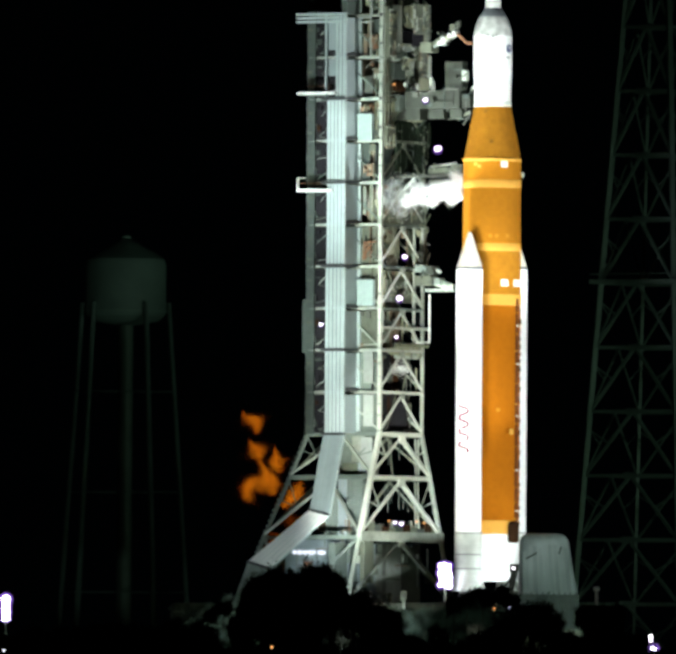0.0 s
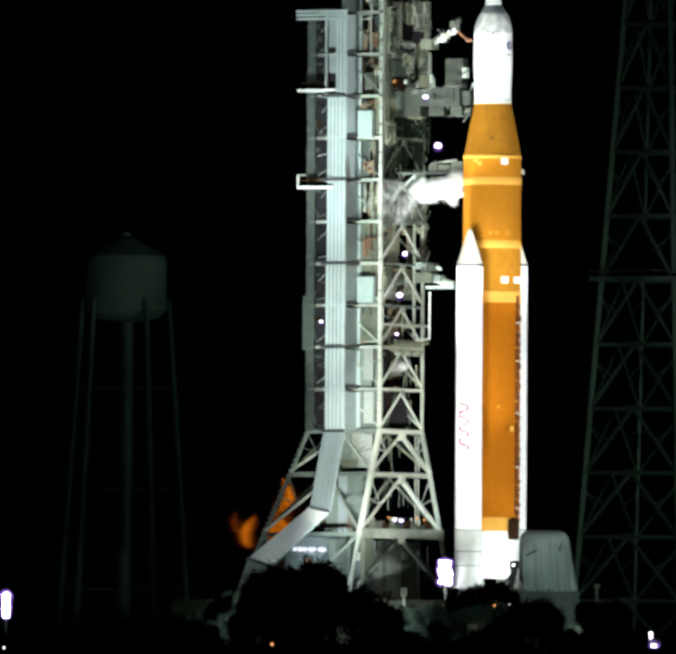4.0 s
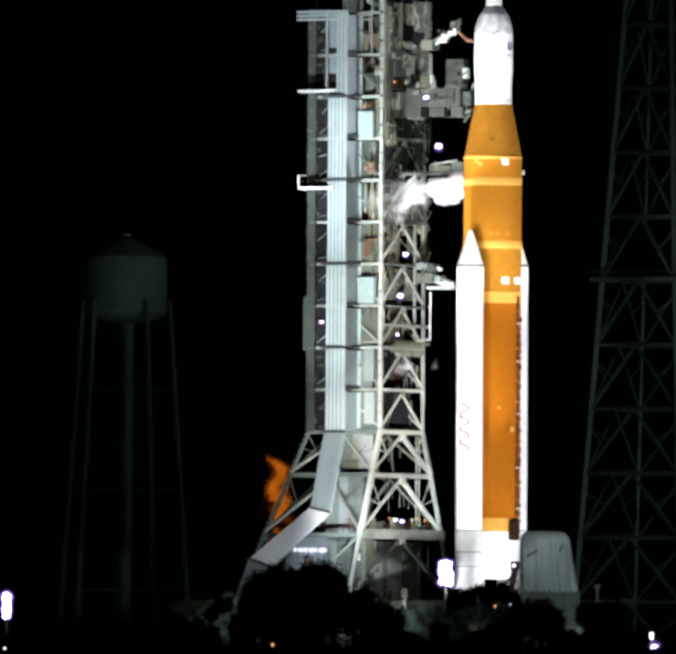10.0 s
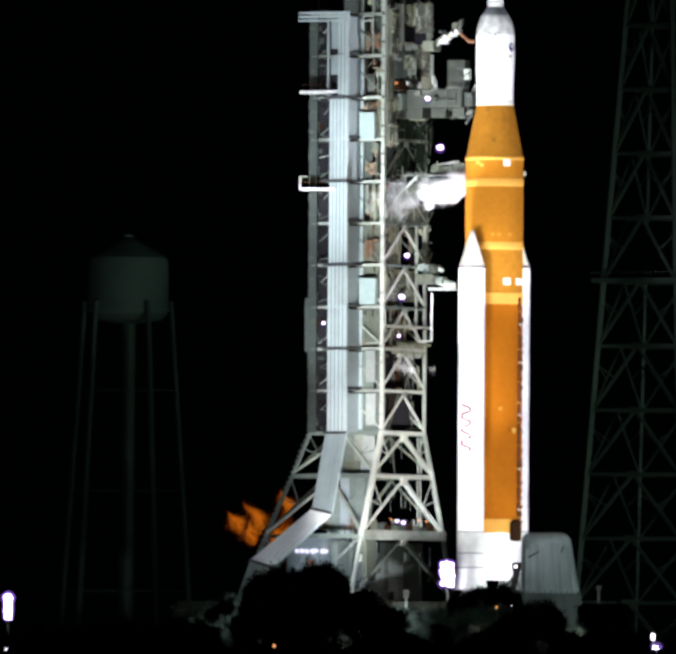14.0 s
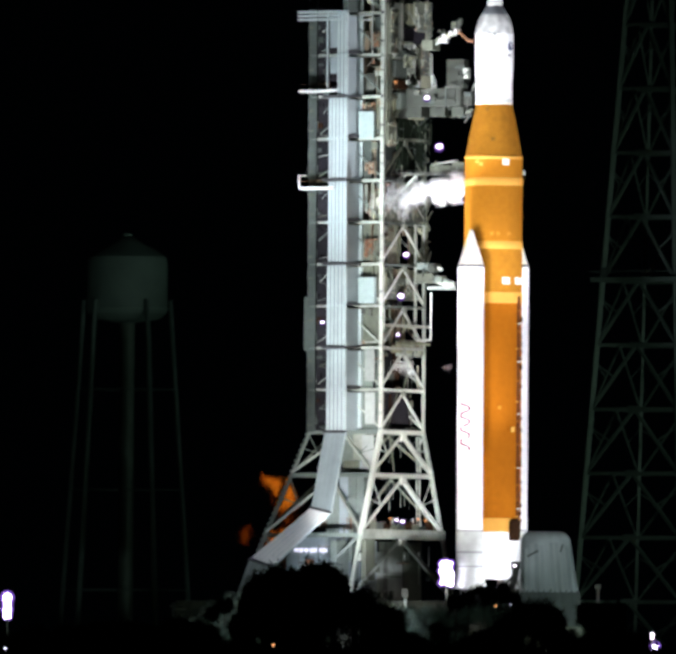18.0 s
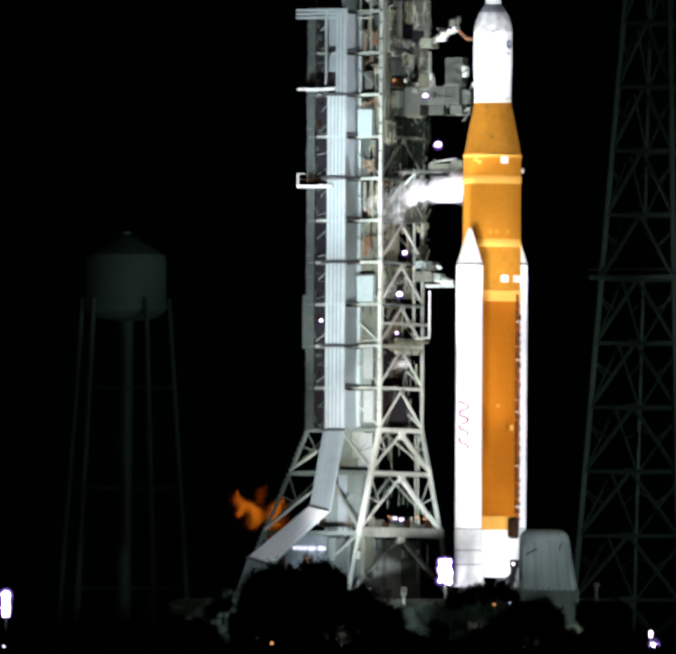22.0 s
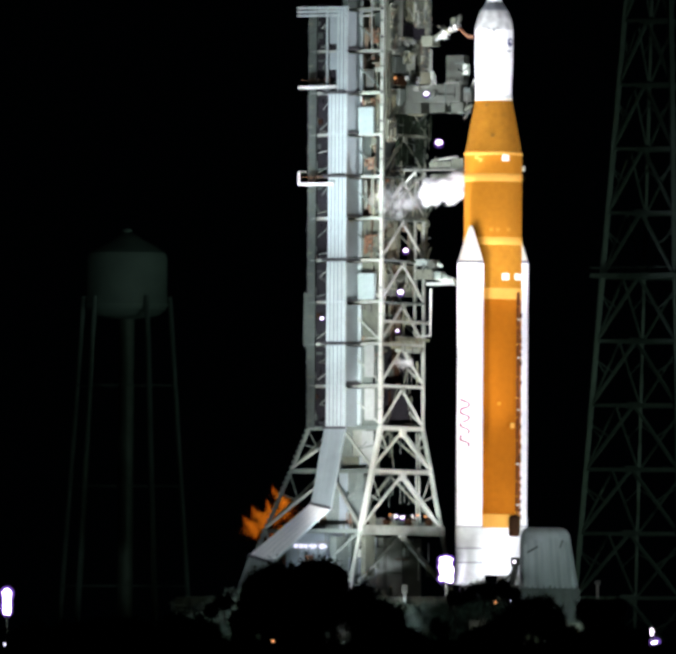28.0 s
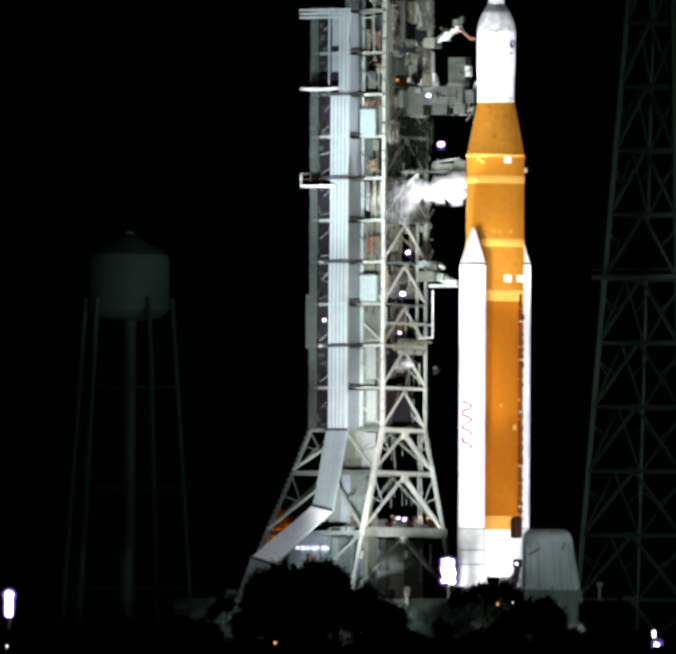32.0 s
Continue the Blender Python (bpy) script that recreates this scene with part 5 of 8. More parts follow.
# ---- trees and scrub ----
def crown(seed, n, size, radii, lumps, leaf_mat):
    """A crown of many small leaf sprays round several lumps, with an uneven rim and gaps."""
    r = random.Random(seed)
    verts, faces = [], []
    centres = [(Vector((r.uniform(-0.7, 0.7) * radii[0], r.uniform(-0.7, 0.7) * radii[1], r.uniform(-0.45, 0.55) * radii[2])), r.uniform(0.3, 0.55)) for _ in range(lumps)]
    for _ in range(n):
        c, w = centres[r.randrange(lumps)]
        d = Vector((r.gauss(0, 1), r.gauss(0, 1), r.gauss(0, 1))) * w * 0.48
        p = c + Vector((d.x * radii[0], d.y * radii[1], d.z * radii[2]))
        a = Vector((r.gauss(0, 1), r.gauss(0, 1), r.gauss(0, 1))).normalized()
        b = a.orthogonal().normalized() * size * r.uniform(0.4, 0.8)
        a = a * size * r.uniform(0.6, 1.3)
        k = len(verts)
        verts += [p - a, p + b, p + a, p - b]
        faces.append((k, k + 1, k + 2, k + 3))
    mesh = bpy.data.meshes.new("crown")
    mesh.from_pydata([tuple(v) for v in verts], [], faces)
    mesh.materials.append(leaf_mat)
    return mesh


def tree(at, height, radii, seed, leaves=15000, size=0.07, label="dark spreading oak against the lit pad", girth=0.2):
    x, y, z = at
    t = thing("tree", label, "tree", (x, y, 0), group="dark trees")
    trunk = tube((0, 0, -0.3), (0, 0, height - radii[2] * 0.8), girth, girth * 0.6, 10)
    r = random.Random(seed)
    for _ in range(5):
        a = r.uniform(0, 6.28)
        tube((0, 0, height - radii[2] * r.uniform(1.0, 1.5)), (math.cos(a) * radii[0] * 0.6, math.sin(a) * radii[1] * 0.6, height - radii[2] * r.uniform(0.3, 0.8)), girth * 0.45, girth * 0.15, 6, trunk)
    part("trunk", trunk, BARK, t, frame_of=t.matrix_basis.copy())
    c = new("crown", crown(seed, leaves, size, radii, 14, LEAF))
    c.parent = t
    c.location = (0, 0, height - radii[2] * 0.95)
    return t


# a row of oaks part way to the pad: crown top and half width
for i, ((x, y, z), w) in enumerate((
        ((-25.22, -1690.00, 12.64), 0.5), ((-24.54, -1697.00, 12.98), 0.55), ((-23.76, -1704.00, 13.06), 0.66), ((-22.82, -1711.00, 13.31), 0.69),
        ((-22.23, -1693.00, 13.09), 0.58), ((-21.41, -1700.00, 12.35), 0.74), ((-20.52, -1707.00, 12.01), 0.74), ((-19.92, -1714.00, 11.53), 0.6),
        ((-19.22, -1696.00, 10.77), 0.6), ((-18.24, -1703.00, 10.33), 0.66), ((-25.61, -1710.00, 11.84), 0.45), ((-26.30, -1692.00, 11.52), 0.45),
        ((-24.31, -1699.00, 12.38), 1.48), ((-22.85, -1706.00, 12.33), 1.23), ((-24.97, -1713.00, 11.72), 0.9), ((-20.86, -1695.00, 11.53), 1.32),
        ((-25.75, -1695.00, 12.75), 0.5), ((-25.2, -1701.00, 13.1), 0.5), ((-24.6, -1707.00, 13.25), 0.45), ((-24.0, -1699.00, 13.3), 0.45), ((-23.3, -1705.00, 13.35), 0.42),
        ((-22.75, -1698.00, 13.6), 0.42), ((-22.3, -1703.00, 13.45), 0.42), ((-24.9, -1698.00, 12.7), 0.7), ((-23.9, -1700.00, 12.8), 0.7), ((-22.9, -1702.00, 13.0), 0.6),
        ((-14.63, -1702.00, 11.73), 0.68), ((-13.99, -1709.00, 11.89), 0.78), ((-13.12, -1691.00, 11.79), 0.68), ((-12.52, -1698.00, 10.92), 0.58),
        ((-15.22, -1705.00, 11.04), 0.58), ((-16.58, -1712.00, 10.64), 0.55), ((-15.64, -1699.00, 10.77), 0.6), ((-16.03, -1706.00, 10.25), 0.7), ((-11.47, -1701.00, 10.78), 0.82),
        ((-10.51, -1708.00, 10.87), 0.99), ((-8.92, -1690.00, 10.45), 0.99), ((-8.18, -1697.00, 9.92), 0.66), ((-27.52, -1704.00, 10.88), 0.74),
        ((-28.18, -1711.00, 11.00), 0.66), ((-29.07, -1693.00, 11.22), 0.82), ((-30.27, -1700.00, 11.07), 0.99), ((-31.62, -1707.00, 11.01), 0.99),
        ((-32.94, -1714.00, 10.86), 0.99), ((-34.67, -1696.00, 10.89), 0.99), ((-35.63, -1703.00, 10.47), 0.82))):
    tree((x, y, 0), z, (w, w, max(0.9, w)), 100 + i, 5000 + int(6000 * w))
# thinner young trees nearer the pad
for i, ((x, y, z), w) in enumerate((
        ((-15.05, -1500.00, 14.44), 0.39), ((-14.25, -1507.00, 14.47), 0.42), ((-13.44, -1514.00, 14.52), 0.42), ((-15.87, -1521.00, 13.88), 0.42),
        ((-12.59, -1503.00, 14.15), 0.34), ((-16.61, -1510.00, 12.54), 0.49), ((-8.90, -1517.00, 13.45), 0.49), ((-7.65, -1524.00, 13.74), 0.56),
        ((-28.14, -1506.00, 13.77), 0.36), ((-28.78, -1513.00, 13.36), 0.36))):
    tree((x, y, 0), z, (w * 1.2, w * 1.2, w * 1.5), 160 + i, 1500, 0.08, "thin young tree in front of the lit pad", 0.05)
# wind-bent scrub on the mound, caught by the spill of the floodlights
r = random.Random(91)
for i, ((x, y, z), w) in enumerate((
        ((-42.25, -52.00, 23.29), 2.0), ((-40.65, -56.00, 24.24), 2.2), ((-39.13, -50.00, 25.39), 2.2), ((-37.40, -55.00, 25.96), 2.1), ((-35.73, -52.00, 26.85), 2.0), ((-34.25, -57.00, 27.54), 1.8),
        ((-36.61, -62.00, 23.01), 2.4), ((-39.01, -64.00, 22.07), 2.3), ((-34.51, -61.00, 24.24), 2.2),
        ((-14.71, -44.00, 25.59), 1.8), ((-13.01, -47.00, 24.72), 2.0), ((-11.05, -43.00, 25.25), 2.0), ((-9.35, -46.00, 24.21), 2.2), ((-7.64, -44.00, 25.15), 1.9), ((-5.95, -47.00, 24.04), 2.2),
        ((-11.20, -52.00, 22.51), 2.4), ((-8.47, -54.00, 21.91), 2.5), ((-6.04, -53.00, 21.57), 2.3), ((-4.00, -45.00, 25.53), 1.6), ((-1.95, -46.00, 25.90), 1.7), ((0.26, -44.00, 25.56), 1.6))):
    t = thing("scrub_tree", "grey-green scrub tree on the pad's slope", "tree", (x, y, 0), group="scrub trees")
    k = r.uniform(0.8, 1.3)
    c = new("crown", crown(240 + i, 9000, 0.11, (w * 1.15, w, w * k), 12, SCRUB))
    c.parent = t
    c.location = (0, 0, z - w * k * 0.8)
    part("trunk", tube((x, y, -0.2), (x, y, z - w * k * 0.6), 0.22, 0.1, 8), BARK, t)
hedge = crown(55, 60000, 0.09, (16.5, 1.5, 1.3), 90, LEAF)
h_ = new("hedge", hedge)
h_.location = (-22.05, -1690, 9.21)
tagged(h_, "dark unbroken scrub below the trees", "scrub", kind="stuff")

# ---- burning gas and cold vapour ----
flare = thing("gas_flare", "ragged orange flame of burning vent gas", "flame", (-29.76, 40.00, 35.77))
fx_, fy_, fz_ = (-29.76, 40.00, 35.77)
part("burner_pipe", tube((fx_, fy_, -0.3), (fx_, fy_, fz_ - 0.5), 0.35, seg=14), RUST, flare, "rusty burner pipe", smooth=True)
vent = thing("vapour_cloud", "bright white cloud of cold vent vapour", "vapour", (-8.25, 1.40, 85.60))


wisp = thing("vapour_wisp", "thin pale wisp of vapour drifting out of the tower", "vapour", (-12.4, 9.3, 59.9))


def shreds(n, w, seed, spread=1.0, fine=1.0):
    """Upward streaks of burning gas along a bent spine: dense at its heart, thin towards rim and tip."""
    r = random.Random(seed)
    bm = bmesh.new()
    bend, twist = r.uniform(-0.3, 0.3), r.uniform(2, 5)
    for _ in range(n):
        k = min(1.0, max(0.0, r.gauss(0.42, 0.24 * spread)))
        wide = (0.48 * math.sin(math.pi * min(1, 0.18 + 0.82 * k)) + 0.08) * (1.0 + 0.3 * math.sin(6 * k + seed)) * spread
        off = max(-2.0, min(2.0, r.gauss(0, 0.8)))
        c = Vector((bend * math.sin(twist * k) + off * wide * 0.55, r.gauss(0, 0.25), (k - 0.45) * 1.35 + r.gauss(0, 0.07 * spread))) * w
        s = r.uniform(0.018, 0.034) * (1.25 - 0.4 * abs(off)) * fine
        d = Vector((r.gauss(0, 0.6), r.gauss(0, 0.5), 1)).normalized()
        e = d.orthogonal().normalized()
        f = d.cross(e)
        v = [bm.verts.new(c + q * s) for q in (d * 4.0, e, (f * 0.87 - e * 0.5), (-f * 0.87 - e * 0.5))]
        for i in ((0, 1, 2), (0, 2, 3), (0, 3, 1), (1, 3, 2)):
            bm.faces.new([v[j] for j in i])
    return bm


def tongue(size, seed, mat, n=360, name="flame_tongue"):
    ob = part(name, shreds(int(n * size ** 1.7), size, seed), mat, kind="stuff")
    ob.parent = flare
    fringe = part("flame_fringe", shreds(int(n * 2.0 * size ** 1.7), size, seed, 1.6, 0.65), EMBER, kind="stuff")
    fringe.parent = ob
    return ob


def puff(size, n, seed, grain=0.07, name="vapour_puff", source=None):
    ob = part(name, grains(n, grain, (0.8 * size, 0.5 * size, 0.6 * size), 1.3, seed), VAPOUR, kind="stuff")
    ob.parent = source or vent
    return ob


def motions():
    ob = tongue(3.05, 20, FLAME)
    walk(ob, [(t, pose(x, y, z, 0, a, 0)) for t, x, y, z, a in (
        (0, -3.2, 0.0, 9.2, 7), (0.5, -3.6, 0.0, 12.7, 15), (1, 0.1, 0.0, 5.2, 18), (1.5, 0.1, 0.0, 6.3, 27), (2, -0.8, 0.0, 5.1, 14), (2.5, -2.5, 0.0, 9.8, 25), (3, -4.0, 0.0, 11.0, -28), (3.5, 0.2, 0.0, 6.5, -2), (5.5, -0.2, 0.0, 5.4, 27), (6, -0.3, 0.0, 5.7, 9), (6.5, -2.2, 0.0, 8.4, 24), (7, -1.6, 0.0, -0.8, -15), (7.5, -7.2, 0.0, 0.5, 3), (8, -2.1, 0.0, 8.5, 4), (8.5, -1.6, 0.0, -0.6, -13), (9, -0.1, 0.0, -1.0, -20), (9.5, -0.6, 0.0, -0.5, 7), (10, -1.2, 0.0, 9.8, -22), (10.5, -1.5, 0.0, -1.0, -17), (11, -1.2, 0.0, -0.9, 22), (11.5, -1.2, 0.0, -0.9, 2), (12, -0.4, 0.0, 6.5, 11), (12.5, -4.9, 0.0, 1.1, -18), (13, -0.3, 0.0, -0.7, 28), (13.5, -0.5, 0.0, -0.6, -8), (14, -4.7, 0.0, 2.9, -20), (14.5, -1.4, 0.0, -0.4, -12), (16.5, -3.2, 0.0, 5.7, 6), (17, -1.6, 0.0, -0.7, -10), (17.5, -3.1, 0.0, 9.7, -11), (18, -0.0, 0.0, 6.1, 19), (18.5, -1.1, 0.0, -0.5, -1), (19, -0.6, 0.0, -0.3, 29), (19.5, -1.0, 0.0, 4.8, -29), (20, -4.4, 0.0, 1.9, 15), (20.5, -0.4, 0.0, -0.3, 17), (21, -2.8, 0.0, 8.4, -8), (21.5, -1.1, 0.0, -0.3, -27), (22, -4.8, 0.0, 3.3, -19), (22.5, -0.5, 0.0, -0.3, 15), (23, -0.6, 0.0, 5.1, 26), (23.5, -0.3, 0.0, -0.6, -9), (24, -5.0, 0.0, 3.1, 1), (24.5, -0.7, 0.0, -0.8, 15), (25, -0.2, 0.0, 3.5, 18), (25.5, -4.5, 0.0, 2.7, 22), (27.5, -1.6, 0.0, -1.5, -25), (28, -0.8, 0.0, 4.3, -10), (28.5, -1.2, 0.0, 4.2, 7), (29, -5.0, 0.0, 2.6, 25), (29.5, -1.1, 0.0, -1.6, 3), (30, -4.7, 0.0, 1.8, -11), (30.5, -1.3, 0.0, -0.6, -25), (31, -4.2, 0.0, 2.8, -21), (31.5, -4.9, 0.0, 2.6, 11), (32, -0.6, 0.0, -0.8, -27))])
    ob = tongue(3.05, 21, FLAME)
    walk(ob, [(t, pose(x, y, z, 0, a, 0)) for t, x, y, z, a in (
        (0, -4.6, 0.4, 7.7, 29), (0.5, -4.8, 0.4, 9.8, 2), (1, -1.1, 0.4, -0.5, 6), (1.5, -0.5, 0.4, -0.9, -5), (2, -4.2, 0.4, 2.6, -27), (2.5, -1.2, 0.4, 8.4, 25), (3, -2.1, 0.4, 11.1, -28), (3.5, -6.0, 0.4, 1.9, -0), (5.5, -0.4, 0.4, -0.3, 14), (6, -0.4, 0.4, -0.7, 17), (6.5, -1.6, 0.4, -0.8, -21), (7, -0.6, 0.4, -0.6, -3), (7.5, -0.5, 0.4, -1.1, 29), (8, -1.3, 0.4, 10.0, -3), (8.5, -1.0, 0.4, -0.9, -1), (9, -1.0, 0.4, -0.8, -21), (9.5, -1.2, 0.4, -1.1, 28), (10, -1.2, 0.4, 7.3, 8), (10.5, -0.8, 0.4, -0.7, -25), (11, -1.2, 0.4, -0.8, 22), (11.5, -1.1, 0.4, -0.8, 16), (12, -0.7, 0.4, -0.7, 16), (12.5, -1.2, 0.4, -0.8, -13), (13, -0.9, 0.4, -0.8, 11), (13.5, -1.3, 0.4, -1.1, 9), (14, -1.1, 0.4, -0.2, 3), (14.5, -1.3, 0.4, -0.8, -2), (16.5, -0.5, 0.4, -0.7, 18), (17, -1.1, 0.4, -0.7, 14), (17.5, -2.9, 0.4, 7.7, 20), (18, -1.2, 0.4, -0.9, 22), (18.5, -0.8, 0.4, -0.9, 27), (19, -0.8, 0.4, -0.6, -20), (19.5, -0.3, 0.4, -1.0, -1), (20, -1.1, 0.4, 2.6, 11), (20.5, -0.6, 0.4, -0.8, -20), (21, -1.8, 0.4, 7.4, 17), (21.5, -1.1, 0.4, -0.8, -5), (22, -1.0, 0.4, 3.3, 7), (22.5, -0.7, 0.4, -0.6, 13), (23, -2.2, 0.4, 3.4, -28), (23.5, -1.3, 0.4, -0.6, 9), (24, -1.3, 0.4, -1.2, 8), (24.5, -1.6, 0.4, -1.1, -16), (25, -1.4, 0.4, -0.9, -11), (25.5, -1.4, 0.4, -0.9, -28), (27.5, -1.0, 0.4, -1.1, 7), (28, -0.9, 0.4, -1.1, 24), (28.5, -1.6, 0.4, -1.2, -13), (29, -1.1, 0.4, -0.9, 20), (29.5, -1.1, 0.4, -1.0, 7), (30, -1.8, 0.4, -1.2, -10), (30.5, -0.9, 0.4, -1.1, 19), (31, -5.0, 0.4, 1.4, -5), (31.5, -0.6, 0.4, -0.9, -8), (32, -1.8, 0.4, -1.1, 4))])
    ob = tongue(3.05, 22, FLAME)
    walk(ob, [(t, pose(x, y, z, 0, a, 0)) for t, x, y, z, a in (
        (0, 0.8, 0.8, 6.8, 27), (0.5, 0.6, 0.8, 7.3, 28), (1, -0.8, 0.8, -0.6, 24), (1.5, -1.6, 0.8, -0.7, 4), (2, -0.9, 0.8, -0.1, 8), (2.5, 0.4, 0.8, 6.5, 23), (3, -1.0, 0.8, -0.7, -16), (3.5, -1.1, 0.8, -1.0, -7), (5.5, -0.2, 0.8, -0.8, 6), (6, -1.3, 0.8, -0.9, -0), (6.5, -1.2, 0.8, -0.7, 29), (7, -1.1, 0.8, -0.6, -1), (7.5, -1.7, 0.8, -1.0, -3), (8, 0.1, 0.8, 5.6, -12), (8.5, -0.6, 0.8, -1.0, -29), (9, -0.7, 0.8, -0.7, 26), (9.5, -0.6, 0.8, -0.6, -14), (10, -1.4, 0.8, -1.0, -12), (10.5, -0.7, 0.8, -0.8, 9), (11, -0.7, 0.8, -0.7, -23), (11.5, -0.5, 0.8, -0.4, 2), (12, -1.2, 0.8, -0.5, 2), (12.5, -1.1, 0.8, -0.5, 15), (13, -0.8, 0.8, -0.3, -15), (13.5, -1.1, 0.8, -1.0, 23), (14, -1.1, 0.8, -0.2, 17), (14.5, -1.0, 0.8, -0.7, 12), (16.5, -0.8, 0.8, -0.6, 25), (17, -1.1, 0.8, -0.5, 21), (17.5, -1.4, 0.8, -0.6, 20), (18, -1.6, 0.8, -0.9, 12), (18.5, -1.1, 0.8, -0.5, 17), (19, -0.3, 0.8, -0.3, -1), (19.5, -0.7, 0.8, -0.7, -10), (20, -1.3, 0.8, -0.7, 19), (20.5, -1.4, 0.8, -0.5, 19), (21, -4.4, 0.8, 3.2, 18), (21.5, -1.0, 0.8, -0.3, 13), (22, -0.2, 0.8, -1.3, 12), (22.5, -1.7, 0.8, -0.7, -17), (23, -0.6, 0.8, -1.1, 13), (23.5, -1.4, 0.8, -0.5, 25), (24, -1.4, 0.8, -1.2, -5), (24.5, -1.5, 0.8, -1.2, -27), (25, -1.4, 0.8, -1.1, -26), (25.5, -1.6, 0.8, -1.2, 15), (27.5, -0.4, 0.8, -1.0, -4), (28, -1.2, 0.8, -1.3, -1), (28.5, -0.4, 0.8, -1.2, -27), (29, -0.8, 0.8, -0.9, 8), (29.5, -0.9, 0.8, -1.6, 3), (30, -1.1, 0.8, -1.0, 3), (30.5, -1.3, 0.8, -1.0, 1), (31, -1.6, 0.8, -1.0, -8), (31.5, -0.7, 0.8, -0.6, 13), (32, -1.1, 0.8, -0.7, 10))])
    ob = tongue(2.4, 23, FLAME)
    walk(ob, [(t, pose(x, y, z, 0, a, 0)) for t, x, y, z, a in (
        (0, -4.7, 1.2, 17.2, -25), (0.5, -3.6, 1.2, 15.7, -23), (1, -0.5, 1.2, 13.6, 6), (1.5, -2.9, 1.2, 7.9, -16), (2, -1.3, 1.2, 7.6, 23), (2.5, -5.0, 1.2, 15.7, -1), (3, -6.5, 1.2, 10.7, -11), (3.5, -0.4, 1.2, -0.3, 14), (5.5, -2.3, 1.2, 13.4, -27), (6, 1.5, 1.2, 7.6, -21), (6.5, -0.4, 1.2, 5.5, 27), (7, -1.4, 1.2, 8.1, 11), (7.5, -5.9, 1.2, 1.3, -17), (8, -1.1, 1.2, 6.9, -23), (8.5, -1.2, 1.2, 10.6, 28), (9, 0.3, 1.2, 6.8, 10), (9.5, -0.4, 1.2, 5.2, 19), (10, -0.7, 1.2, 5.3, -22), (10.5, -0.7, 1.2, -0.7, -16), (11, -1.1, 1.2, -0.7, -9), (11.5, -1.5, 1.2, 4.5, -7), (12, -1.7, 1.2, 9.1, -22), (12.5, 0.0, 1.2, 5.3, 20), (13, -3.0, 1.2, 9.5, 9), (13.5, -2.9, 1.2, 8.1, 18), (14, -0.1, 1.2, 5.0, -4), (14.5, -0.7, 1.2, 5.3, 21), (16.5, -0.9, 1.2, -0.7, 4), (17, -1.6, 1.2, 7.0, 14), (17.5, -0.8, 1.2, 5.6, -6), (18, -2.1, 1.2, 7.8, -24), (18.5, -5.0, 1.2, 1.5, -28), (19, -1.2, 1.2, -0.3, 23), (19.5, -3.5, 1.2, 4.8, -1), (20, -1.1, 1.2, 7.4, 16), (20.5, 0.2, 1.2, 6.6, -30), (21, -4.7, 1.2, 1.4, -2), (21.5, -6.8, 1.2, 8.2, 23), (22, -6.5, 1.2, 4.5, 7), (22.5, -1.2, 1.2, -0.5, -24), (23, -0.6, 1.2, 7.6, -21), (23.5, -4.4, 1.2, 3.6, -20), (24, -6.6, 1.2, 4.0, -8), (24.5, -6.7, 1.2, 6.5, -7), (25, -1.1, 1.2, -0.9, 23), (25.5, -6.6, 1.2, 4.4, -21), (27.5, -1.3, 1.2, -1.1, -20), (28, -3.7, 1.2, 2.2, -13), (28.5, -3.3, 1.2, 8.4, -16), (29, -4.1, 1.2, 4.7, -1), (29.5, -4.9, 1.2, 1.3, -28), (30, -0.2, 1.2, 3.5, 25), (30.5, -0.4, 1.2, 4.7, -8), (31, -2.0, 1.2, 3.5, 26), (31.5, -4.5, 1.2, 5.1, 11), (32, -1.1, 1.2, -1.0, 27))])
    ob = tongue(2.4, 24, FLAME)
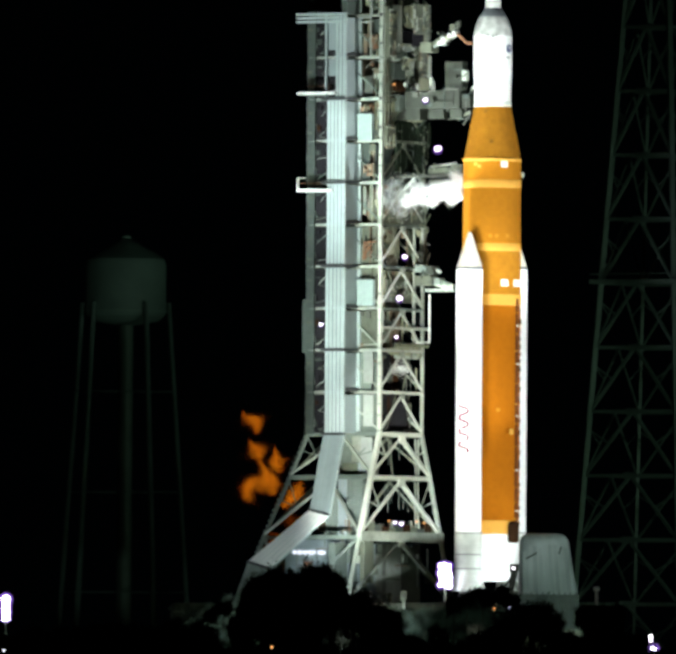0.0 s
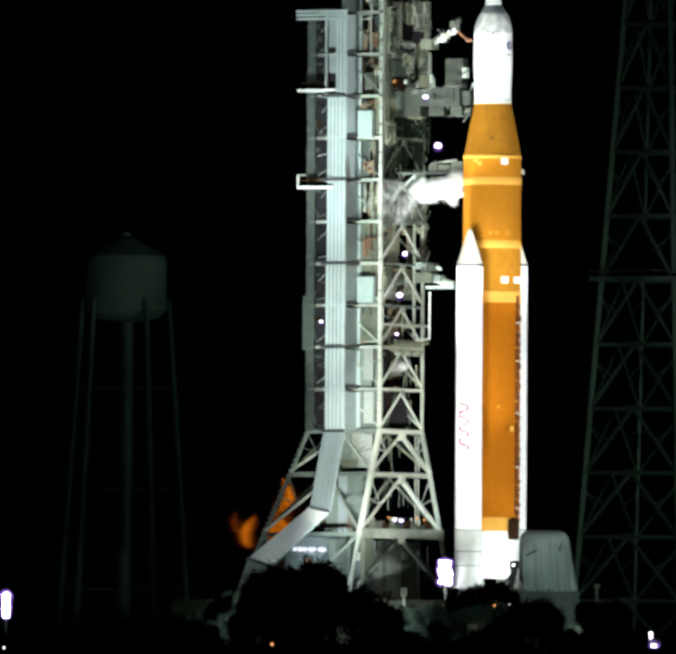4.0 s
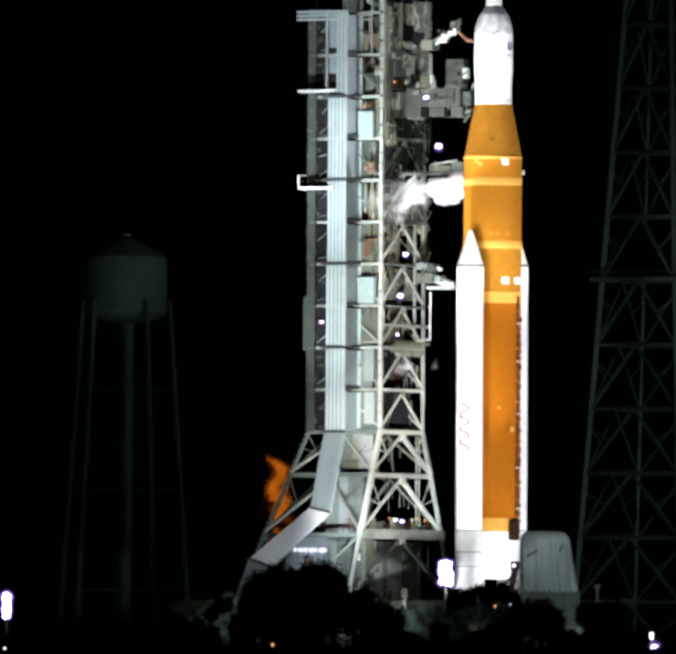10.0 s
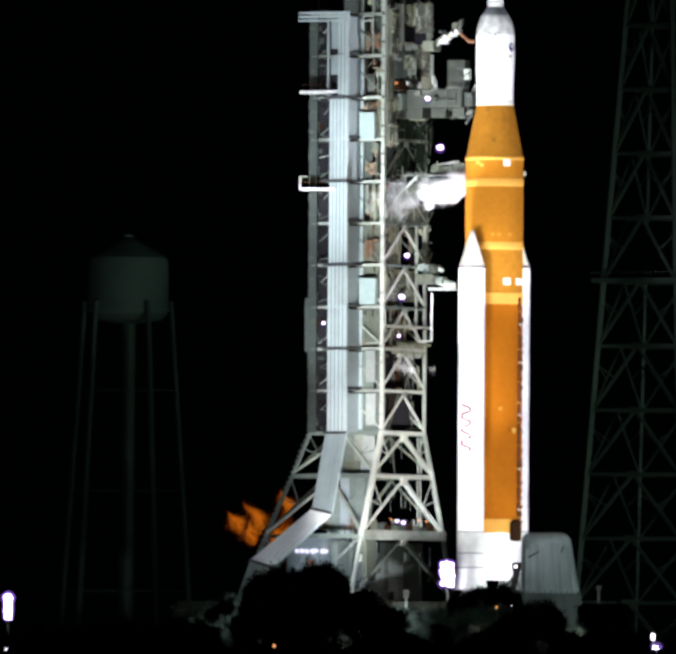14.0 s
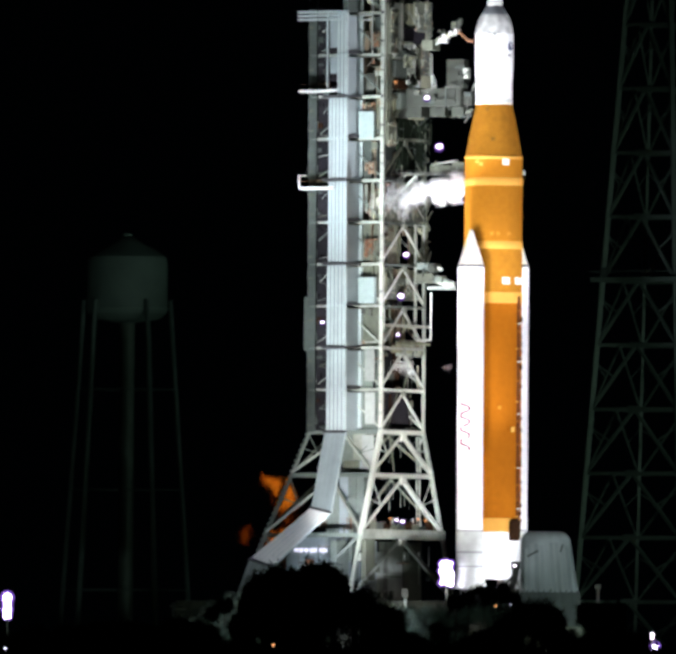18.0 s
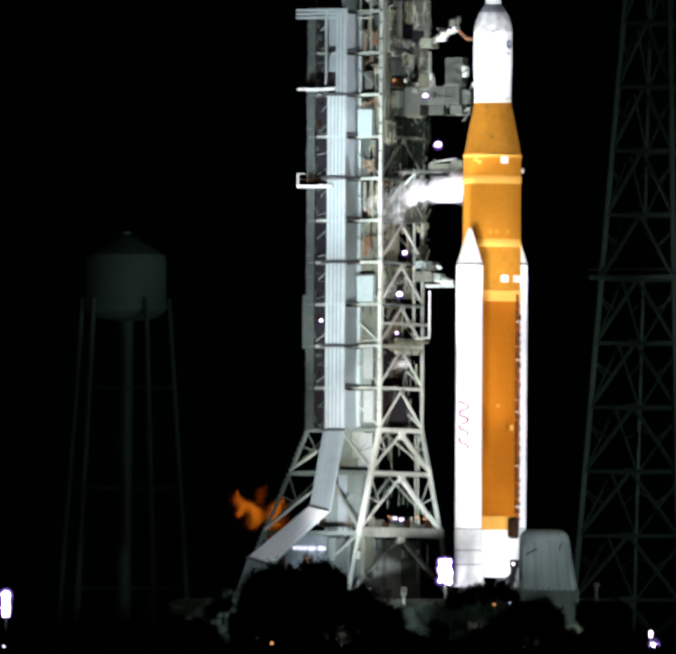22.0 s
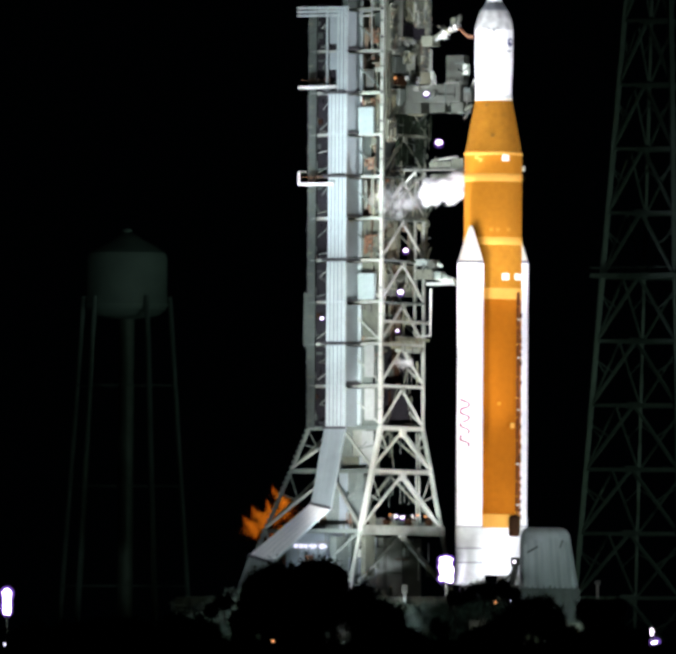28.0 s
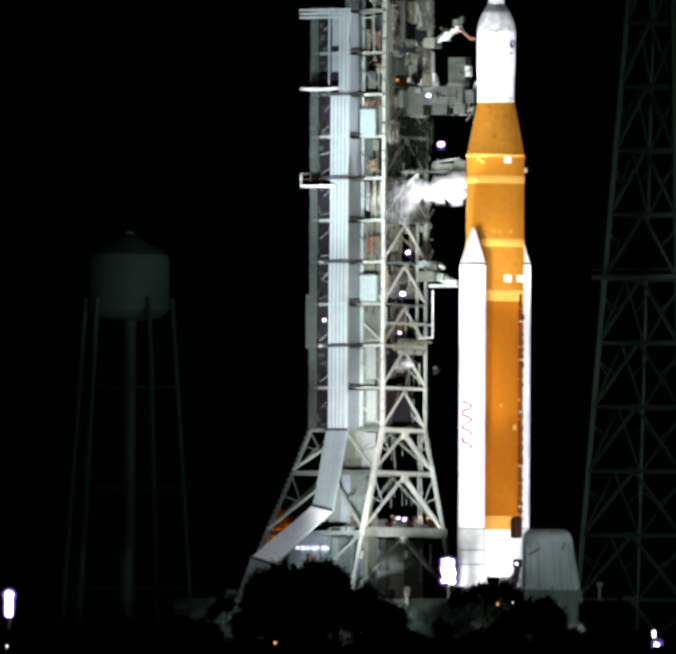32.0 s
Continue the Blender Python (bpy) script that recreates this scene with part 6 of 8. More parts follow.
    walk(ob, [(t, pose(x, y, z, 0, a, 0)) for t, x, y, z, a in (
        (0, -4.2, 1.6, 13.0, -23), (0.5, -2.4, 1.6, 10.7, 10), (1, -0.8, 1.6, 10.5, -13), (1.5, -0.7, 1.6, -1.1, -20), (2, -1.5, 1.6, -0.1, -16), (2.5, -3.1, 1.6, 14.4, -25), (3, -0.7, 1.6, 11.4, -6), (3.5, -0.2, 1.6, -0.6, -11), (5.5, -1.5, 1.6, 11.3, -2), (6, -5.3, 1.6, 0.3, -13), (6.5, -6.3, 1.6, 1.7, 14), (7, -0.4, 1.6, 5.6, 13), (7.5, -1.6, 1.6, -0.7, 10), (8, -0.3, 1.6, -0.8, -4), (8.5, 0.5, 1.6, 6.9, 29), (9, -0.5, 1.6, 5.4, -30), (9.5, -6.2, 1.6, 0.5, -26), (10, -1.1, 1.6, 4.0, 17), (10.5, -1.0, 1.6, -0.5, 3), (11, -0.2, 1.6, -0.6, -9), (11.5, -4.4, 1.6, 2.0, -24), (12, 0.0, 1.6, 5.3, -26), (12.5, -0.5, 1.6, -0.6, 26), (13, -1.3, 1.6, 9.1, -27), (13.5, -0.4, 1.6, 5.2, -15), (14, -7.4, 1.6, 2.3, -27), (14.5, -5.3, 1.6, 1.1, -6), (16.5, -1.5, 1.6, -0.4, -6), (17, -0.7, 1.6, 4.9, -12), (17.5, -1.6, 1.6, -0.5, 28), (18, -1.5, 1.6, -0.7, -6), (18.5, -1.0, 1.6, -0.3, -11), (19, -1.4, 1.6, -0.6, 25), (19.5, -0.7, 1.6, -0.9, -17), (20, -0.2, 1.6, 5.3, -29), (20.5, -0.6, 1.6, 4.5, 2), (21, -1.1, 1.6, -0.6, -7), (21.5, -6.4, 1.6, 6.1, 8), (22, -0.5, 1.6, -1.2, -12), (22.5, -1.1, 1.6, -0.7, -17), (23, -3.9, 1.6, 2.6, -23), (23.5, -1.1, 1.6, -0.4, 16), (24, -3.5, 1.6, 2.6, 19), (24.5, -4.1, 1.6, 3.6, -11), (25, -1.3, 1.6, -0.9, -15), (25.5, -1.5, 1.6, -1.1, 5), (27.5, -1.3, 1.6, -0.9, 12), (28, -4.9, 1.6, 0.9, -27), (28.5, -2.9, 1.6, 5.9, -18), (29, -3.3, 1.6, 3.7, -13), (29.5, -1.1, 1.6, -1.0, -5), (30, -1.5, 1.6, -1.3, 3), (30.5, -0.5, 1.6, -0.9, 16), (31, -0.0, 1.6, 3.5, 4), (31.5, -1.1, 1.6, -1.0, 9), (32, -0.7, 1.6, -1.1, 12))])
    ob = tongue(2.4, 25, FLAME)
    walk(ob, [(t, pose(x, y, z, 0, a, 0)) for t, x, y, z, a in (
        (0, -1.1, 2.0, 11.6, -14), (0.5, -0.4, 2.0, -0.6, -22), (1, -0.8, 2.0, 7.3, -26), (1.5, -1.4, 2.0, -0.8, 11), (2, -1.3, 2.0, -0.1, 16), (2.5, -2.8, 2.0, 11.9, 3), (3, 0.6, 2.0, 7.3, -28), (3.5, -1.4, 2.0, -0.4, -9), (5.5, -1.5, 2.0, 7.1, 22), (6, -0.4, 2.0, -0.7, -16), (6.5, -1.2, 2.0, -0.7, -10), (7, -1.7, 2.0, -0.8, 20), (7.5, -0.9, 2.0, -0.6, 2), (8, -1.3, 2.0, -0.8, -3), (8.5, -0.4, 2.0, -0.9, -23), (9, -1.0, 2.0, -1.1, -2), (9.5, -1.1, 2.0, -0.7, 16), (10, -0.5, 2.0, 6.3, 26), (10.5, -0.8, 2.0, -1.1, 6), (11, -1.4, 2.0, -0.8, -5), (11.5, -1.5, 2.0, -0.9, -28), (12, -0.9, 2.0, -0.6, 23), (12.5, -1.2, 2.0, -0.4, -13), (13, -1.3, 2.0, -0.6, -9), (13.5, -0.7, 2.0, -0.6, -9), (14, -5.1, 2.0, 0.8, -15), (14.5, -0.3, 2.0, -0.9, 21), (16.5, -0.8, 2.0, -0.5, -21), (17, -0.5, 2.0, -0.6, -28), (17.5, -1.4, 2.0, -0.5, 13), (18, -0.5, 2.0, -0.4, 18), (18.5, -1.3, 2.0, -0.7, 22), (19, -0.7, 2.0, -0.7, -7), (19.5, -1.5, 2.0, -0.7, 5), (20, -1.3, 2.0, -0.5, -11), (20.5, -1.5, 2.0, -0.5, -7), (21, -1.1, 2.0, -0.7, -6), (21.5, -1.0, 2.0, 4.0, 29), (22, -0.4, 2.0, -1.2, 12), (22.5, -0.8, 2.0, -0.5, 18), (23, -5.2, 2.0, 1.2, -8), (23.5, -0.8, 2.0, -0.8, 1), (24, -0.3, 2.0, 4.0, -13), (24.5, -5.0, 2.0, 1.1, -25), (25, -1.4, 2.0, -1.1, 5), (25.5, -0.6, 2.0, -1.3, -12), (27.5, -0.4, 2.0, -1.1, 13), (28, -2.0, 2.0, 3.0, -26), (28.5, -4.9, 2.0, 0.9, 15), (29, -0.8, 2.0, -1.5, 24), (29.5, -0.7, 2.0, -1.5, 14), (30, -1.1, 2.0, -0.9, 1), (30.5, -0.5, 2.0, -0.6, 28), (31, -1.0, 2.0, -1.1, -30), (31.5, -1.1, 2.0, -0.6, 9), (32, -0.8, 2.0, -1.2, 7))])
    ob = tongue(2.4, 26, FLAME)
    walk(ob, [(t, pose(x, y, z, 0, a, 0)) for t, x, y, z, a in (
        (0, -1.9, 2.4, 8.4, -7), (0.5, -1.4, 2.4, -0.8, 3), (1, -6.2, 2.4, 1.0, 13), (1.5, -1.1, 2.4, -1.2, -17), (2, -1.3, 2.4, -0.2, 7), (2.5, -0.5, 2.4, -0.9, 8), (3, -0.5, 2.4, -0.6, -26), (3.5, -0.7, 2.4, -0.9, 23), (5.5, -0.5, 2.4, -0.4, -4), (6, -0.9, 2.4, -0.9, -12), (6.5, -1.3, 2.4, -0.9, 28), (7, -1.5, 2.4, -0.4, -23), (7.5, -1.1, 2.4, -0.9, -19), (8, -1.3, 2.4, -0.8, 9), (8.5, -0.7, 2.4, -0.9, -26), (9, -0.7, 2.4, -1.0, 27), (9.5, -1.3, 2.4, -1.0, 9), (10, -0.4, 2.4, -0.5, 12), (10.5, -0.4, 2.4, -0.7, -24), (11, -1.3, 2.4, -0.3, -24), (11.5, -1.3, 2.4, -0.6, -24), (12, -0.7, 2.4, -0.8, 19), (12.5, -0.6, 2.4, -0.8, 25), (13, -0.3, 2.4, -0.6, 28), (13.5, -1.5, 2.4, -0.5, -26), (14, -1.6, 2.4, -0.4, -2), (14.5, -0.7, 2.4, -0.8, -25), (16.5, -1.1, 2.4, -0.6, -7), (17, -1.4, 2.4, -0.6, -8), (17.5, -0.8, 2.4, -0.7, 28), (18, -0.5, 2.4, -0.4, 16), (18.5, -0.8, 2.4, -0.5, -23), (19, -0.9, 2.4, -0.4, 14), (19.5, -0.2, 2.4, -0.6, -13), (20, -0.9, 2.4, -0.7, 17), (20.5, -0.8, 2.4, -0.5, -10), (21, -0.6, 2.4, -0.6, -27), (21.5, -1.3, 2.4, -0.5, 10), (22, -1.4, 2.4, -0.8, -24), (22.5, -1.1, 2.4, -0.8, 2), (23, -1.0, 2.4, -1.1, -24), (23.5, -1.1, 2.4, -0.8, -30), (24, -0.6, 2.4, -1.0, -29), (24.5, -1.4, 2.4, -1.0, -7), (25, -0.8, 2.4, -0.9, -17), (25.5, -0.3, 2.4, -1.1, -2), (27.5, -1.5, 2.4, -1.1, 27), (28, -0.7, 2.4, -1.2, -27), (28.5, -1.1, 2.4, -1.4, -4), (29, -0.9, 2.4, -1.4, 9), (29.5, -0.7, 2.4, -1.0, -29), (30, -0.9, 2.4, -1.1, 22), (30.5, -0.6, 2.4, -1.0, -7), (31, -0.4, 2.4, -1.3, 24), (31.5, -1.5, 2.4, -1.0, -5), (32, -0.7, 2.4, -1.3, -17))])
    ob = tongue(1.4, 27, FLAME)
    walk(ob, [(t, pose(x, y, z, 0, a, 0)) for t, x, y, z, a in (
        (0, -1.0, 2.8, -0.3, -2), (0.5, -1.1, 2.8, -0.8, -23), (1, -5.5, 2.8, 17.4, -20), (1.5, -1.0, 2.8, -0.6, -7), (2, -2.7, 2.8, 9.8, 24), (2.5, -0.5, 2.8, -0.9, -29), (3, -0.4, 2.8, -1.0, 6), (3.5, 0.2, 2.8, 9.1, -22), (5.5, -1.2, 2.8, -0.8, 26), (6, -1.6, 2.8, -0.4, -4), (6.5, -1.4, 2.8, -1.0, -8), (7, -0.7, 2.8, -0.5, 1), (7.5, -0.5, 2.8, -1.0, -25), (8, -1.4, 2.8, -0.8, -8), (8.5, -1.2, 2.8, -0.7, 5), (9, -0.1, 2.8, -0.6, 4), (9.5, -1.3, 2.8, -0.8, 14), (10, -1.4, 2.8, -0.7, 12), (10.5, -1.5, 2.8, -0.9, -5), (11, -0.9, 2.8, -0.6, 18), (11.5, -1.5, 2.8, -0.6, -28), (12, -1.2, 2.8, -0.5, -29), (12.5, -1.3, 2.8, -0.6, 9), (13, -0.4, 2.8, -0.5, 2), (13.5, -0.7, 2.8, -1.0, 27), (14, -0.5, 2.8, -0.4, -20), (14.5, -0.4, 2.8, -0.4, -3), (16.5, -0.6, 2.8, -0.6, -7), (17, -0.4, 2.8, -0.4, 3), (17.5, -0.6, 2.8, -0.5, -9), (18, -1.1, 2.8, -0.7, -18), (18.5, -1.1, 2.8, -0.3, -25), (19, -1.1, 2.8, -0.3, 28), (19.5, -1.1, 2.8, -0.5, 17), (20, -0.6, 2.8, -0.4, 20), (20.5, -0.7, 2.8, -0.5, 8), (21, -0.3, 2.8, 5.4, -15), (21.5, -1.5, 2.8, -0.9, -4), (22, -0.3, 2.8, -0.7, -22), (22.5, -1.7, 2.8, -0.7, 4), (23, -1.5, 2.8, -0.5, 19), (23.5, -4.8, 2.8, 1.1, -0), (24, -0.4, 2.8, -0.8, 5), (24.5, -8.1, 2.8, 8.6, -23), (25, -1.2, 2.8, -0.9, 13), (25.5, -0.8, 2.8, -1.2, -17), (27.5, -0.4, 2.8, -0.9, -26), (28, -0.8, 2.8, -0.9, -26), (28.5, -1.0, 2.8, -1.3, 24), (29, -0.7, 2.8, -0.9, 9), (29.5, -0.5, 2.8, -1.0, 15), (30, -1.5, 2.8, -1.0, -30), (30.5, -0.7, 2.8, -0.8, 24), (31, -1.1, 2.8, -0.9, -17), (31.5, -1.3, 2.8, -1.1, -18), (32, -1.9, 2.8, -0.9, -25))])
    ob = tongue(1.8, 28, EMBER)
    walk(ob, [(t, pose(x, y, z, 0, a, 0)) for t, x, y, z, a in (
        (0, -1.0, 3.2, -0.5, 9), (0.5, -3.5, 3.2, 14.2, -20), (1, -1.5, 3.2, -0.7, 11), (1.5, -1.0, 3.2, -0.9, 25), (2, -1.5, 3.2, -0.2, -0), (2.5, -4.0, 3.2, 12.4, 2), (3, 0.1, 3.2, 9.1, 24), (3.5, -7.7, 3.2, 1.9, 3), (5.5, -2.7, 3.2, 4.6, 10), (6, -4.1, 3.2, 8.3, -5), (6.5, -2.1, 3.2, 11.4, 17), (7, -1.7, 3.2, 11.9, 20), (7.5, 0.3, 3.2, 5.1, -12), (8, -5.7, 3.2, 1.0, -24), (8.5, -4.9, 3.2, 18.1, -14), (9, -5.5, 3.2, 2.6, -9), (9.5, -0.5, 3.2, -0.6, 8), (10, -0.8, 3.2, -1.0, -23), (10.5, -5.6, 3.2, 0.6, 16), (11, -0.2, 3.2, 5.6, -10), (11.5, -2.0, 3.2, 10.0, -24), (12, -0.8, 3.2, -0.8, 5), (12.5, -1.6, 3.2, -0.9, -7), (13, 0.5, 3.2, 6.7, 8), (13.5, -0.7, 3.2, -0.6, -5), (14, -1.4, 3.2, -0.2, -26), (14.5, -0.6, 3.2, -0.6, 22), (16.5, -0.3, 3.2, 5.8, -26), (17, -4.7, 3.2, 9.1, -12), (17.5, -1.4, 3.2, -1.0, 17), (18, -5.6, 3.2, 0.3, 24), (18.5, -1.1, 3.2, -0.3, -5), (19, -0.6, 3.2, 4.3, -16), (19.5, -1.4, 3.2, -0.7, -13), (20, -1.4, 3.2, -0.6, 26), (20.5, -0.3, 3.2, -0.6, -24), (21, -0.7, 3.2, -0.3, 2), (21.5, -4.7, 3.2, 2.4, -25), (22, -3.2, 3.2, 5.8, 29), (22.5, -3.8, 3.2, 6.3, 3), (23, -0.9, 3.2, -0.7, 3), (23.5, -0.3, 3.2, -0.6, -17), (24, -0.9, 3.2, -1.4, -7), (24.5, -0.9, 3.2, -1.3, -10), (25, -0.4, 3.2, -1.2, -22), (25.5, -2.9, 3.2, 6.5, -27), (27.5, -4.5, 3.2, 2.2, 26), (28, -1.0, 3.2, -1.2, 25), (28.5, -0.9, 3.2, -1.2, -13), (29, -0.7, 3.2, -1.0, -2), (29.5, -1.1, 3.2, 2.2, 16), (30, -3.1, 3.2, 4.4, 6), (30.5, -7.9, 3.2, 6.8, -22), (31, -1.5, 3.2, -1.3, 14), (31.5, -1.2, 3.2, 2.6, -24), (32, -0.8, 3.2, 2.2, 30))])
    ob = tongue(1.8, 29, EMBER)
    walk(ob, [(t, pose(x, y, z, 0, a, 0)) for t, x, y, z, a in (
        (0, -1.4, 3.6, -0.2, -25), (0.5, -1.9, 3.6, 8.6, -3), (1, -0.8, 3.6, -0.9, -20), (1.5, -0.7, 3.6, -0.6, 5), (2, -1.4, 3.6, -0.2, -27), (2.5, -0.7, 3.6, -0.8, 16), (3, -7.7, 3.6, 0.6, -10), (3.5, -0.7, 3.6, -0.7, -1), (5.5, -0.3, 3.6, -0.8, -13), (6, -1.2, 3.6, -0.8, -22), (6.5, -1.2, 3.6, -0.7, 29), (7, -1.6, 3.6, -0.8, 15), (7.5, -0.9, 3.6, -0.5, 27), (8, -6.1, 3.6, 3.6, -11), (8.5, -4.9, 3.6, 1.0, 21), (9, -0.5, 3.6, -0.8, 20), (9.5, -0.8, 3.6, -0.6, 14), (10, -1.0, 3.6, -0.8, 7), (10.5, -0.2, 3.6, 4.8, 18), (11, -6.5, 3.6, 2.4, -20), (11.5, -0.9, 3.6, -0.2, 17), (12, -0.6, 3.6, -0.8, -27), (12.5, -1.0, 3.6, -0.6, -23), (13, -4.1, 3.6, 5.0, -18), (13.5, -0.4, 3.6, -1.0, -16), (14, -0.7, 3.6, -0.6, -7), (14.5, -0.7, 3.6, -0.4, -14), (16.5, -1.6, 3.6, -0.7, 5), (17, -5.7, 3.6, -0.1, 15), (17.5, -1.0, 3.6, -0.7, -12), (18, -0.7, 3.6, -0.5, 6), (18.5, -0.7, 3.6, -0.5, 11), (19, -1.4, 3.6, -0.4, 20), (19.5, -1.3, 3.6, -0.4, -29), (20, -0.5, 3.6, -0.3, -3), (20.5, -1.0, 3.6, -0.8, -1), (21, -1.0, 3.6, -0.2, 18), (21.5, -0.8, 3.6, -0.7, 20), (22, -0.7, 3.6, -1.1, 21), (22.5, -5.4, 3.6, 3.8, 7), (23, -1.4, 3.6, -1.1, 29), (23.5, -1.3, 3.6, -0.3, -10), (24, -1.5, 3.6, -1.0, -25), (24.5, -1.4, 3.6, -0.7, -4), (25, -1.1, 3.6, -1.3, -7), (25.5, -1.4, 3.6, -1.4, 24), (27.5, -0.7, 3.6, -1.0, -6), (28, -1.1, 3.6, -1.2, -28), (28.5, -1.0, 3.6, -1.4, 12), (29, -0.5, 3.6, -1.3, 16), (29.5, -0.4, 3.6, -1.5, 18), (30, -1.3, 3.6, -1.2, 9), (30.5, -0.5, 3.6, -0.9, -3), (31, -1.5, 3.6, -1.0, -15), (31.5, -0.8, 3.6, -1.0, -18), (32, -1.3, 3.6, -1.2, -8))])
    ob = tongue(1.8, 30, EMBER)
    walk(ob, [(t, pose(x, y, z, 0, a, 0)) for t, x, y, z, a in (
        (0, -1.4, 4.0, -0.5, -8), (0.5, -6.1, 4.0, -0.2, -21), (1, -1.3, 4.0, -0.3, -21), (1.5, -1.1, 4.0, -0.6, -30), (2, -1.0, 4.0, -0.6, 20), (2.5, -1.3, 4.0, -1.3, -25), (3, -1.4, 4.0, -0.4, -26), (3.5, -0.7, 4.0, -0.8, -1), (5.5, -0.4, 4.0, -0.4, 25), (6, -0.8, 4.0, -0.6, -20), (6.5, -1.2, 4.0, -0.7, 19), (7, -1.4, 4.0, -0.6, 19), (7.5, -1.7, 4.0, -0.9, -17), (8, -0.7, 4.0, -0.7, -24), (8.5, -0.7, 4.0, -0.7, -11), (9, -0.2, 4.0, -1.0, -11), (9.5, -0.8, 4.0, -0.5, 1), (10, -1.5, 4.0, -0.7, 25), (10.5, -0.7, 4.0, -0.4, 1), (11, -0.9, 4.0, -0.5, -21), (11.5, -1.2, 4.0, -0.5, -26), (12, -0.8, 4.0, -0.4, -13), (12.5, -1.6, 4.0, -0.5, 26), (13, -1.2, 4.0, -0.3, -9), (13.5, -0.4, 4.0, -0.5, -9), (14, -1.6, 4.0, -0.6, -2), (14.5, -1.5, 4.0, -0.9, -10), (16.5, -0.7, 4.0, -0.5, 22), (17, -1.5, 4.0, -0.4, -13), (17.5, -1.3, 4.0, -0.9, 0), (18, -1.3, 4.0, -0.6, 21), (18.5, -1.0, 4.0, -0.5, 9), (19, -0.7, 4.0, -0.5, -4), (19.5, -1.3, 4.0, -0.6, 23), (20, -1.1, 4.0, -0.5, 6), (20.5, -0.8, 4.0, -0.4, -3), (21, -0.7, 4.0, -0.2, -23), (21.5, -0.8, 4.0, -0.9, -26), (22, -1.4, 4.0, -1.0, -13), (22.5, -0.9, 4.0, -0.2, -3), (23, -1.3, 4.0, -0.7, 12), (23.5, -0.9, 4.0, -0.9, 21), (24, -0.8, 4.0, -1.3, -19), (24.5, -1.1, 4.0, -0.9, 7), (25, -1.4, 4.0, -1.4, -8), (25.5, -0.6, 4.0, -1.4, 26), (27.5, -1.1, 4.0, -1.4, 30), (28, -1.5, 4.0, -1.4, 14), (28.5, -1.0, 4.0, -1.1, -20), (29, -1.1, 4.0, -1.4, -6), (29.5, -1.3, 4.0, -1.3, -4), (30, -1.1, 4.0, -1.1, -13), (30.5, -1.6, 4.0, -1.0, 10), (31, -1.4, 4.0, -1.1, 5), (31.5, -1.0, 4.0, -1.0, 17), (32, -1.6, 4.0, -0.8, 7))])
    ob = tongue(2.0, 31, EMBER)
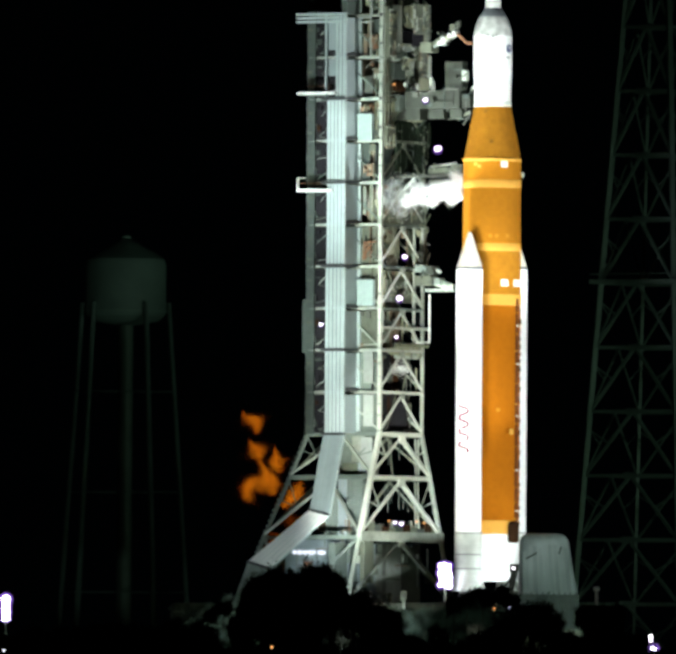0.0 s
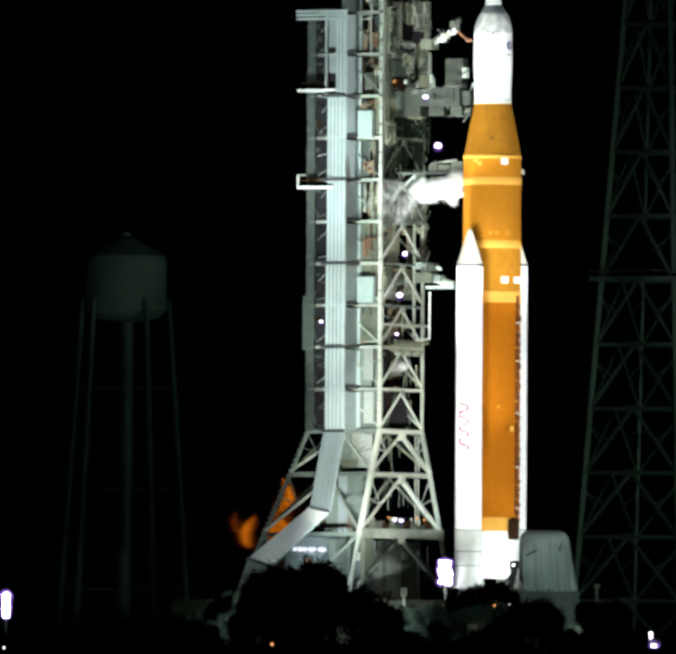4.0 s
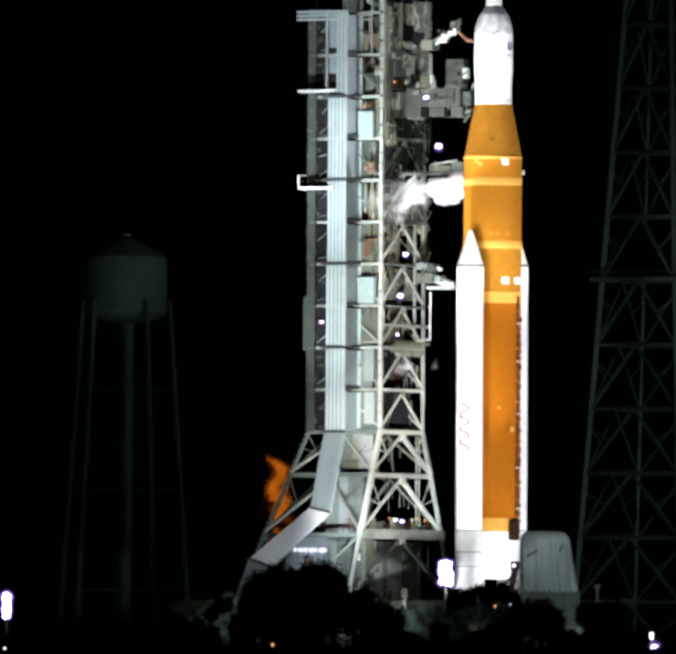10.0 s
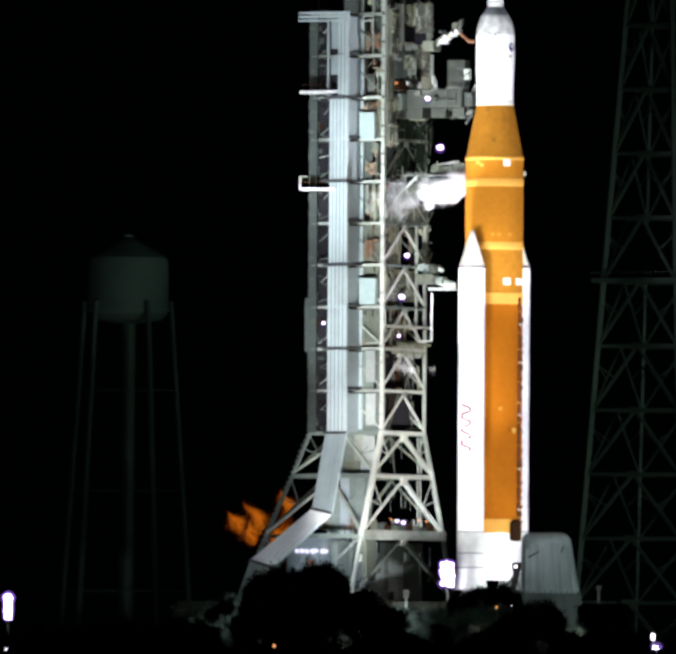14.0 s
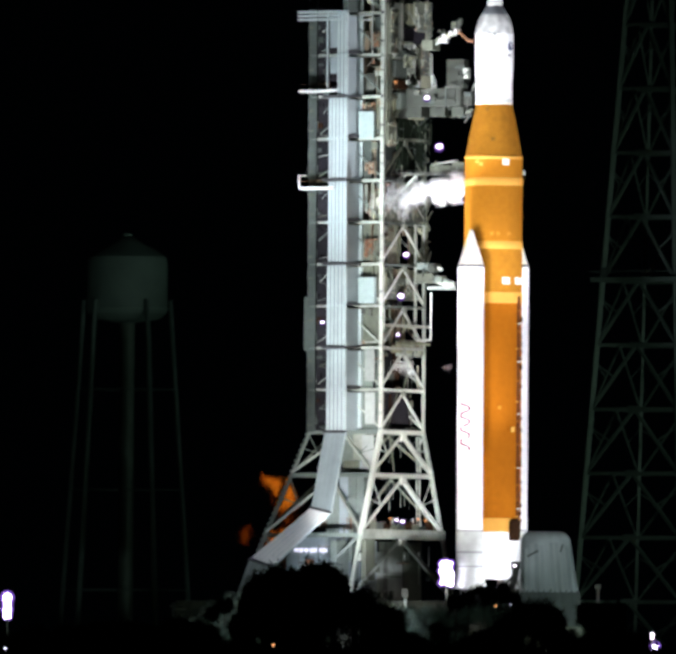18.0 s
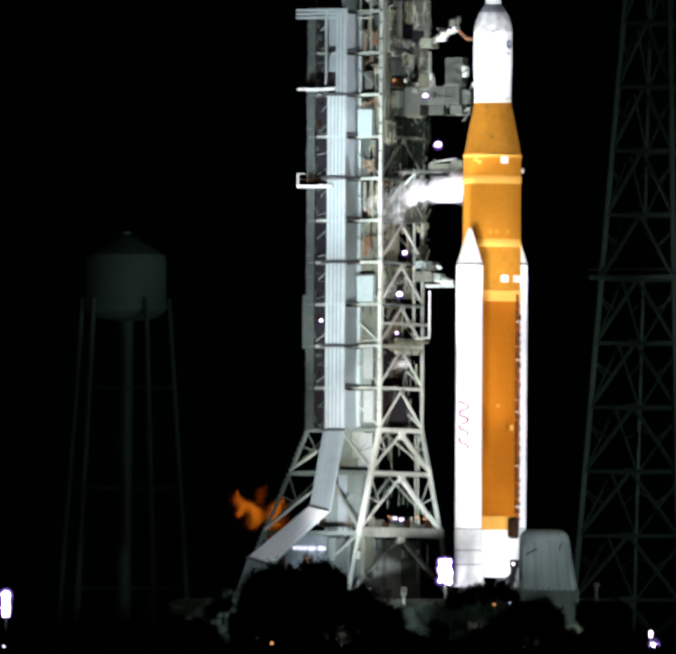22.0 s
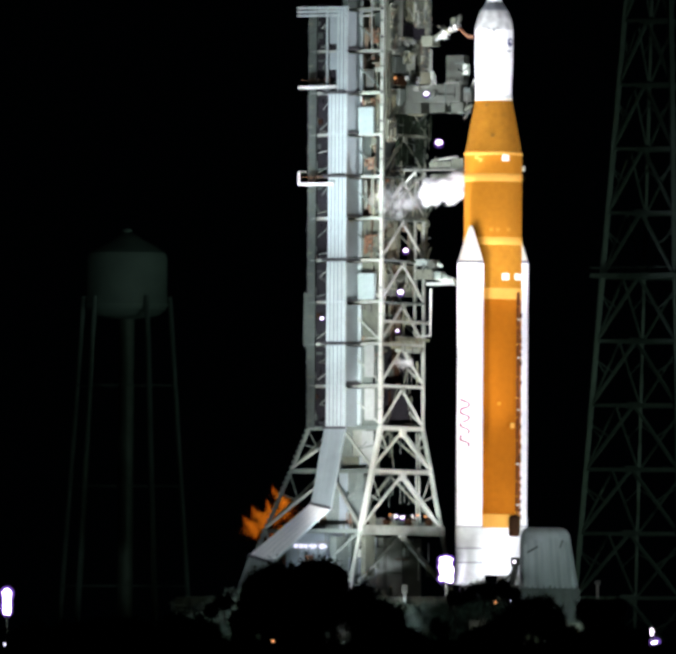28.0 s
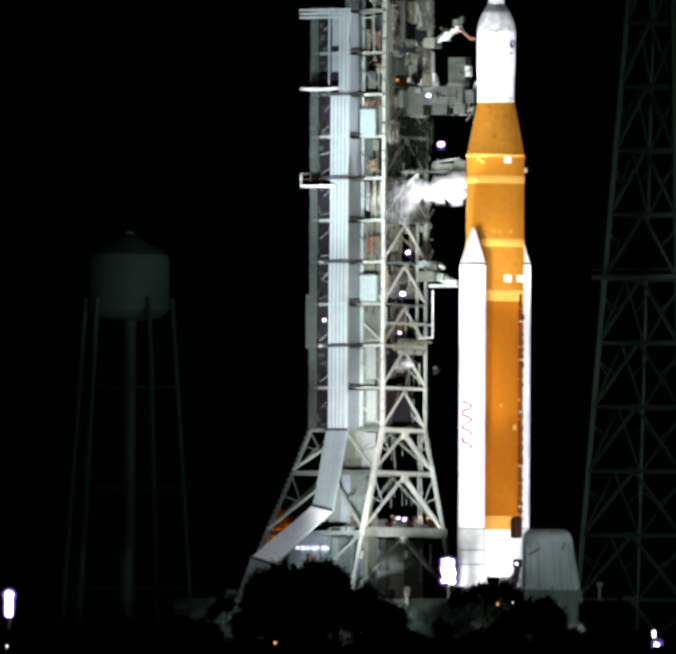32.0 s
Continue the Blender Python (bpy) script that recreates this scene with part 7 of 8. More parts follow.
    walk(ob, [(t, pose(x, y, z, 0, a, 0)) for t, x, y, z, a in (
        (0, 1.4, 4.4, 3.3, -20), (0.5, 0.6, 4.4, 3.2, 26), (1, 0.1, 4.4, 3.2, -27), (1.5, 0.5, 4.4, 3.4, -0), (2, 1.3, 4.4, 3.5, -14), (2.5, 0.9, 4.4, 3.2, 2), (3, 1.0, 4.4, 3.1, -27), (3.5, 0.6, 4.4, 3.7, -17), (5.5, 0.6, 4.4, 3.4, 29), (6, 0.9, 4.4, 3.3, 17), (6.5, -0.0, 4.4, 3.5, -17), (7, 0.4, 4.4, 3.5, -3), (7.5, -0.1, 4.4, 3.4, -28), (8, 1.4, 4.4, 3.2, -23), (8.5, 1.3, 4.4, 3.6, -18), (9, 0.3, 4.4, 3.5, 29), (9.5, 0.0, 4.4, 3.1, -11), (10, 0.5, 4.4, 3.2, -15), (10.5, 0.2, 4.4, 3.1, -26), (11, 0.2, 4.4, 3.3, -23), (11.5, 0.2, 4.4, 3.3, 30), (12, 0.9, 4.4, 3.3, 14), (12.5, 0.0, 4.4, 3.7, 25), (13, 0.1, 4.4, 3.3, 20), (13.5, 0.0, 4.4, 3.1, 17), (14, 0.3, 4.4, 2.9, -15), (14.5, 0.1, 4.4, 3.2, -20), (16.5, 0.5, 4.4, 3.7, -14), (17, 0.5, 4.4, 3.3, -26), (17.5, 0.5, 4.4, 3.6, -19), (18, 0.4, 4.4, 3.7, 13), (18.5, -0.0, 4.4, 2.9, -1), (19, -0.2, 4.4, 2.9, -29), (19.5, 1.1, 4.4, 3.6, -12), (20, 0.2, 4.4, 2.9, 21), (20.5, -0.2, 4.4, 2.8, 21), (21, 0.0, 4.4, 2.9, 14), (21.5, -0.1, 4.4, 2.8, 14), (22, 0.2, 4.4, 3.0, 25), (22.5, 0.8, 4.4, 4.2, 3), (23, 0.3, 4.4, 2.6, -7), (23.5, 0.2, 4.4, 3.7, 4), (24, 0.1, 4.4, 2.8, -13), (24.5, 0.0, 4.4, 3.2, -28), (25, 0.2, 4.4, 2.7, -14), (25.5, -0.3, 4.4, 3.2, -3), (27.5, -0.3, 4.4, 3.1, -23), (28, 0.5, 4.4, 3.1, -25), (28.5, 1.3, 4.4, 3.1, -15), (29, 0.0, 4.4, 2.7, -8), (29.5, 0.1, 4.4, 2.6, 27), (30, 0.3, 4.4, 3.2, -1), (30.5, 0.0, 4.4, 3.5, 20), (31, -0.0, 4.4, 3.1, 15), (31.5, -0.4, 4.4, 3.1, 6), (32, -0.3, 4.4, 2.7, -11))])
    ob = puff(2.2, 15000, 60, 0.036)
    walk(ob, [(t, pose(x, y, z, 0, a, 0)) for t, x, y, z, a in (
        (0, 2.48, -0.20, 0.70, 3), (0.5, 2.71, -0.20, 0.29, -5), (1, 2.24, -0.20, 0.55, 2), (1.5, 2.31, -0.20, 0.33, -5), (2, 2.21, -0.20, 0.80, 4), (2.5, 2.42, -0.20, 0.06, 6), (3, 2.37, -0.20, 0.18, -9), (6, 2.46, -0.20, 0.40, 6), (6.5, 2.34, -0.20, 0.14, 3), (7, 2.44, -0.20, 0.45, -8), (7.5, 2.22, -0.20, 0.18, -10), (8, 2.62, -0.20, 0.42, -1), (8.5, 2.44, -0.20, 0.20, -5), (9, 2.71, -0.20, 0.21, 4), (9.5, 2.30, -0.20, 0.39, -1), (10, 2.50, -0.20, 0.35, -9), (10.5, 2.53, -0.20, 0.28, -7), (11, 2.33, -0.20, 0.35, -12), (11.5, 2.52, -0.20, 0.56, -11), (12, 2.28, -0.20, 0.56, -2), (12.5, 2.58, -0.20, 0.58, -4), (13, 2.57, -0.20, 0.47, -12), (13.5, 2.26, -0.20, 0.39, 9), (14, 2.19, -0.20, 0.63, -0), (17, 2.46, -0.20, 0.59, 4), (17.5, 2.51, -0.20, 0.32, 1), (18, 2.48, -0.20, 0.27, 3), (18.5, 2.11, -0.20, 0.46, 4), (19, 2.47, -0.20, 0.46, -3), (19.5, 2.65, -0.20, 0.34, 4), (20, 2.73, -0.20, 0.40, 5), (20.5, 2.63, -0.20, 0.53, 3), (21, 2.41, -0.20, 0.64, 6), (21.5, 2.09, -0.20, 0.42, 1), (22, 2.66, -0.20, 0.06, -1), (22.5, 2.55, -0.20, 0.59, 2), (23, 2.83, -0.20, 0.30, 5), (23.5, 2.73, -0.20, 0.57, 7), (24, 2.54, -0.20, -0.03, 7), (24.5, 2.55, -0.20, 0.13, -0), (25, 2.60, -0.20, -0.15, 11), (28, 2.55, -0.20, -0.26, -10), (28.5, 2.39, -0.20, -0.31, 11), (29, 2.51, -0.20, -0.03, 6), (29.5, 2.49, -0.20, -0.26, 3), (30, 2.37, -0.20, -0.13, 11), (30.5, 2.38, -0.20, 0.30, 4), (31, 2.34, -0.20, 0.07, 11), (31.5, 2.31, -0.20, 0.27, -11), (32, 1.94, -0.20, -0.04, -5))])
    ob = puff(2.1, 13000, 61, 0.036)
    walk(ob, [(t, pose(x, y, z, 0, a, 0)) for t, x, y, z, a in (
        (0, 1.41, -0.60, 0.38, -6), (0.5, 1.66, -0.60, 0.25, 10), (1, 1.41, -0.60, 0.37, -6), (1.5, 1.36, -0.60, 0.31, -9), (2, 1.13, -0.60, 0.69, 6), (2.5, 1.68, -0.60, -0.04, -6), (3, 1.40, -0.60, 0.16, -1), (6, 1.18, -0.60, 0.35, -6), (6.5, 1.13, -0.60, 0.01, -9), (7, 1.32, -0.60, 0.08, 1), (7.5, 1.50, -0.60, 0.19, 11), (8, 1.21, -0.60, 0.07, -2), (8.5, 1.11, -0.60, 0.33, 12), (9, 1.84, -0.60, 0.03, 7), (9.5, 1.08, -0.60, 0.31, -1), (10, 1.73, -0.60, 0.09, -8), (10.5, 1.89, -0.60, 0.17, -5), (11, 1.27, -0.60, 0.43, 0), (11.5, 1.50, -0.60, 0.49, 11), (12, 1.39, -0.60, 0.44, 7), (12.5, 1.23, -0.60, 0.38, -10), (13, 1.31, -0.60, 0.16, 3), (13.5, 1.42, -0.60, 0.13, 4), (14, 1.25, -0.60, 0.51, -8), (17, 1.17, -0.60, 0.56, -2), (17.5, 1.09, -0.60, 0.13, -4), (18, 1.18, -0.60, 0.40, -0), (18.5, 1.16, -0.60, 0.19, -0), (19, 1.28, -0.60, 0.62, 9), (19.5, 1.66, -0.60, 0.38, 5), (20, 1.23, -0.60, 0.17, 10), (20.5, 1.65, -0.60, 0.56, -2), (21, 1.59, -0.60, 0.35, -7), (21.5, 1.07, -0.60, 0.53, 1), (22, 1.35, -0.60, 0.07, 9), (22.5, 1.61, -0.60, 0.47, 7), (23, 1.37, -0.60, -0.08, 9), (23.5, 1.51, -0.60, 0.14, -5), (24, 1.79, -0.60, -0.03, 10), (24.5, 1.61, -0.60, -0.30, 5), (25, 1.27, -0.60, -0.08, 4), (28, 1.69, -0.60, -0.34, -11), (28.5, 1.34, -0.60, -0.20, -8), (29, 1.21, -0.60, -0.19, -3), (29.5, 1.33, -0.60, -0.26, 11), (30, 1.27, -0.60, -0.29, 10), (30.5, 1.08, -0.60, 0.01, -10), (31, 1.13, -0.60, -0.30, 6), (31.5, 1.49, -0.60, 0.18, 5), (32, 1.06, -0.60, 0.15, -7))])
    ob = puff(1.5, 9000, 71, 0.036)
    walk(ob, [(t, pose(x, y, z, 0, a, 0)) for t, x, y, z, a in (
        (0, 3.05, -0.90, 1.18, 11), (0.5, 3.33, -0.90, 0.83, -2), (1, 2.99, -0.90, 0.68, -0), (1.5, 2.98, -0.90, 0.43, 10), (2, 2.85, -0.90, 1.10, -7), (2.5, 3.08, -0.90, 0.43, -5), (3, 3.10, -0.90, 0.68, 0), (6, 3.06, -0.90, 0.80, -1), (6.5, 3.14, -0.90, 0.67, 7), (7, 3.14, -0.90, 0.66, 2), (7.5, 2.99, -0.90, 0.52, -7), (8, 3.12, -0.90, 0.87, -11), (8.5, 3.14, -0.90, 0.76, -6), (9, 3.18, -0.90, 0.79, 4), (9.5, 2.99, -0.90, 0.73, 4), (10, 3.23, -0.90, 0.72, -7), (10.5, 3.37, -0.90, 0.80, 2), (11, 3.22, -0.90, 0.96, 9), (11.5, 3.20, -0.90, 0.82, -9), (12, 3.15, -0.90, 0.91, 3), (12.5, 3.11, -0.90, 0.89, -6), (13, 3.06, -0.90, 0.75, 4), (13.5, 3.03, -0.90, 0.69, 4), (14, 2.79, -0.90, 1.08, -9), (17, 3.14, -0.90, 0.84, 11), (17.5, 3.09, -0.90, 0.59, 12), (18, 2.99, -0.90, 0.83, -1), (18.5, 2.95, -0.90, 0.77, 2), (19, 3.08, -0.90, 0.76, 1), (19.5, 3.32, -0.90, 0.76, 2), (20, 3.19, -0.90, 0.98, -9), (20.5, 3.25, -0.90, 0.88, -9), (21, 3.11, -0.90, 0.81, 6), (21.5, 2.84, -0.90, 0.93, 6), (22, 3.10, -0.90, 0.48, 5), (22.5, 2.91, -0.90, 1.12, 2), (23, 3.34, -0.90, 0.61, 12), (23.5, 3.07, -0.90, 0.74, -2), (24, 3.14, -0.90, 0.44, -6), (24.5, 3.04, -0.90, 0.37, 10), (25, 3.23, -0.90, 0.30, 4), (28, 3.10, -0.90, 0.27, -6), (28.5, 3.14, -0.90, 0.25, -11), (29, 2.92, -0.90, 0.35, 4), (29.5, 3.18, -0.90, 0.19, 8), (30, 2.78, -0.90, 0.38, 6), (30.5, 3.09, -0.90, 0.71, 9), (31, 2.80, -0.90, 0.30, 9), (31.5, 3.17, -0.90, 0.77, 7), (32, 2.76, -0.90, 0.35, -4))])
    ob = puff(1.7, 10000, 72, 0.036)
    walk(ob, [(t, pose(x, y, z, 0, a, 0)) for t, x, y, z, a in (
        (0, 3.08, -0.90, -0.66, 12), (0.5, 2.98, -0.90, -0.83, -9), (1, 2.96, -0.90, -0.72, 8), (1.5, 2.82, -0.90, -0.99, 11), (2, 2.84, -0.90, -0.63, -4), (2.5, 2.79, -0.90, -1.22, 12), (3, 2.91, -0.90, -1.06, 9), (6, 2.97, -0.90, -0.70, 6), (6.5, 2.97, -0.90, -1.02, -7), (7, 2.88, -0.90, -1.09, 2), (7.5, 2.62, -0.90, -0.96, 3), (8, 2.84, -0.90, -0.72, -3), (8.5, 2.84, -0.90, -0.93, -10), (9, 3.20, -0.90, -1.06, -4), (9.5, 2.91, -0.90, -0.94, 7), (10, 2.97, -0.90, -0.90, 2), (10.5, 3.16, -0.90, -0.82, -9), (11, 3.14, -0.90, -0.86, -12), (11.5, 3.14, -0.90, -0.79, 9), (12, 2.95, -0.90, -0.76, -9), (12.5, 2.96, -0.90, -0.88, -1), (13, 2.89, -0.90, -0.70, 10), (13.5, 2.88, -0.90, -0.84, 12), (14, 2.87, -0.90, -0.60, -7), (17, 3.04, -0.90, -0.73, -1), (17.5, 2.95, -0.90, -0.86, 2), (18, 2.74, -0.90, -0.75, 1), (18.5, 2.81, -0.90, -0.92, -9), (19, 3.18, -0.90, -0.65, -4), (19.5, 2.96, -0.90, -0.81, 12), (20, 2.97, -0.90, -0.90, 11), (20.5, 3.09, -0.90, -0.71, -2), (21, 2.74, -0.90, -0.67, -4), (21.5, 2.61, -0.90, -0.89, 1), (22, 2.97, -0.90, -1.03, -9), (22.5, 2.70, -0.90, -0.66, -10), (23, 3.09, -0.90, -0.93, 7), (23.5, 2.93, -0.90, -0.94, 11), (24, 3.10, -0.90, -1.18, 10), (24.5, 2.86, -0.90, -1.36, -1), (25, 3.05, -0.90, -1.26, 6), (28, 2.86, -0.90, -1.53, 5), (28.5, 2.90, -0.90, -1.28, -6), (29, 2.85, -0.90, -1.29, 2), (29.5, 2.81, -0.90, -1.44, 9), (30, 2.83, -0.90, -1.37, 4), (30.5, 2.91, -0.90, -1.12, 7), (31, 2.79, -0.90, -1.33, 11), (31.5, 2.91, -0.90, -1.01, -5), (32, 2.64, -0.90, -1.14, 11))])
    ob = puff(1.4, 7000, 73, 0.036)
    walk(ob, [(t, pose(x, y, z, 0, a, 0)) for t, x, y, z, a in (
        (0, 1.95, -0.90, 0.94, 11), (0.5, 1.32, -0.90, 0.99, -4), (1, 1.71, -0.90, 0.83, -6), (1.5, 1.27, -0.90, 0.71, -9), (2, 1.20, -0.90, 1.08, -7), (2.5, 1.25, -0.90, 0.41, -9), (3, 1.83, -0.90, 0.74, 9), (6, 1.66, -0.90, 0.86, -6), (6.5, 1.38, -0.90, 0.76, -3), (7, 1.71, -0.90, 0.80, 7), (7.5, 1.42, -0.90, 0.80, -7), (8, 1.64, -0.90, 0.74, -6), (8.5, 1.35, -0.90, 0.82, -1), (9, 1.72, -0.90, 0.57, 3), (9.5, 1.33, -0.90, 0.83, 0), (10, 1.31, -0.90, 0.89, -10), (10.5, 1.75, -0.90, 0.64, 10), (11, 1.68, -0.90, 1.00, 1), (11.5, 1.64, -0.90, 1.07, 1), (12, 1.48, -0.90, 1.01, -1), (12.5, 1.69, -0.90, 0.86, -4), (13, 1.39, -0.90, 0.93, 1), (13.5, 1.35, -0.90, 0.79, -2), (14, 1.40, -0.90, 0.89, -3), (17, 1.58, -0.90, 0.92, 4), (17.5, 1.32, -0.90, 0.86, 10), (18, 1.20, -0.90, 0.82, -6), (18.5, 1.42, -0.90, 0.94, -6), (19, 1.43, -0.90, 0.83, -11), (19.5, 1.45, -0.90, 0.77, -3), (20, 1.41, -0.90, 0.84, 12), (20.5, 1.43, -0.90, 0.83, -2), (21, 1.77, -0.90, 0.93, 9), (21.5, 1.42, -0.90, 1.01, -1), (22, 1.77, -0.90, 0.72, -10), (22.5, 1.75, -0.90, 0.90, 4), (23, 1.40, -0.90, 0.64, 12), (23.5, 1.78, -0.90, 0.82, -1), (24, 1.64, -0.90, 0.31, -0), (24.5, 1.18, -0.90, 0.59, 11), (25, 1.77, -0.90, 0.23, -8), (28, 1.24, -0.90, 0.25, -2), (28.5, 1.49, -0.90, 0.37, 6), (29, 1.66, -0.90, 0.31, -2), (29.5, 1.56, -0.90, 0.30, -1), (30, 1.16, -0.90, 0.41, 11), (30.5, 1.67, -0.90, 0.88, 4), (31, 1.61, -0.90, 0.43, 9), (31.5, 1.78, -0.90, 0.88, 3), (32, 1.11, -0.90, 0.58, 1))])
    ob = puff(2.0, 15000, 62, 0.036)
    walk(ob, [(t, pose(x, y, z, 0, a, 0)) for t, x, y, z, a in (
        (0, 0.23, -0.20, 0.13, 9), (0.5, -0.17, -0.20, -0.23, -3), (1, -0.34, -0.20, -0.24, 2), (1.5, -0.28, -0.20, -0.52, -0), (2, -0.08, -0.20, -0.04, -4), (2.5, -0.13, -0.20, -0.47, -5), (3, -0.00, -0.20, -0.41, 5), (6, -0.28, -0.20, -0.08, 3), (6.5, -0.28, -0.20, -0.28, -3), (7, -0.01, -0.20, -0.04, 8), (7.5, -0.44, -0.20, -0.01, -4), (8, -0.29, -0.20, -0.31, 12), (8.5, -0.17, -0.20, 0.06, 9), (9, 0.37, -0.20, -0.01, -5), (9.5, -0.16, -0.20, 0.13, -7), (10, -0.17, -0.20, 0.22, -9), (10.5, 0.08, -0.20, 0.01, 10), (11, 0.29, -0.20, -0.04, -5), (11.5, 0.15, -0.20, 0.18, 9), (12, -0.20, -0.20, -0.11, 6), (12.5, -0.03, -0.20, -0.15, -4), (13, -0.30, -0.20, 0.17, 11), (13.5, -0.45, -0.20, 0.03, -5), (14, -0.36, -0.20, -0.12, -8), (17, -0.34, -0.20, 0.37, -4), (17.5, 0.00, -0.20, -0.08, 4), (18, -0.19, -0.20, 0.08, -2), (18.5, -0.50, -0.20, -0.26, 6), (19, -0.26, -0.20, 0.29, 7), (19.5, 0.06, -0.20, -0.21, 6), (20, -0.26, -0.20, -0.18, -7), (20.5, -0.25, -0.20, -0.15, 8), (21, -0.32, -0.20, 0.14, 6), (21.5, -0.45, -0.20, 0.03, 12), (22, -0.24, -0.20, -0.58, 9), (22.5, 0.12, -0.20, 0.31, -7), (23, 0.01, -0.20, 0.03, 10), (23.5, 0.01, -0.20, -0.22, -0), (24, -0.08, -0.20, -0.74, -9), (24.5, -0.35, -0.20, -0.65, 2), (25, 0.19, -0.20, -0.84, 7), (28, -0.06, -0.20, -0.75, 1), (28.5, -0.30, -0.20, -0.49, 10), (29, -0.15, -0.20, -0.20, 3), (29.5, 0.26, -0.20, -0.71, -0), (30, -0.38, -0.20, -0.57, 3), (30.5, -0.17, -0.20, -0.39, 9), (31, -0.04, -0.20, -0.66, 5), (31.5, -0.34, -0.20, -0.15, -6), (32, -0.64, -0.20, -0.62, -6))])
    ob = puff(1.9, 8500, 63, 0.034)
    walk(ob, [(t, pose(x, y, z, 0, a, 0)) for t, x, y, z, a in (
        (0, -2.30, -0.80, -0.29, -3), (0.5, -2.94, -0.80, -0.11, 4), (1, -2.51, -0.80, -0.23, 3), (1.5, -2.78, -0.80, -0.65, 8), (2, -2.22, -0.80, -0.05, 2), (2.5, -2.26, -0.80, -0.56, -3), (3, -1.49, -0.80, -0.10, 14), (6, -2.81, -0.80, -0.28, 6), (6.5, -2.69, -0.80, -0.54, -2), (7, -3.03, -0.80, -0.71, 14), (7.5, -3.23, -0.80, -0.72, 4), (8, -2.72, -0.80, -0.47, -7), (8.5, -1.85, -0.80, -0.43, 3), (9, -1.54, -0.80, -0.72, 14), (9.5, -1.81, -0.80, -0.25, 7), (10, -2.83, -0.80, -0.35, -5), (10.5, -2.56, -0.80, -0.27, -13), (11, -2.74, -0.80, -0.04, -10), (11.5, -2.77, -0.80, 0.03, -14), (12, -2.31, -0.80, 0.03, 12), (12.5, -2.06, -0.80, -0.01, -2), (13, -1.18, -0.80, 0.10, 1), (13.5, -1.66, -0.80, -0.25, 6), (14, -1.15, -0.80, 0.06, -3), (17, -2.13, -0.80, -0.10, -11), (17.5, -2.77, -0.80, -0.63, -5), (18, -2.48, -0.80, -0.58, 4), (18.5, -2.42, -0.80, -0.23, -5), (19, -1.53, -0.80, -0.26, 14), (19.5, -1.73, -0.80, -0.33, 9), (20, -2.36, -0.80, -0.04, 5), (20.5, -2.65, -0.80, -0.08, -3), (21, -2.75, -0.80, 0.09, -4), (21.5, -2.38, -0.80, -0.29, -4), (22, -2.37, -0.80, -0.70, 0), (22.5, -2.83, -0.80, -0.19, -7), (23, -2.55, -0.80, -0.42, 6), (23.5, -2.60, -0.80, -0.37, -9), (24, -2.23, -0.80, -0.72, -15), (24.5, -2.92, -0.80, -0.67, 8), (25, -2.49, -0.80, -1.02, 9), (28, -0.87, -0.80, -0.65, -10), (28.5, -1.72, -0.80, -1.07, -9), (29, -1.83, -0.80, -0.55, 12), (29.5, -2.03, -0.80, -0.73, 3), (30, -2.12, -0.80, -0.46, 2), (30.5, -2.17, -0.80, -0.44, 0), (31, -2.12, -0.80, -1.00, 11), (31.5, -2.31, -0.80, -0.13, -1), (32, -2.77, -0.80, -0.69, -1))])
    ob = puff(1.9, 6000, 64, 0.028)
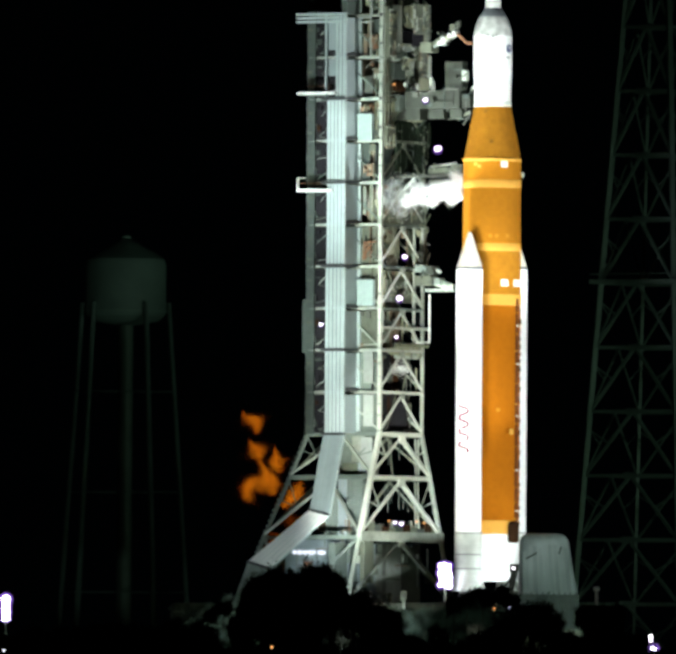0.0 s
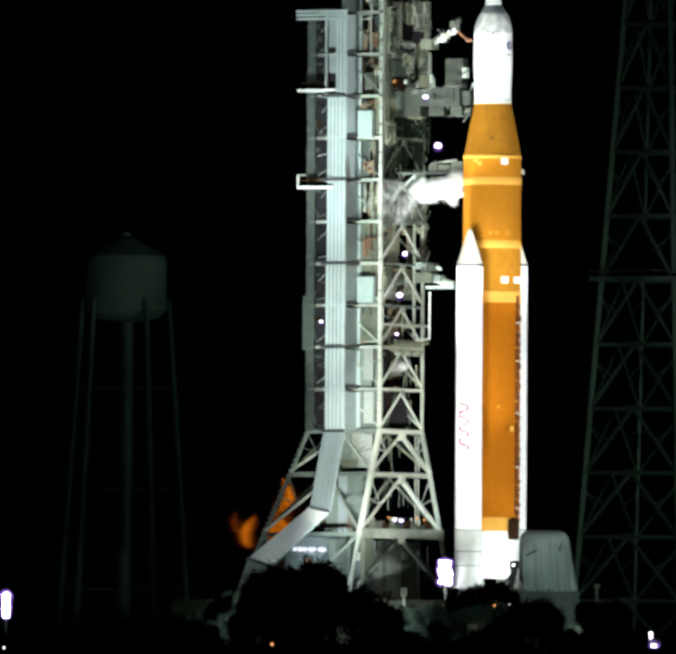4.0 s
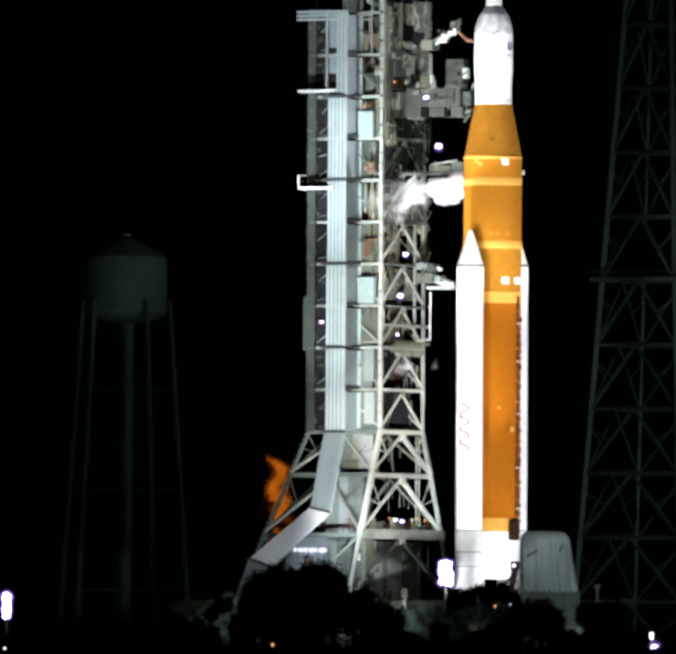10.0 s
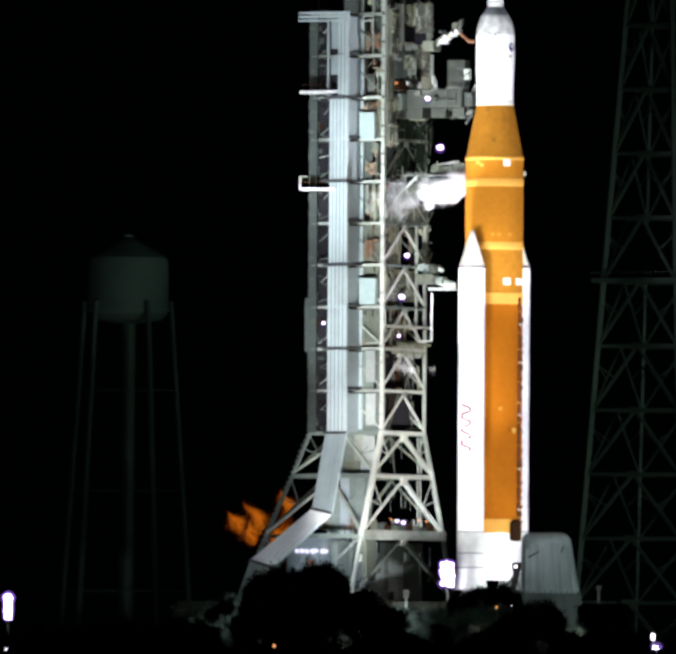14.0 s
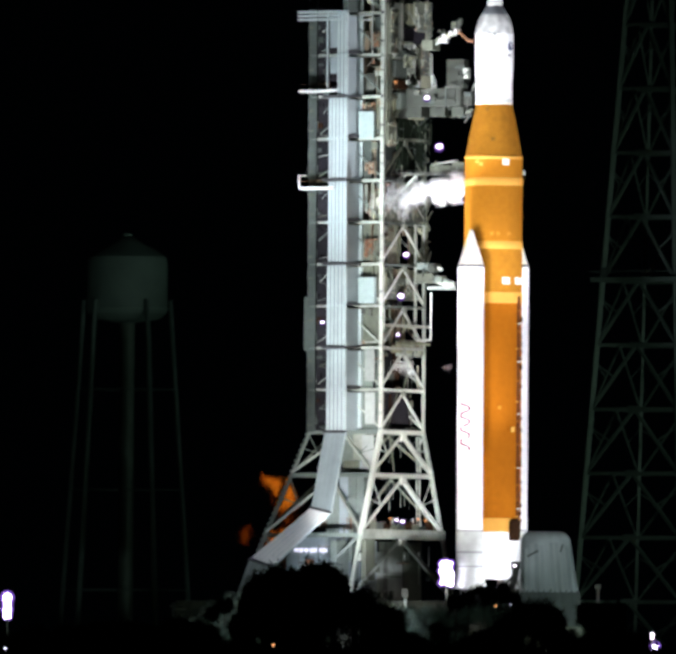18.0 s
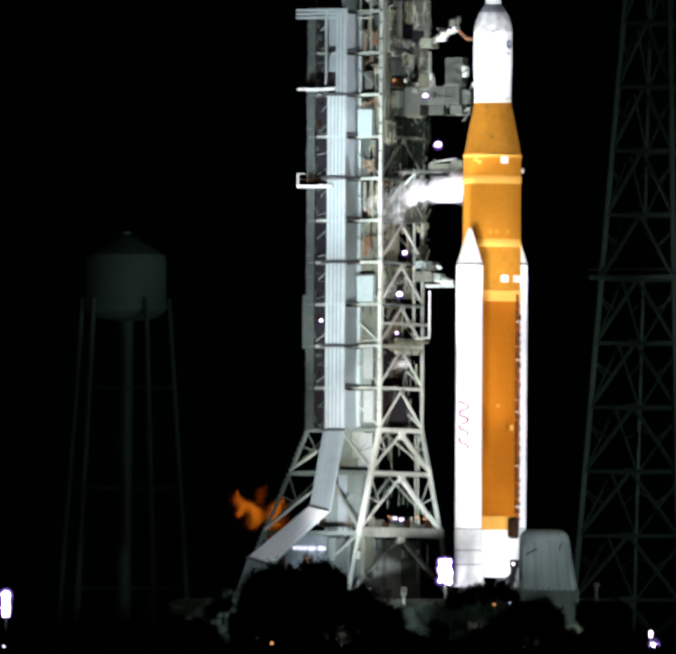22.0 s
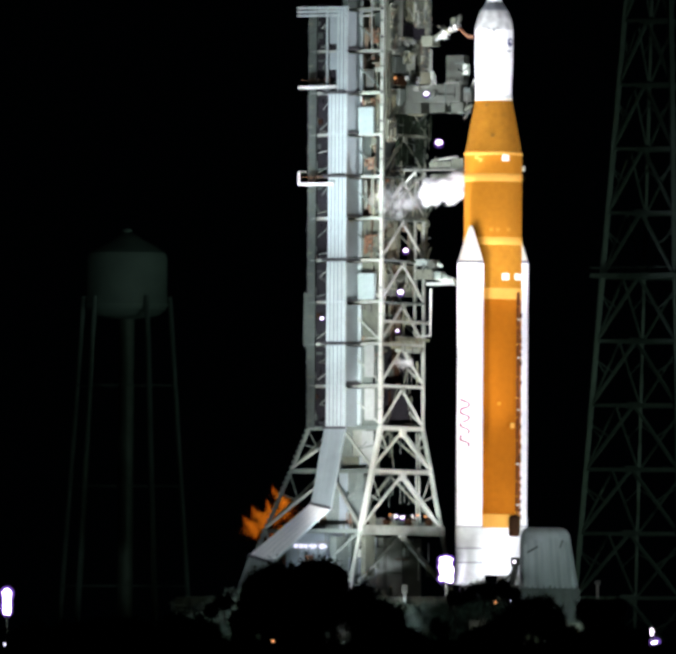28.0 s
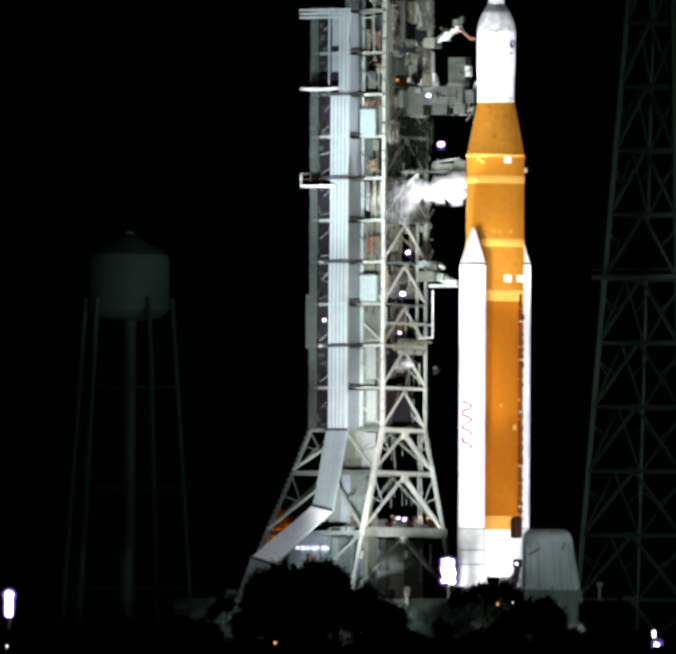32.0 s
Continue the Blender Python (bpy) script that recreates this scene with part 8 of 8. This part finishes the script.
    walk(ob, [(t, pose(x, y, z, 0, a, 0)) for t, x, y, z, a in (
        (0, -3.04, 0.20, -1.13, 7), (0.5, -3.07, 0.20, -0.98, 7), (1, -3.24, 0.20, -0.88, 11), (1.5, -3.02, 0.20, -1.36, -9), (2, -2.60, 0.20, -0.77, 7), (2.5, -1.41, 0.20, -1.52, 3), (3, -0.37, 0.20, -0.94, 9), (6, -3.62, 0.20, -0.65, -14), (6.5, -3.90, 0.20, -0.90, -2), (7, -3.90, 0.20, -0.98, 8), (7.5, -3.64, 0.20, -1.65, -9), (8, -3.32, 0.20, -1.23, 8), (8.5, -2.13, 0.20, -0.92, -3), (9, -0.54, 0.20, -1.62, 5), (9.5, -1.76, 0.20, -1.45, -2), (10, -3.04, 0.20, -1.38, 7), (10.5, -3.25, 0.20, -0.94, 7), (11, -3.59, 0.20, -0.81, -7), (11.5, -3.22, 0.20, -1.13, 13), (12, -3.28, 0.20, -1.04, 12), (12.5, -2.15, 0.20, -1.12, 15), (13, -0.50, 0.20, -0.69, -12), (13.5, -0.78, 0.20, -1.36, -3), (14, -0.43, 0.20, -1.21, -14), (17, -3.15, 0.20, -0.83, -7), (17.5, -3.40, 0.20, -0.98, -5), (18, -3.17, 0.20, -1.11, 15), (18.5, -2.51, 0.20, -0.73, 12), (19, -1.27, 0.20, -1.00, -6), (19.5, -1.65, 0.20, -1.47, 2), (20, -3.07, 0.20, -0.93, 6), (20.5, -2.96, 0.20, -0.88, -3), (21, -3.67, 0.20, -0.93, 10), (21.5, -3.38, 0.20, -1.05, -10), (22, -2.64, 0.20, -1.29, -3), (22.5, -3.22, 0.20, -0.76, -13), (23, -3.46, 0.20, -1.46, -13), (23.5, -3.12, 0.20, -1.39, 0), (24, -2.51, 0.20, -1.21, -6), (24.5, -3.10, 0.20, -1.83, 5), (25, -3.30, 0.20, -1.51, -13), (28, -0.56, 0.20, -1.53, -13), (28.5, -1.12, 0.20, -2.00, 12), (29, -1.54, 0.20, -1.23, 14), (29.5, -1.84, 0.20, -1.53, -8), (30, -2.51, 0.20, -1.17, -1), (30.5, -2.15, 0.20, -0.84, -0), (31, -2.84, 0.20, -1.82, 12), (31.5, -2.06, 0.20, -1.25, -11), (32, -2.27, 0.20, -1.03, 8))])
    ob = puff(1.4, 2600, 65, 0.028)
    walk(ob, [(t, pose(x, y, z, 0, a, 0)) for t, x, y, z, a in (
        (0, -0.36, 0.60, -1.42, -13), (0.5, 0.80, 0.60, -1.40, -16), (1, 0.02, 0.60, -1.36, -21), (1.5, 0.20, 0.60, -1.65, 12), (2, -0.44, 0.60, -1.17, -18), (2.5, 0.07, 0.60, -1.64, 17), (3, -0.66, 0.60, -1.34, -26), (6, -0.47, 0.60, -1.36, -16), (6.5, -1.01, 0.60, -1.80, -11), (7, -0.77, 0.60, -1.42, 20), (7.5, 0.53, 0.60, -1.86, 3), (8, -0.30, 0.60, -1.43, -26), (8.5, 0.54, 0.60, -1.70, 25), (9, 1.19, 0.60, -1.64, 18), (9.5, -0.52, 0.60, -1.52, -20), (10, 1.23, 0.60, -1.40, -19), (10.5, 1.46, 0.60, -1.57, -17), (11, 1.07, 0.60, -1.38, 7), (11.5, 1.15, 0.60, -1.17, -13), (12, 0.21, 0.60, -1.15, 12), (12.5, -0.04, 0.60, -1.16, -23), (13, -0.78, 0.60, -1.34, 25), (13.5, 0.81, 0.60, -1.70, 4), (14, 0.65, 0.60, -1.13, -8), (17, 1.16, 0.60, -1.15, 7), (17.5, 0.21, 0.60, -1.18, 4), (18, 0.76, 0.60, -1.63, -5), (18.5, 1.02, 0.60, -1.02, 24), (19, 0.66, 0.60, -1.48, -3), (19.5, 0.46, 0.60, -1.63, -17), (20, -0.68, 0.60, -1.50, 23), (20.5, -0.55, 0.60, -1.39, 0), (21, -0.51, 0.60, -1.53, -13), (21.5, 0.60, 0.60, -1.31, -21), (22, 1.39, 0.60, -1.41, -24), (22.5, -1.27, 0.60, -1.14, -28), (23, -0.68, 0.60, -1.85, -15), (23.5, 0.71, 0.60, -1.18, -29), (24, -1.20, 0.60, -1.57, 27), (24.5, -0.11, 0.60, -1.62, -27), (25, 0.55, 0.60, -1.76, -19), (28, -0.12, 0.60, -2.09, -10), (28.5, 0.22, 0.60, -1.77, 4), (29, -1.19, 0.60, -2.16, 26), (29.5, 0.31, 0.60, -1.98, -6), (30, 0.48, 0.60, -1.90, 13), (30.5, -0.14, 0.60, -1.43, 13), (31, -0.89, 0.60, -1.78, -16), (31.5, -0.73, 0.60, -1.77, -11), (32, 0.35, 0.60, -1.39, 25))])
    ob = puff(1.3, 2400, 66, 0.028)
    walk(ob, [(t, pose(x, y, z, 0, a, 0)) for t, x, y, z, a in (
        (0, 2.33, 0.00, -1.16, -24), (0.5, 2.55, 0.00, -1.45, -13), (1, 1.59, 0.00, -1.18, 16), (1.5, 2.72, 0.00, -1.18, -11), (2, 2.87, 0.00, -0.79, -25), (2.5, 2.83, 0.00, -1.86, -3), (3, 2.69, 0.00, -1.48, 20), (6, 1.76, 0.00, -1.32, 25), (6.5, 2.67, 0.00, -1.39, -6), (7, 2.98, 0.00, -1.65, 18), (7.5, 2.10, 0.00, -1.70, 22), (8, 2.35, 0.00, -1.03, 7), (8.5, 1.67, 0.00, -1.22, 4), (9, 2.53, 0.00, -1.49, 19), (9.5, 2.97, 0.00, -1.19, 27), (10, 2.00, 0.00, -1.14, 15), (10.5, 3.18, 0.00, -1.34, 18), (11, 2.91, 0.00, -1.02, 7), (11.5, 3.08, 0.00, -0.82, -23), (12, 2.85, 0.00, -1.23, -5), (12.5, 2.71, 0.00, -1.15, -22), (13, 2.07, 0.00, -1.30, 9), (13.5, 2.23, 0.00, -1.00, 30), (14, 1.38, 0.00, -0.95, 17), (17, 3.03, 0.00, -1.28, -7), (17.5, 2.65, 0.00, -1.43, 5), (18, 2.66, 0.00, -1.25, 2), (18.5, 1.79, 0.00, -1.36, -24), (19, 1.73, 0.00, -1.21, -27), (19.5, 3.05, 0.00, -1.05, -2), (20, 1.97, 0.00, -1.16, 7), (20.5, 1.88, 0.00, -1.23, 28), (21, 1.62, 0.00, -0.96, -18), (21.5, 1.43, 0.00, -0.90, 28), (22, 3.15, 0.00, -1.19, 20), (22.5, 2.31, 0.00, -0.87, 23), (23, 1.81, 0.00, -1.49, 10), (23.5, 2.68, 0.00, -1.03, -21), (24, 2.52, 0.00, -1.52, 6), (24.5, 2.61, 0.00, -1.31, 14), (25, 3.18, 0.00, -1.66, 4), (28, 1.97, 0.00, -2.04, -17), (28.5, 1.62, 0.00, -1.82, -3), (29, 2.34, 0.00, -1.52, 26), (29.5, 2.38, 0.00, -1.76, 15), (30, 1.28, 0.00, -1.98, 20), (30.5, 1.83, 0.00, -1.31, -28), (31, 2.64, 0.00, -2.03, 6), (31.5, 3.03, 0.00, -1.34, 22), (32, 2.51, 0.00, -1.81, -2))])
    ob = puff(2.2, 6500, 67, 0.0145)
    walk(ob, [(t, pose(x, y, z, 0, a, 0)) for t, x, y, z, a in (
        (0, -4.51, 0.40, -1.31, 18), (0.5, -4.91, 0.40, -2.10, 4), (1, -4.96, 0.40, -1.88, -8), (1.5, -4.80, 0.40, -2.14, -5), (2, -3.91, 0.40, -1.90, 18), (2.5, -3.07, 0.40, -2.17, 4), (3, -3.10, 0.40, -2.36, -14), (6, -5.36, 0.40, -2.05, -7), (6.5, -4.78, 0.40, -2.06, 8), (7, -5.53, 0.40, -2.49, 19), (7.5, -4.55, 0.40, -2.05, 13), (8, -4.07, 0.40, -1.65, -17), (8.5, -3.22, 0.40, -2.56, -19), (9, -2.79, 0.40, -2.31, -1), (9.5, -3.77, 0.40, -2.09, -0), (10, -4.64, 0.40, -2.41, 10), (10.5, -4.81, 0.40, -2.23, 4), (11, -4.33, 0.40, -2.38, 16), (11.5, -5.09, 0.40, -1.84, -14), (12, -4.41, 0.40, -1.55, 13), (12.5, -3.31, 0.40, -2.09, 18), (13, -2.98, 0.40, -2.11, 5), (13.5, -3.37, 0.40, -2.10, -19), (14, -3.89, 0.40, -2.04, -3), (17, -4.38, 0.40, -2.27, -5), (17.5, -4.17, 0.40, -2.39, 13), (18, -4.71, 0.40, -2.10, -1), (18.5, -3.47, 0.40, -1.53, -12), (19, -3.51, 0.40, -2.16, 11), (19.5, -3.33, 0.40, -2.12, -2), (20, -4.08, 0.40, -1.71, -6), (20.5, -3.85, 0.40, -2.34, -15), (21, -5.06, 0.40, -2.27, -2), (21.5, -4.47, 0.40, -2.09, 4), (22, -3.69, 0.40, -1.92, 14), (22.5, -4.95, 0.40, -1.42, -8), (23, -4.84, 0.40, -2.46, 3), (23.5, -3.87, 0.40, -1.67, -5), (24, -3.68, 0.40, -2.51, 8), (24.5, -4.46, 0.40, -2.00, 11), (25, -4.62, 0.40, -2.07, 13), (28, -3.89, 0.40, -2.74, 5), (28.5, -3.58, 0.40, -2.17, -10), (29, -3.31, 0.40, -2.51, 13), (29.5, -3.66, 0.40, -2.72, -8), (30, -4.07, 0.40, -2.15, -16), (30.5, -3.98, 0.40, -1.65, 19), (31, -4.05, 0.40, -2.74, -3), (31.5, -3.60, 0.40, -1.88, 18), (32, -4.00, 0.40, -2.75, 11))])
    ob = puff(3.0, 9500, 68, 0.0145)
    walk(ob, [(t, pose(x, y, z, 0, a, 0)) for t, x, y, z, a in (
        (0, -4.28, 0.80, -2.04, 19), (0.5, -4.55, 0.80, -2.93, 3), (1, -4.94, 0.80, -3.43, 19), (1.5, -4.25, 0.80, -2.58, 1), (2, -4.68, 0.80, -2.10, 16), (2.5, -4.57, 0.80, -2.73, -8), (3, -4.52, 0.80, -3.39, 20), (6, -5.15, 0.80, -3.19, 3), (6.5, -5.12, 0.80, -2.62, -16), (7, -5.55, 0.80, -2.82, -15), (7.5, -5.43, 0.80, -2.79, -15), (8, -5.18, 0.80, -2.53, 19), (8.5, -4.96, 0.80, -3.06, 2), (9, -3.99, 0.80, -3.40, 17), (9.5, -4.40, 0.80, -3.21, 15), (10, -5.06, 0.80, -2.96, -7), (10.5, -4.17, 0.80, -2.61, 20), (11, -5.10, 0.80, -2.51, 10), (11.5, -4.67, 0.80, -2.34, -15), (12, -4.40, 0.80, -2.38, 0), (12.5, -4.46, 0.80, -2.75, -1), (13, -5.25, 0.80, -3.28, 4), (13.5, -4.67, 0.80, -2.76, 8), (14, -5.22, 0.80, -2.25, -6), (17, -4.47, 0.80, -3.21, 1), (17.5, -4.67, 0.80, -3.47, 6), (18, -4.31, 0.80, -2.47, 15), (18.5, -4.61, 0.80, -2.84, 4), (19, -5.17, 0.80, -2.07, -19), (19.5, -4.18, 0.80, -2.70, 4), (20, -4.84, 0.80, -3.25, 9), (20.5, -4.92, 0.80, -2.96, -11), (21, -4.35, 0.80, -2.27, 16), (21.5, -5.01, 0.80, -2.33, 19), (22, -5.13, 0.80, -3.31, -10), (22.5, -5.43, 0.80, -3.03, 16), (23, -4.17, 0.80, -3.20, 6), (23.5, -5.22, 0.80, -3.45, -7), (24, -4.64, 0.80, -2.61, -7), (24.5, -4.88, 0.80, -3.17, -3), (25, -4.90, 0.80, -2.67, 6), (28, -5.07, 0.80, -2.86, -5), (28.5, -4.63, 0.80, -3.71, -3), (29, -5.40, 0.80, -3.47, 4), (29.5, -4.83, 0.80, -4.04, -5), (30, -5.07, 0.80, -2.66, -15), (30.5, -5.31, 0.80, -2.51, -13), (31, -5.48, 0.80, -3.85, 3), (31.5, -4.89, 0.80, -3.02, -9), (32, -4.70, 0.80, -3.42, -3))])
    ob = puff(3.0, 5500, 70, 0.0145)
    walk(ob, [(t, pose(x, y, z, 0, a, 0)) for t, x, y, z, a in (
        (0, -6.55, -1.00, -0.10, -19), (0.5, -5.62, -1.00, -0.38, -2), (1, -6.02, -1.00, -0.72, -8), (1.5, -5.43, -1.00, -1.51, 10), (2, -6.05, -1.00, -0.97, 8), (2.5, -6.42, -1.00, -0.89, -14), (3, -6.45, -1.00, -0.80, 4), (6, -6.42, -1.00, -0.35, -7), (6.5, -6.16, -1.00, -1.35, 16), (7, -5.68, -1.00, -0.68, 13), (7.5, -6.50, -1.00, -1.12, 1), (8, -6.30, -1.00, -0.90, -9), (8.5, -5.64, -1.00, -0.65, 11), (9, -6.18, -1.00, -0.50, -2), (9.5, -5.56, -1.00, -1.04, -10), (10, -6.00, -1.00, -0.67, 6), (10.5, -6.17, -1.00, -0.60, 20), (11, -6.53, -1.00, -0.38, -7), (11.5, -6.15, -1.00, -0.79, -0), (12, -6.51, -1.00, -1.11, 8), (12.5, -6.49, -1.00, -0.46, -16), (13, -5.96, -1.00, -0.85, 9), (13.5, -6.40, -1.00, -1.28, 16), (14, -6.27, -1.00, -0.31, -13), (17, -5.70, -1.00, -0.32, 5), (17.5, -5.77, -1.00, -0.44, -14), (18, -6.45, -1.00, -0.75, 14), (18.5, -5.72, -1.00, -0.65, -20), (19, -5.85, -1.00, -0.41, -8), (19.5, -5.29, -1.00, -0.64, -4), (20, -5.70, -1.00, -1.19, -18), (20.5, -5.80, -1.00, -0.95, -15), (21, -6.62, -1.00, -0.57, -6), (21.5, -5.96, -1.00, -1.27, 6), (22, -5.99, -1.00, -1.58, 17), (22.5, -6.20, -1.00, -0.63, 1), (23, -6.38, -1.00, -1.13, 8), (23.5, -5.97, -1.00, -0.88, 16), (24, -5.83, -1.00, -1.43, 15), (24.5, -5.77, -1.00, -1.17, 18), (25, -5.32, -1.00, -0.90, 20), (28, -6.48, -1.00, -1.76, 6), (28.5, -5.65, -1.00, -1.25, -9), (29, -6.50, -1.00, -0.94, -15), (29.5, -6.41, -1.00, -1.75, 2), (30, -5.79, -1.00, -1.77, -2), (30.5, -6.49, -1.00, -1.32, -15), (31, -6.12, -1.00, -1.65, -15), (31.5, -6.35, -1.00, -1.11, -16), (32, -5.87, -1.00, -1.36, 2))])
    ob = puff(2.6, 3200, 69, 0.0145)
    walk(ob, [(t, pose(x, y, z, 0, a, 0)) for t, x, y, z, a in (
        (0, -7.70, -7.00, -0.93, 14), (0.5, -8.01, -7.00, -1.43, 13), (1, -8.24, -7.00, -1.10, 8), (1.5, -8.76, -7.00, -1.83, -11), (2, -8.37, -7.00, -1.15, 8), (2.5, -8.03, -7.00, -1.80, -11), (3, -7.72, -7.00, -1.18, 3), (6, -7.88, -7.00, -1.59, -19), (6.5, -8.80, -7.00, -1.82, 11), (7, -8.07, -7.00, -2.10, 8), (7.5, -8.45, -7.00, -2.18, -10), (8, -8.61, -7.00, -1.46, -19), (8.5, -8.08, -7.00, -1.65, -12), (9, -7.77, -7.00, -1.66, 8), (9.5, -7.82, -7.00, -1.91, 7), (10, -8.67, -7.00, -1.61, 7), (10.5, -8.44, -7.00, -1.51, 1), (11, -8.37, -7.00, -1.03, -9), (11.5, -8.19, -7.00, -1.70, 19), (12, -7.75, -7.00, -1.87, 19), (12.5, -8.20, -7.00, -1.60, -19), (13, -7.83, -7.00, -1.75, -6), (13.5, -8.06, -7.00, -1.22, 17), (14, -8.47, -7.00, -1.34, -11), (17, -7.64, -7.00, -1.89, -4), (17.5, -8.17, -7.00, -1.41, 8), (18, -8.09, -7.00, -1.85, -19), (18.5, -8.25, -7.00, -1.93, -19), (19, -7.88, -7.00, -1.29, -15), (19.5, -8.26, -7.00, -2.01, -11), (20, -8.11, -7.00, -1.83, -16), (20.5, -8.69, -7.00, -1.60, 5), (21, -8.84, -7.00, -1.77, 11), (21.5, -8.24, -7.00, -1.26, 17), (22, -8.41, -7.00, -2.28, 2), (22.5, -7.73, -7.00, -1.40, 4), (23, -7.43, -7.00, -1.62, -7), (23.5, -7.47, -7.00, -1.99, -15), (24, -7.66, -7.00, -2.20, -12), (24.5, -8.57, -7.00, -1.48, 13), (25, -8.60, -7.00, -2.35, 12), (28, -7.56, -7.00, -1.70, 12), (28.5, -8.72, -7.00, -1.73, 14), (29, -8.68, -7.00, -2.25, 19), (29.5, -8.14, -7.00, -2.05, 16), (30, -8.22, -7.00, -2.46, 8), (30.5, -8.29, -7.00, -1.19, 16), (31, -7.95, -7.00, -1.66, 8), (31.5, -8.49, -7.00, -1.60, -14), (32, -9.05, -7.00, -1.80, 9))])
    # thin vapour inside a tower bay, and three wisps that drift from it to behind the rocket
    ob = puff(1.9, 5200, 81, 0.018, source=wisp)
    walk(ob, [(t, pose(x, 0, z, 0, a, 0)) for t, x, z, a in (
        (0, -0.5, 0.4, 0), (2, -0.2, 0.3, 20), (4, -0.6, 0.1, -10), (6, -0.5, 0.5, 15), (9, -0.1, 0.3, -20), (12, -0.1, 0.4, 10), (14, -0.2, 0.2, 30),
        (17, -0.1, 0.5, -5), (20, -0.4, 0.4, 20), (24, -0.3, 0.3, -15), (28, -0.1, 0.4, 10), (32, -0.3, 0.3, -10))])
    ob = puff(1.1, 1100, 82, 0.02, source=wisp)
    walk(ob, [(t, pose(x, 0, z, 0, a, 0)) for t, x, z, a in (
        (0, -0.5, 0.7, 0), (3, 0.2, 0.4, 30), (6, -0.6, 0.8, 0), (10, 0.3, 0.6, -30), (14, 0.8, 0.2, 10), (17, 0.7, -0.3, 40), (18.5, 0.6, -0.2, 20),
        (22, -0.4, 0.7, -20), (27, 0.3, 0.6, 10), (32, 0.2, 0.5, 0))])
    ob = puff(1.0, 240, 83, 0.02, source=wisp)
    walk(ob, [(t, pose(x, 0, z, 0, a, 0)) for t, x, z, a in (
        (0, 0.0, 0.0, 0), (8.5, 0.0, 0.0, 20), (9.3, 2.2, 0.4, 50), (10, 4.2, 0.7, 90), (11, 4.7, 0.2, 120), (12, 6.5, 0.1, 150), (13, 8.6, 0.0, 180), (SECONDS, 8.6, 0.0, 200))])
    ob = puff(0.95, 340, 84, 0.02, source=wisp)
    walk(ob, [(t, pose(x, 0, z, 0, a, 0)) for t, x, z, a in (
        (0, 0.2, -0.1, 0), (11.5, 0.2, -0.1, 10), (12.3, 2.0, 0.1, 0), (13, 3.4, 0.0, 30), (14, 3.65, 0.0, 60), (14.5, 3.75, -0.1, 80), (16.8, 5.2, 0.3, 130),
        (17.3, 5.65, 0.5, 150), (17.7, 5.95, 0.4, 170), (18.3, 6.6, 0.4, 190), (19, 8.6, 0.3, 210), (SECONDS, 8.6, 0.3, 230))])
    ob = puff(0.9, 200, 85, 0.02, source=wisp)
    walk(ob, [(t, pose(x, 0, z, 0, a, 0)) for t, x, z, a in (
        (0, -0.2, 0.1, 0), (28.5, -0.2, 0.1, 20), (29.3, 2.0, 0.0, 40), (30, 3.4, -0.3, 70), (31, 3.5, -0.4, 90), (SECONDS, 4.1, -0.3, 120))])


motions()
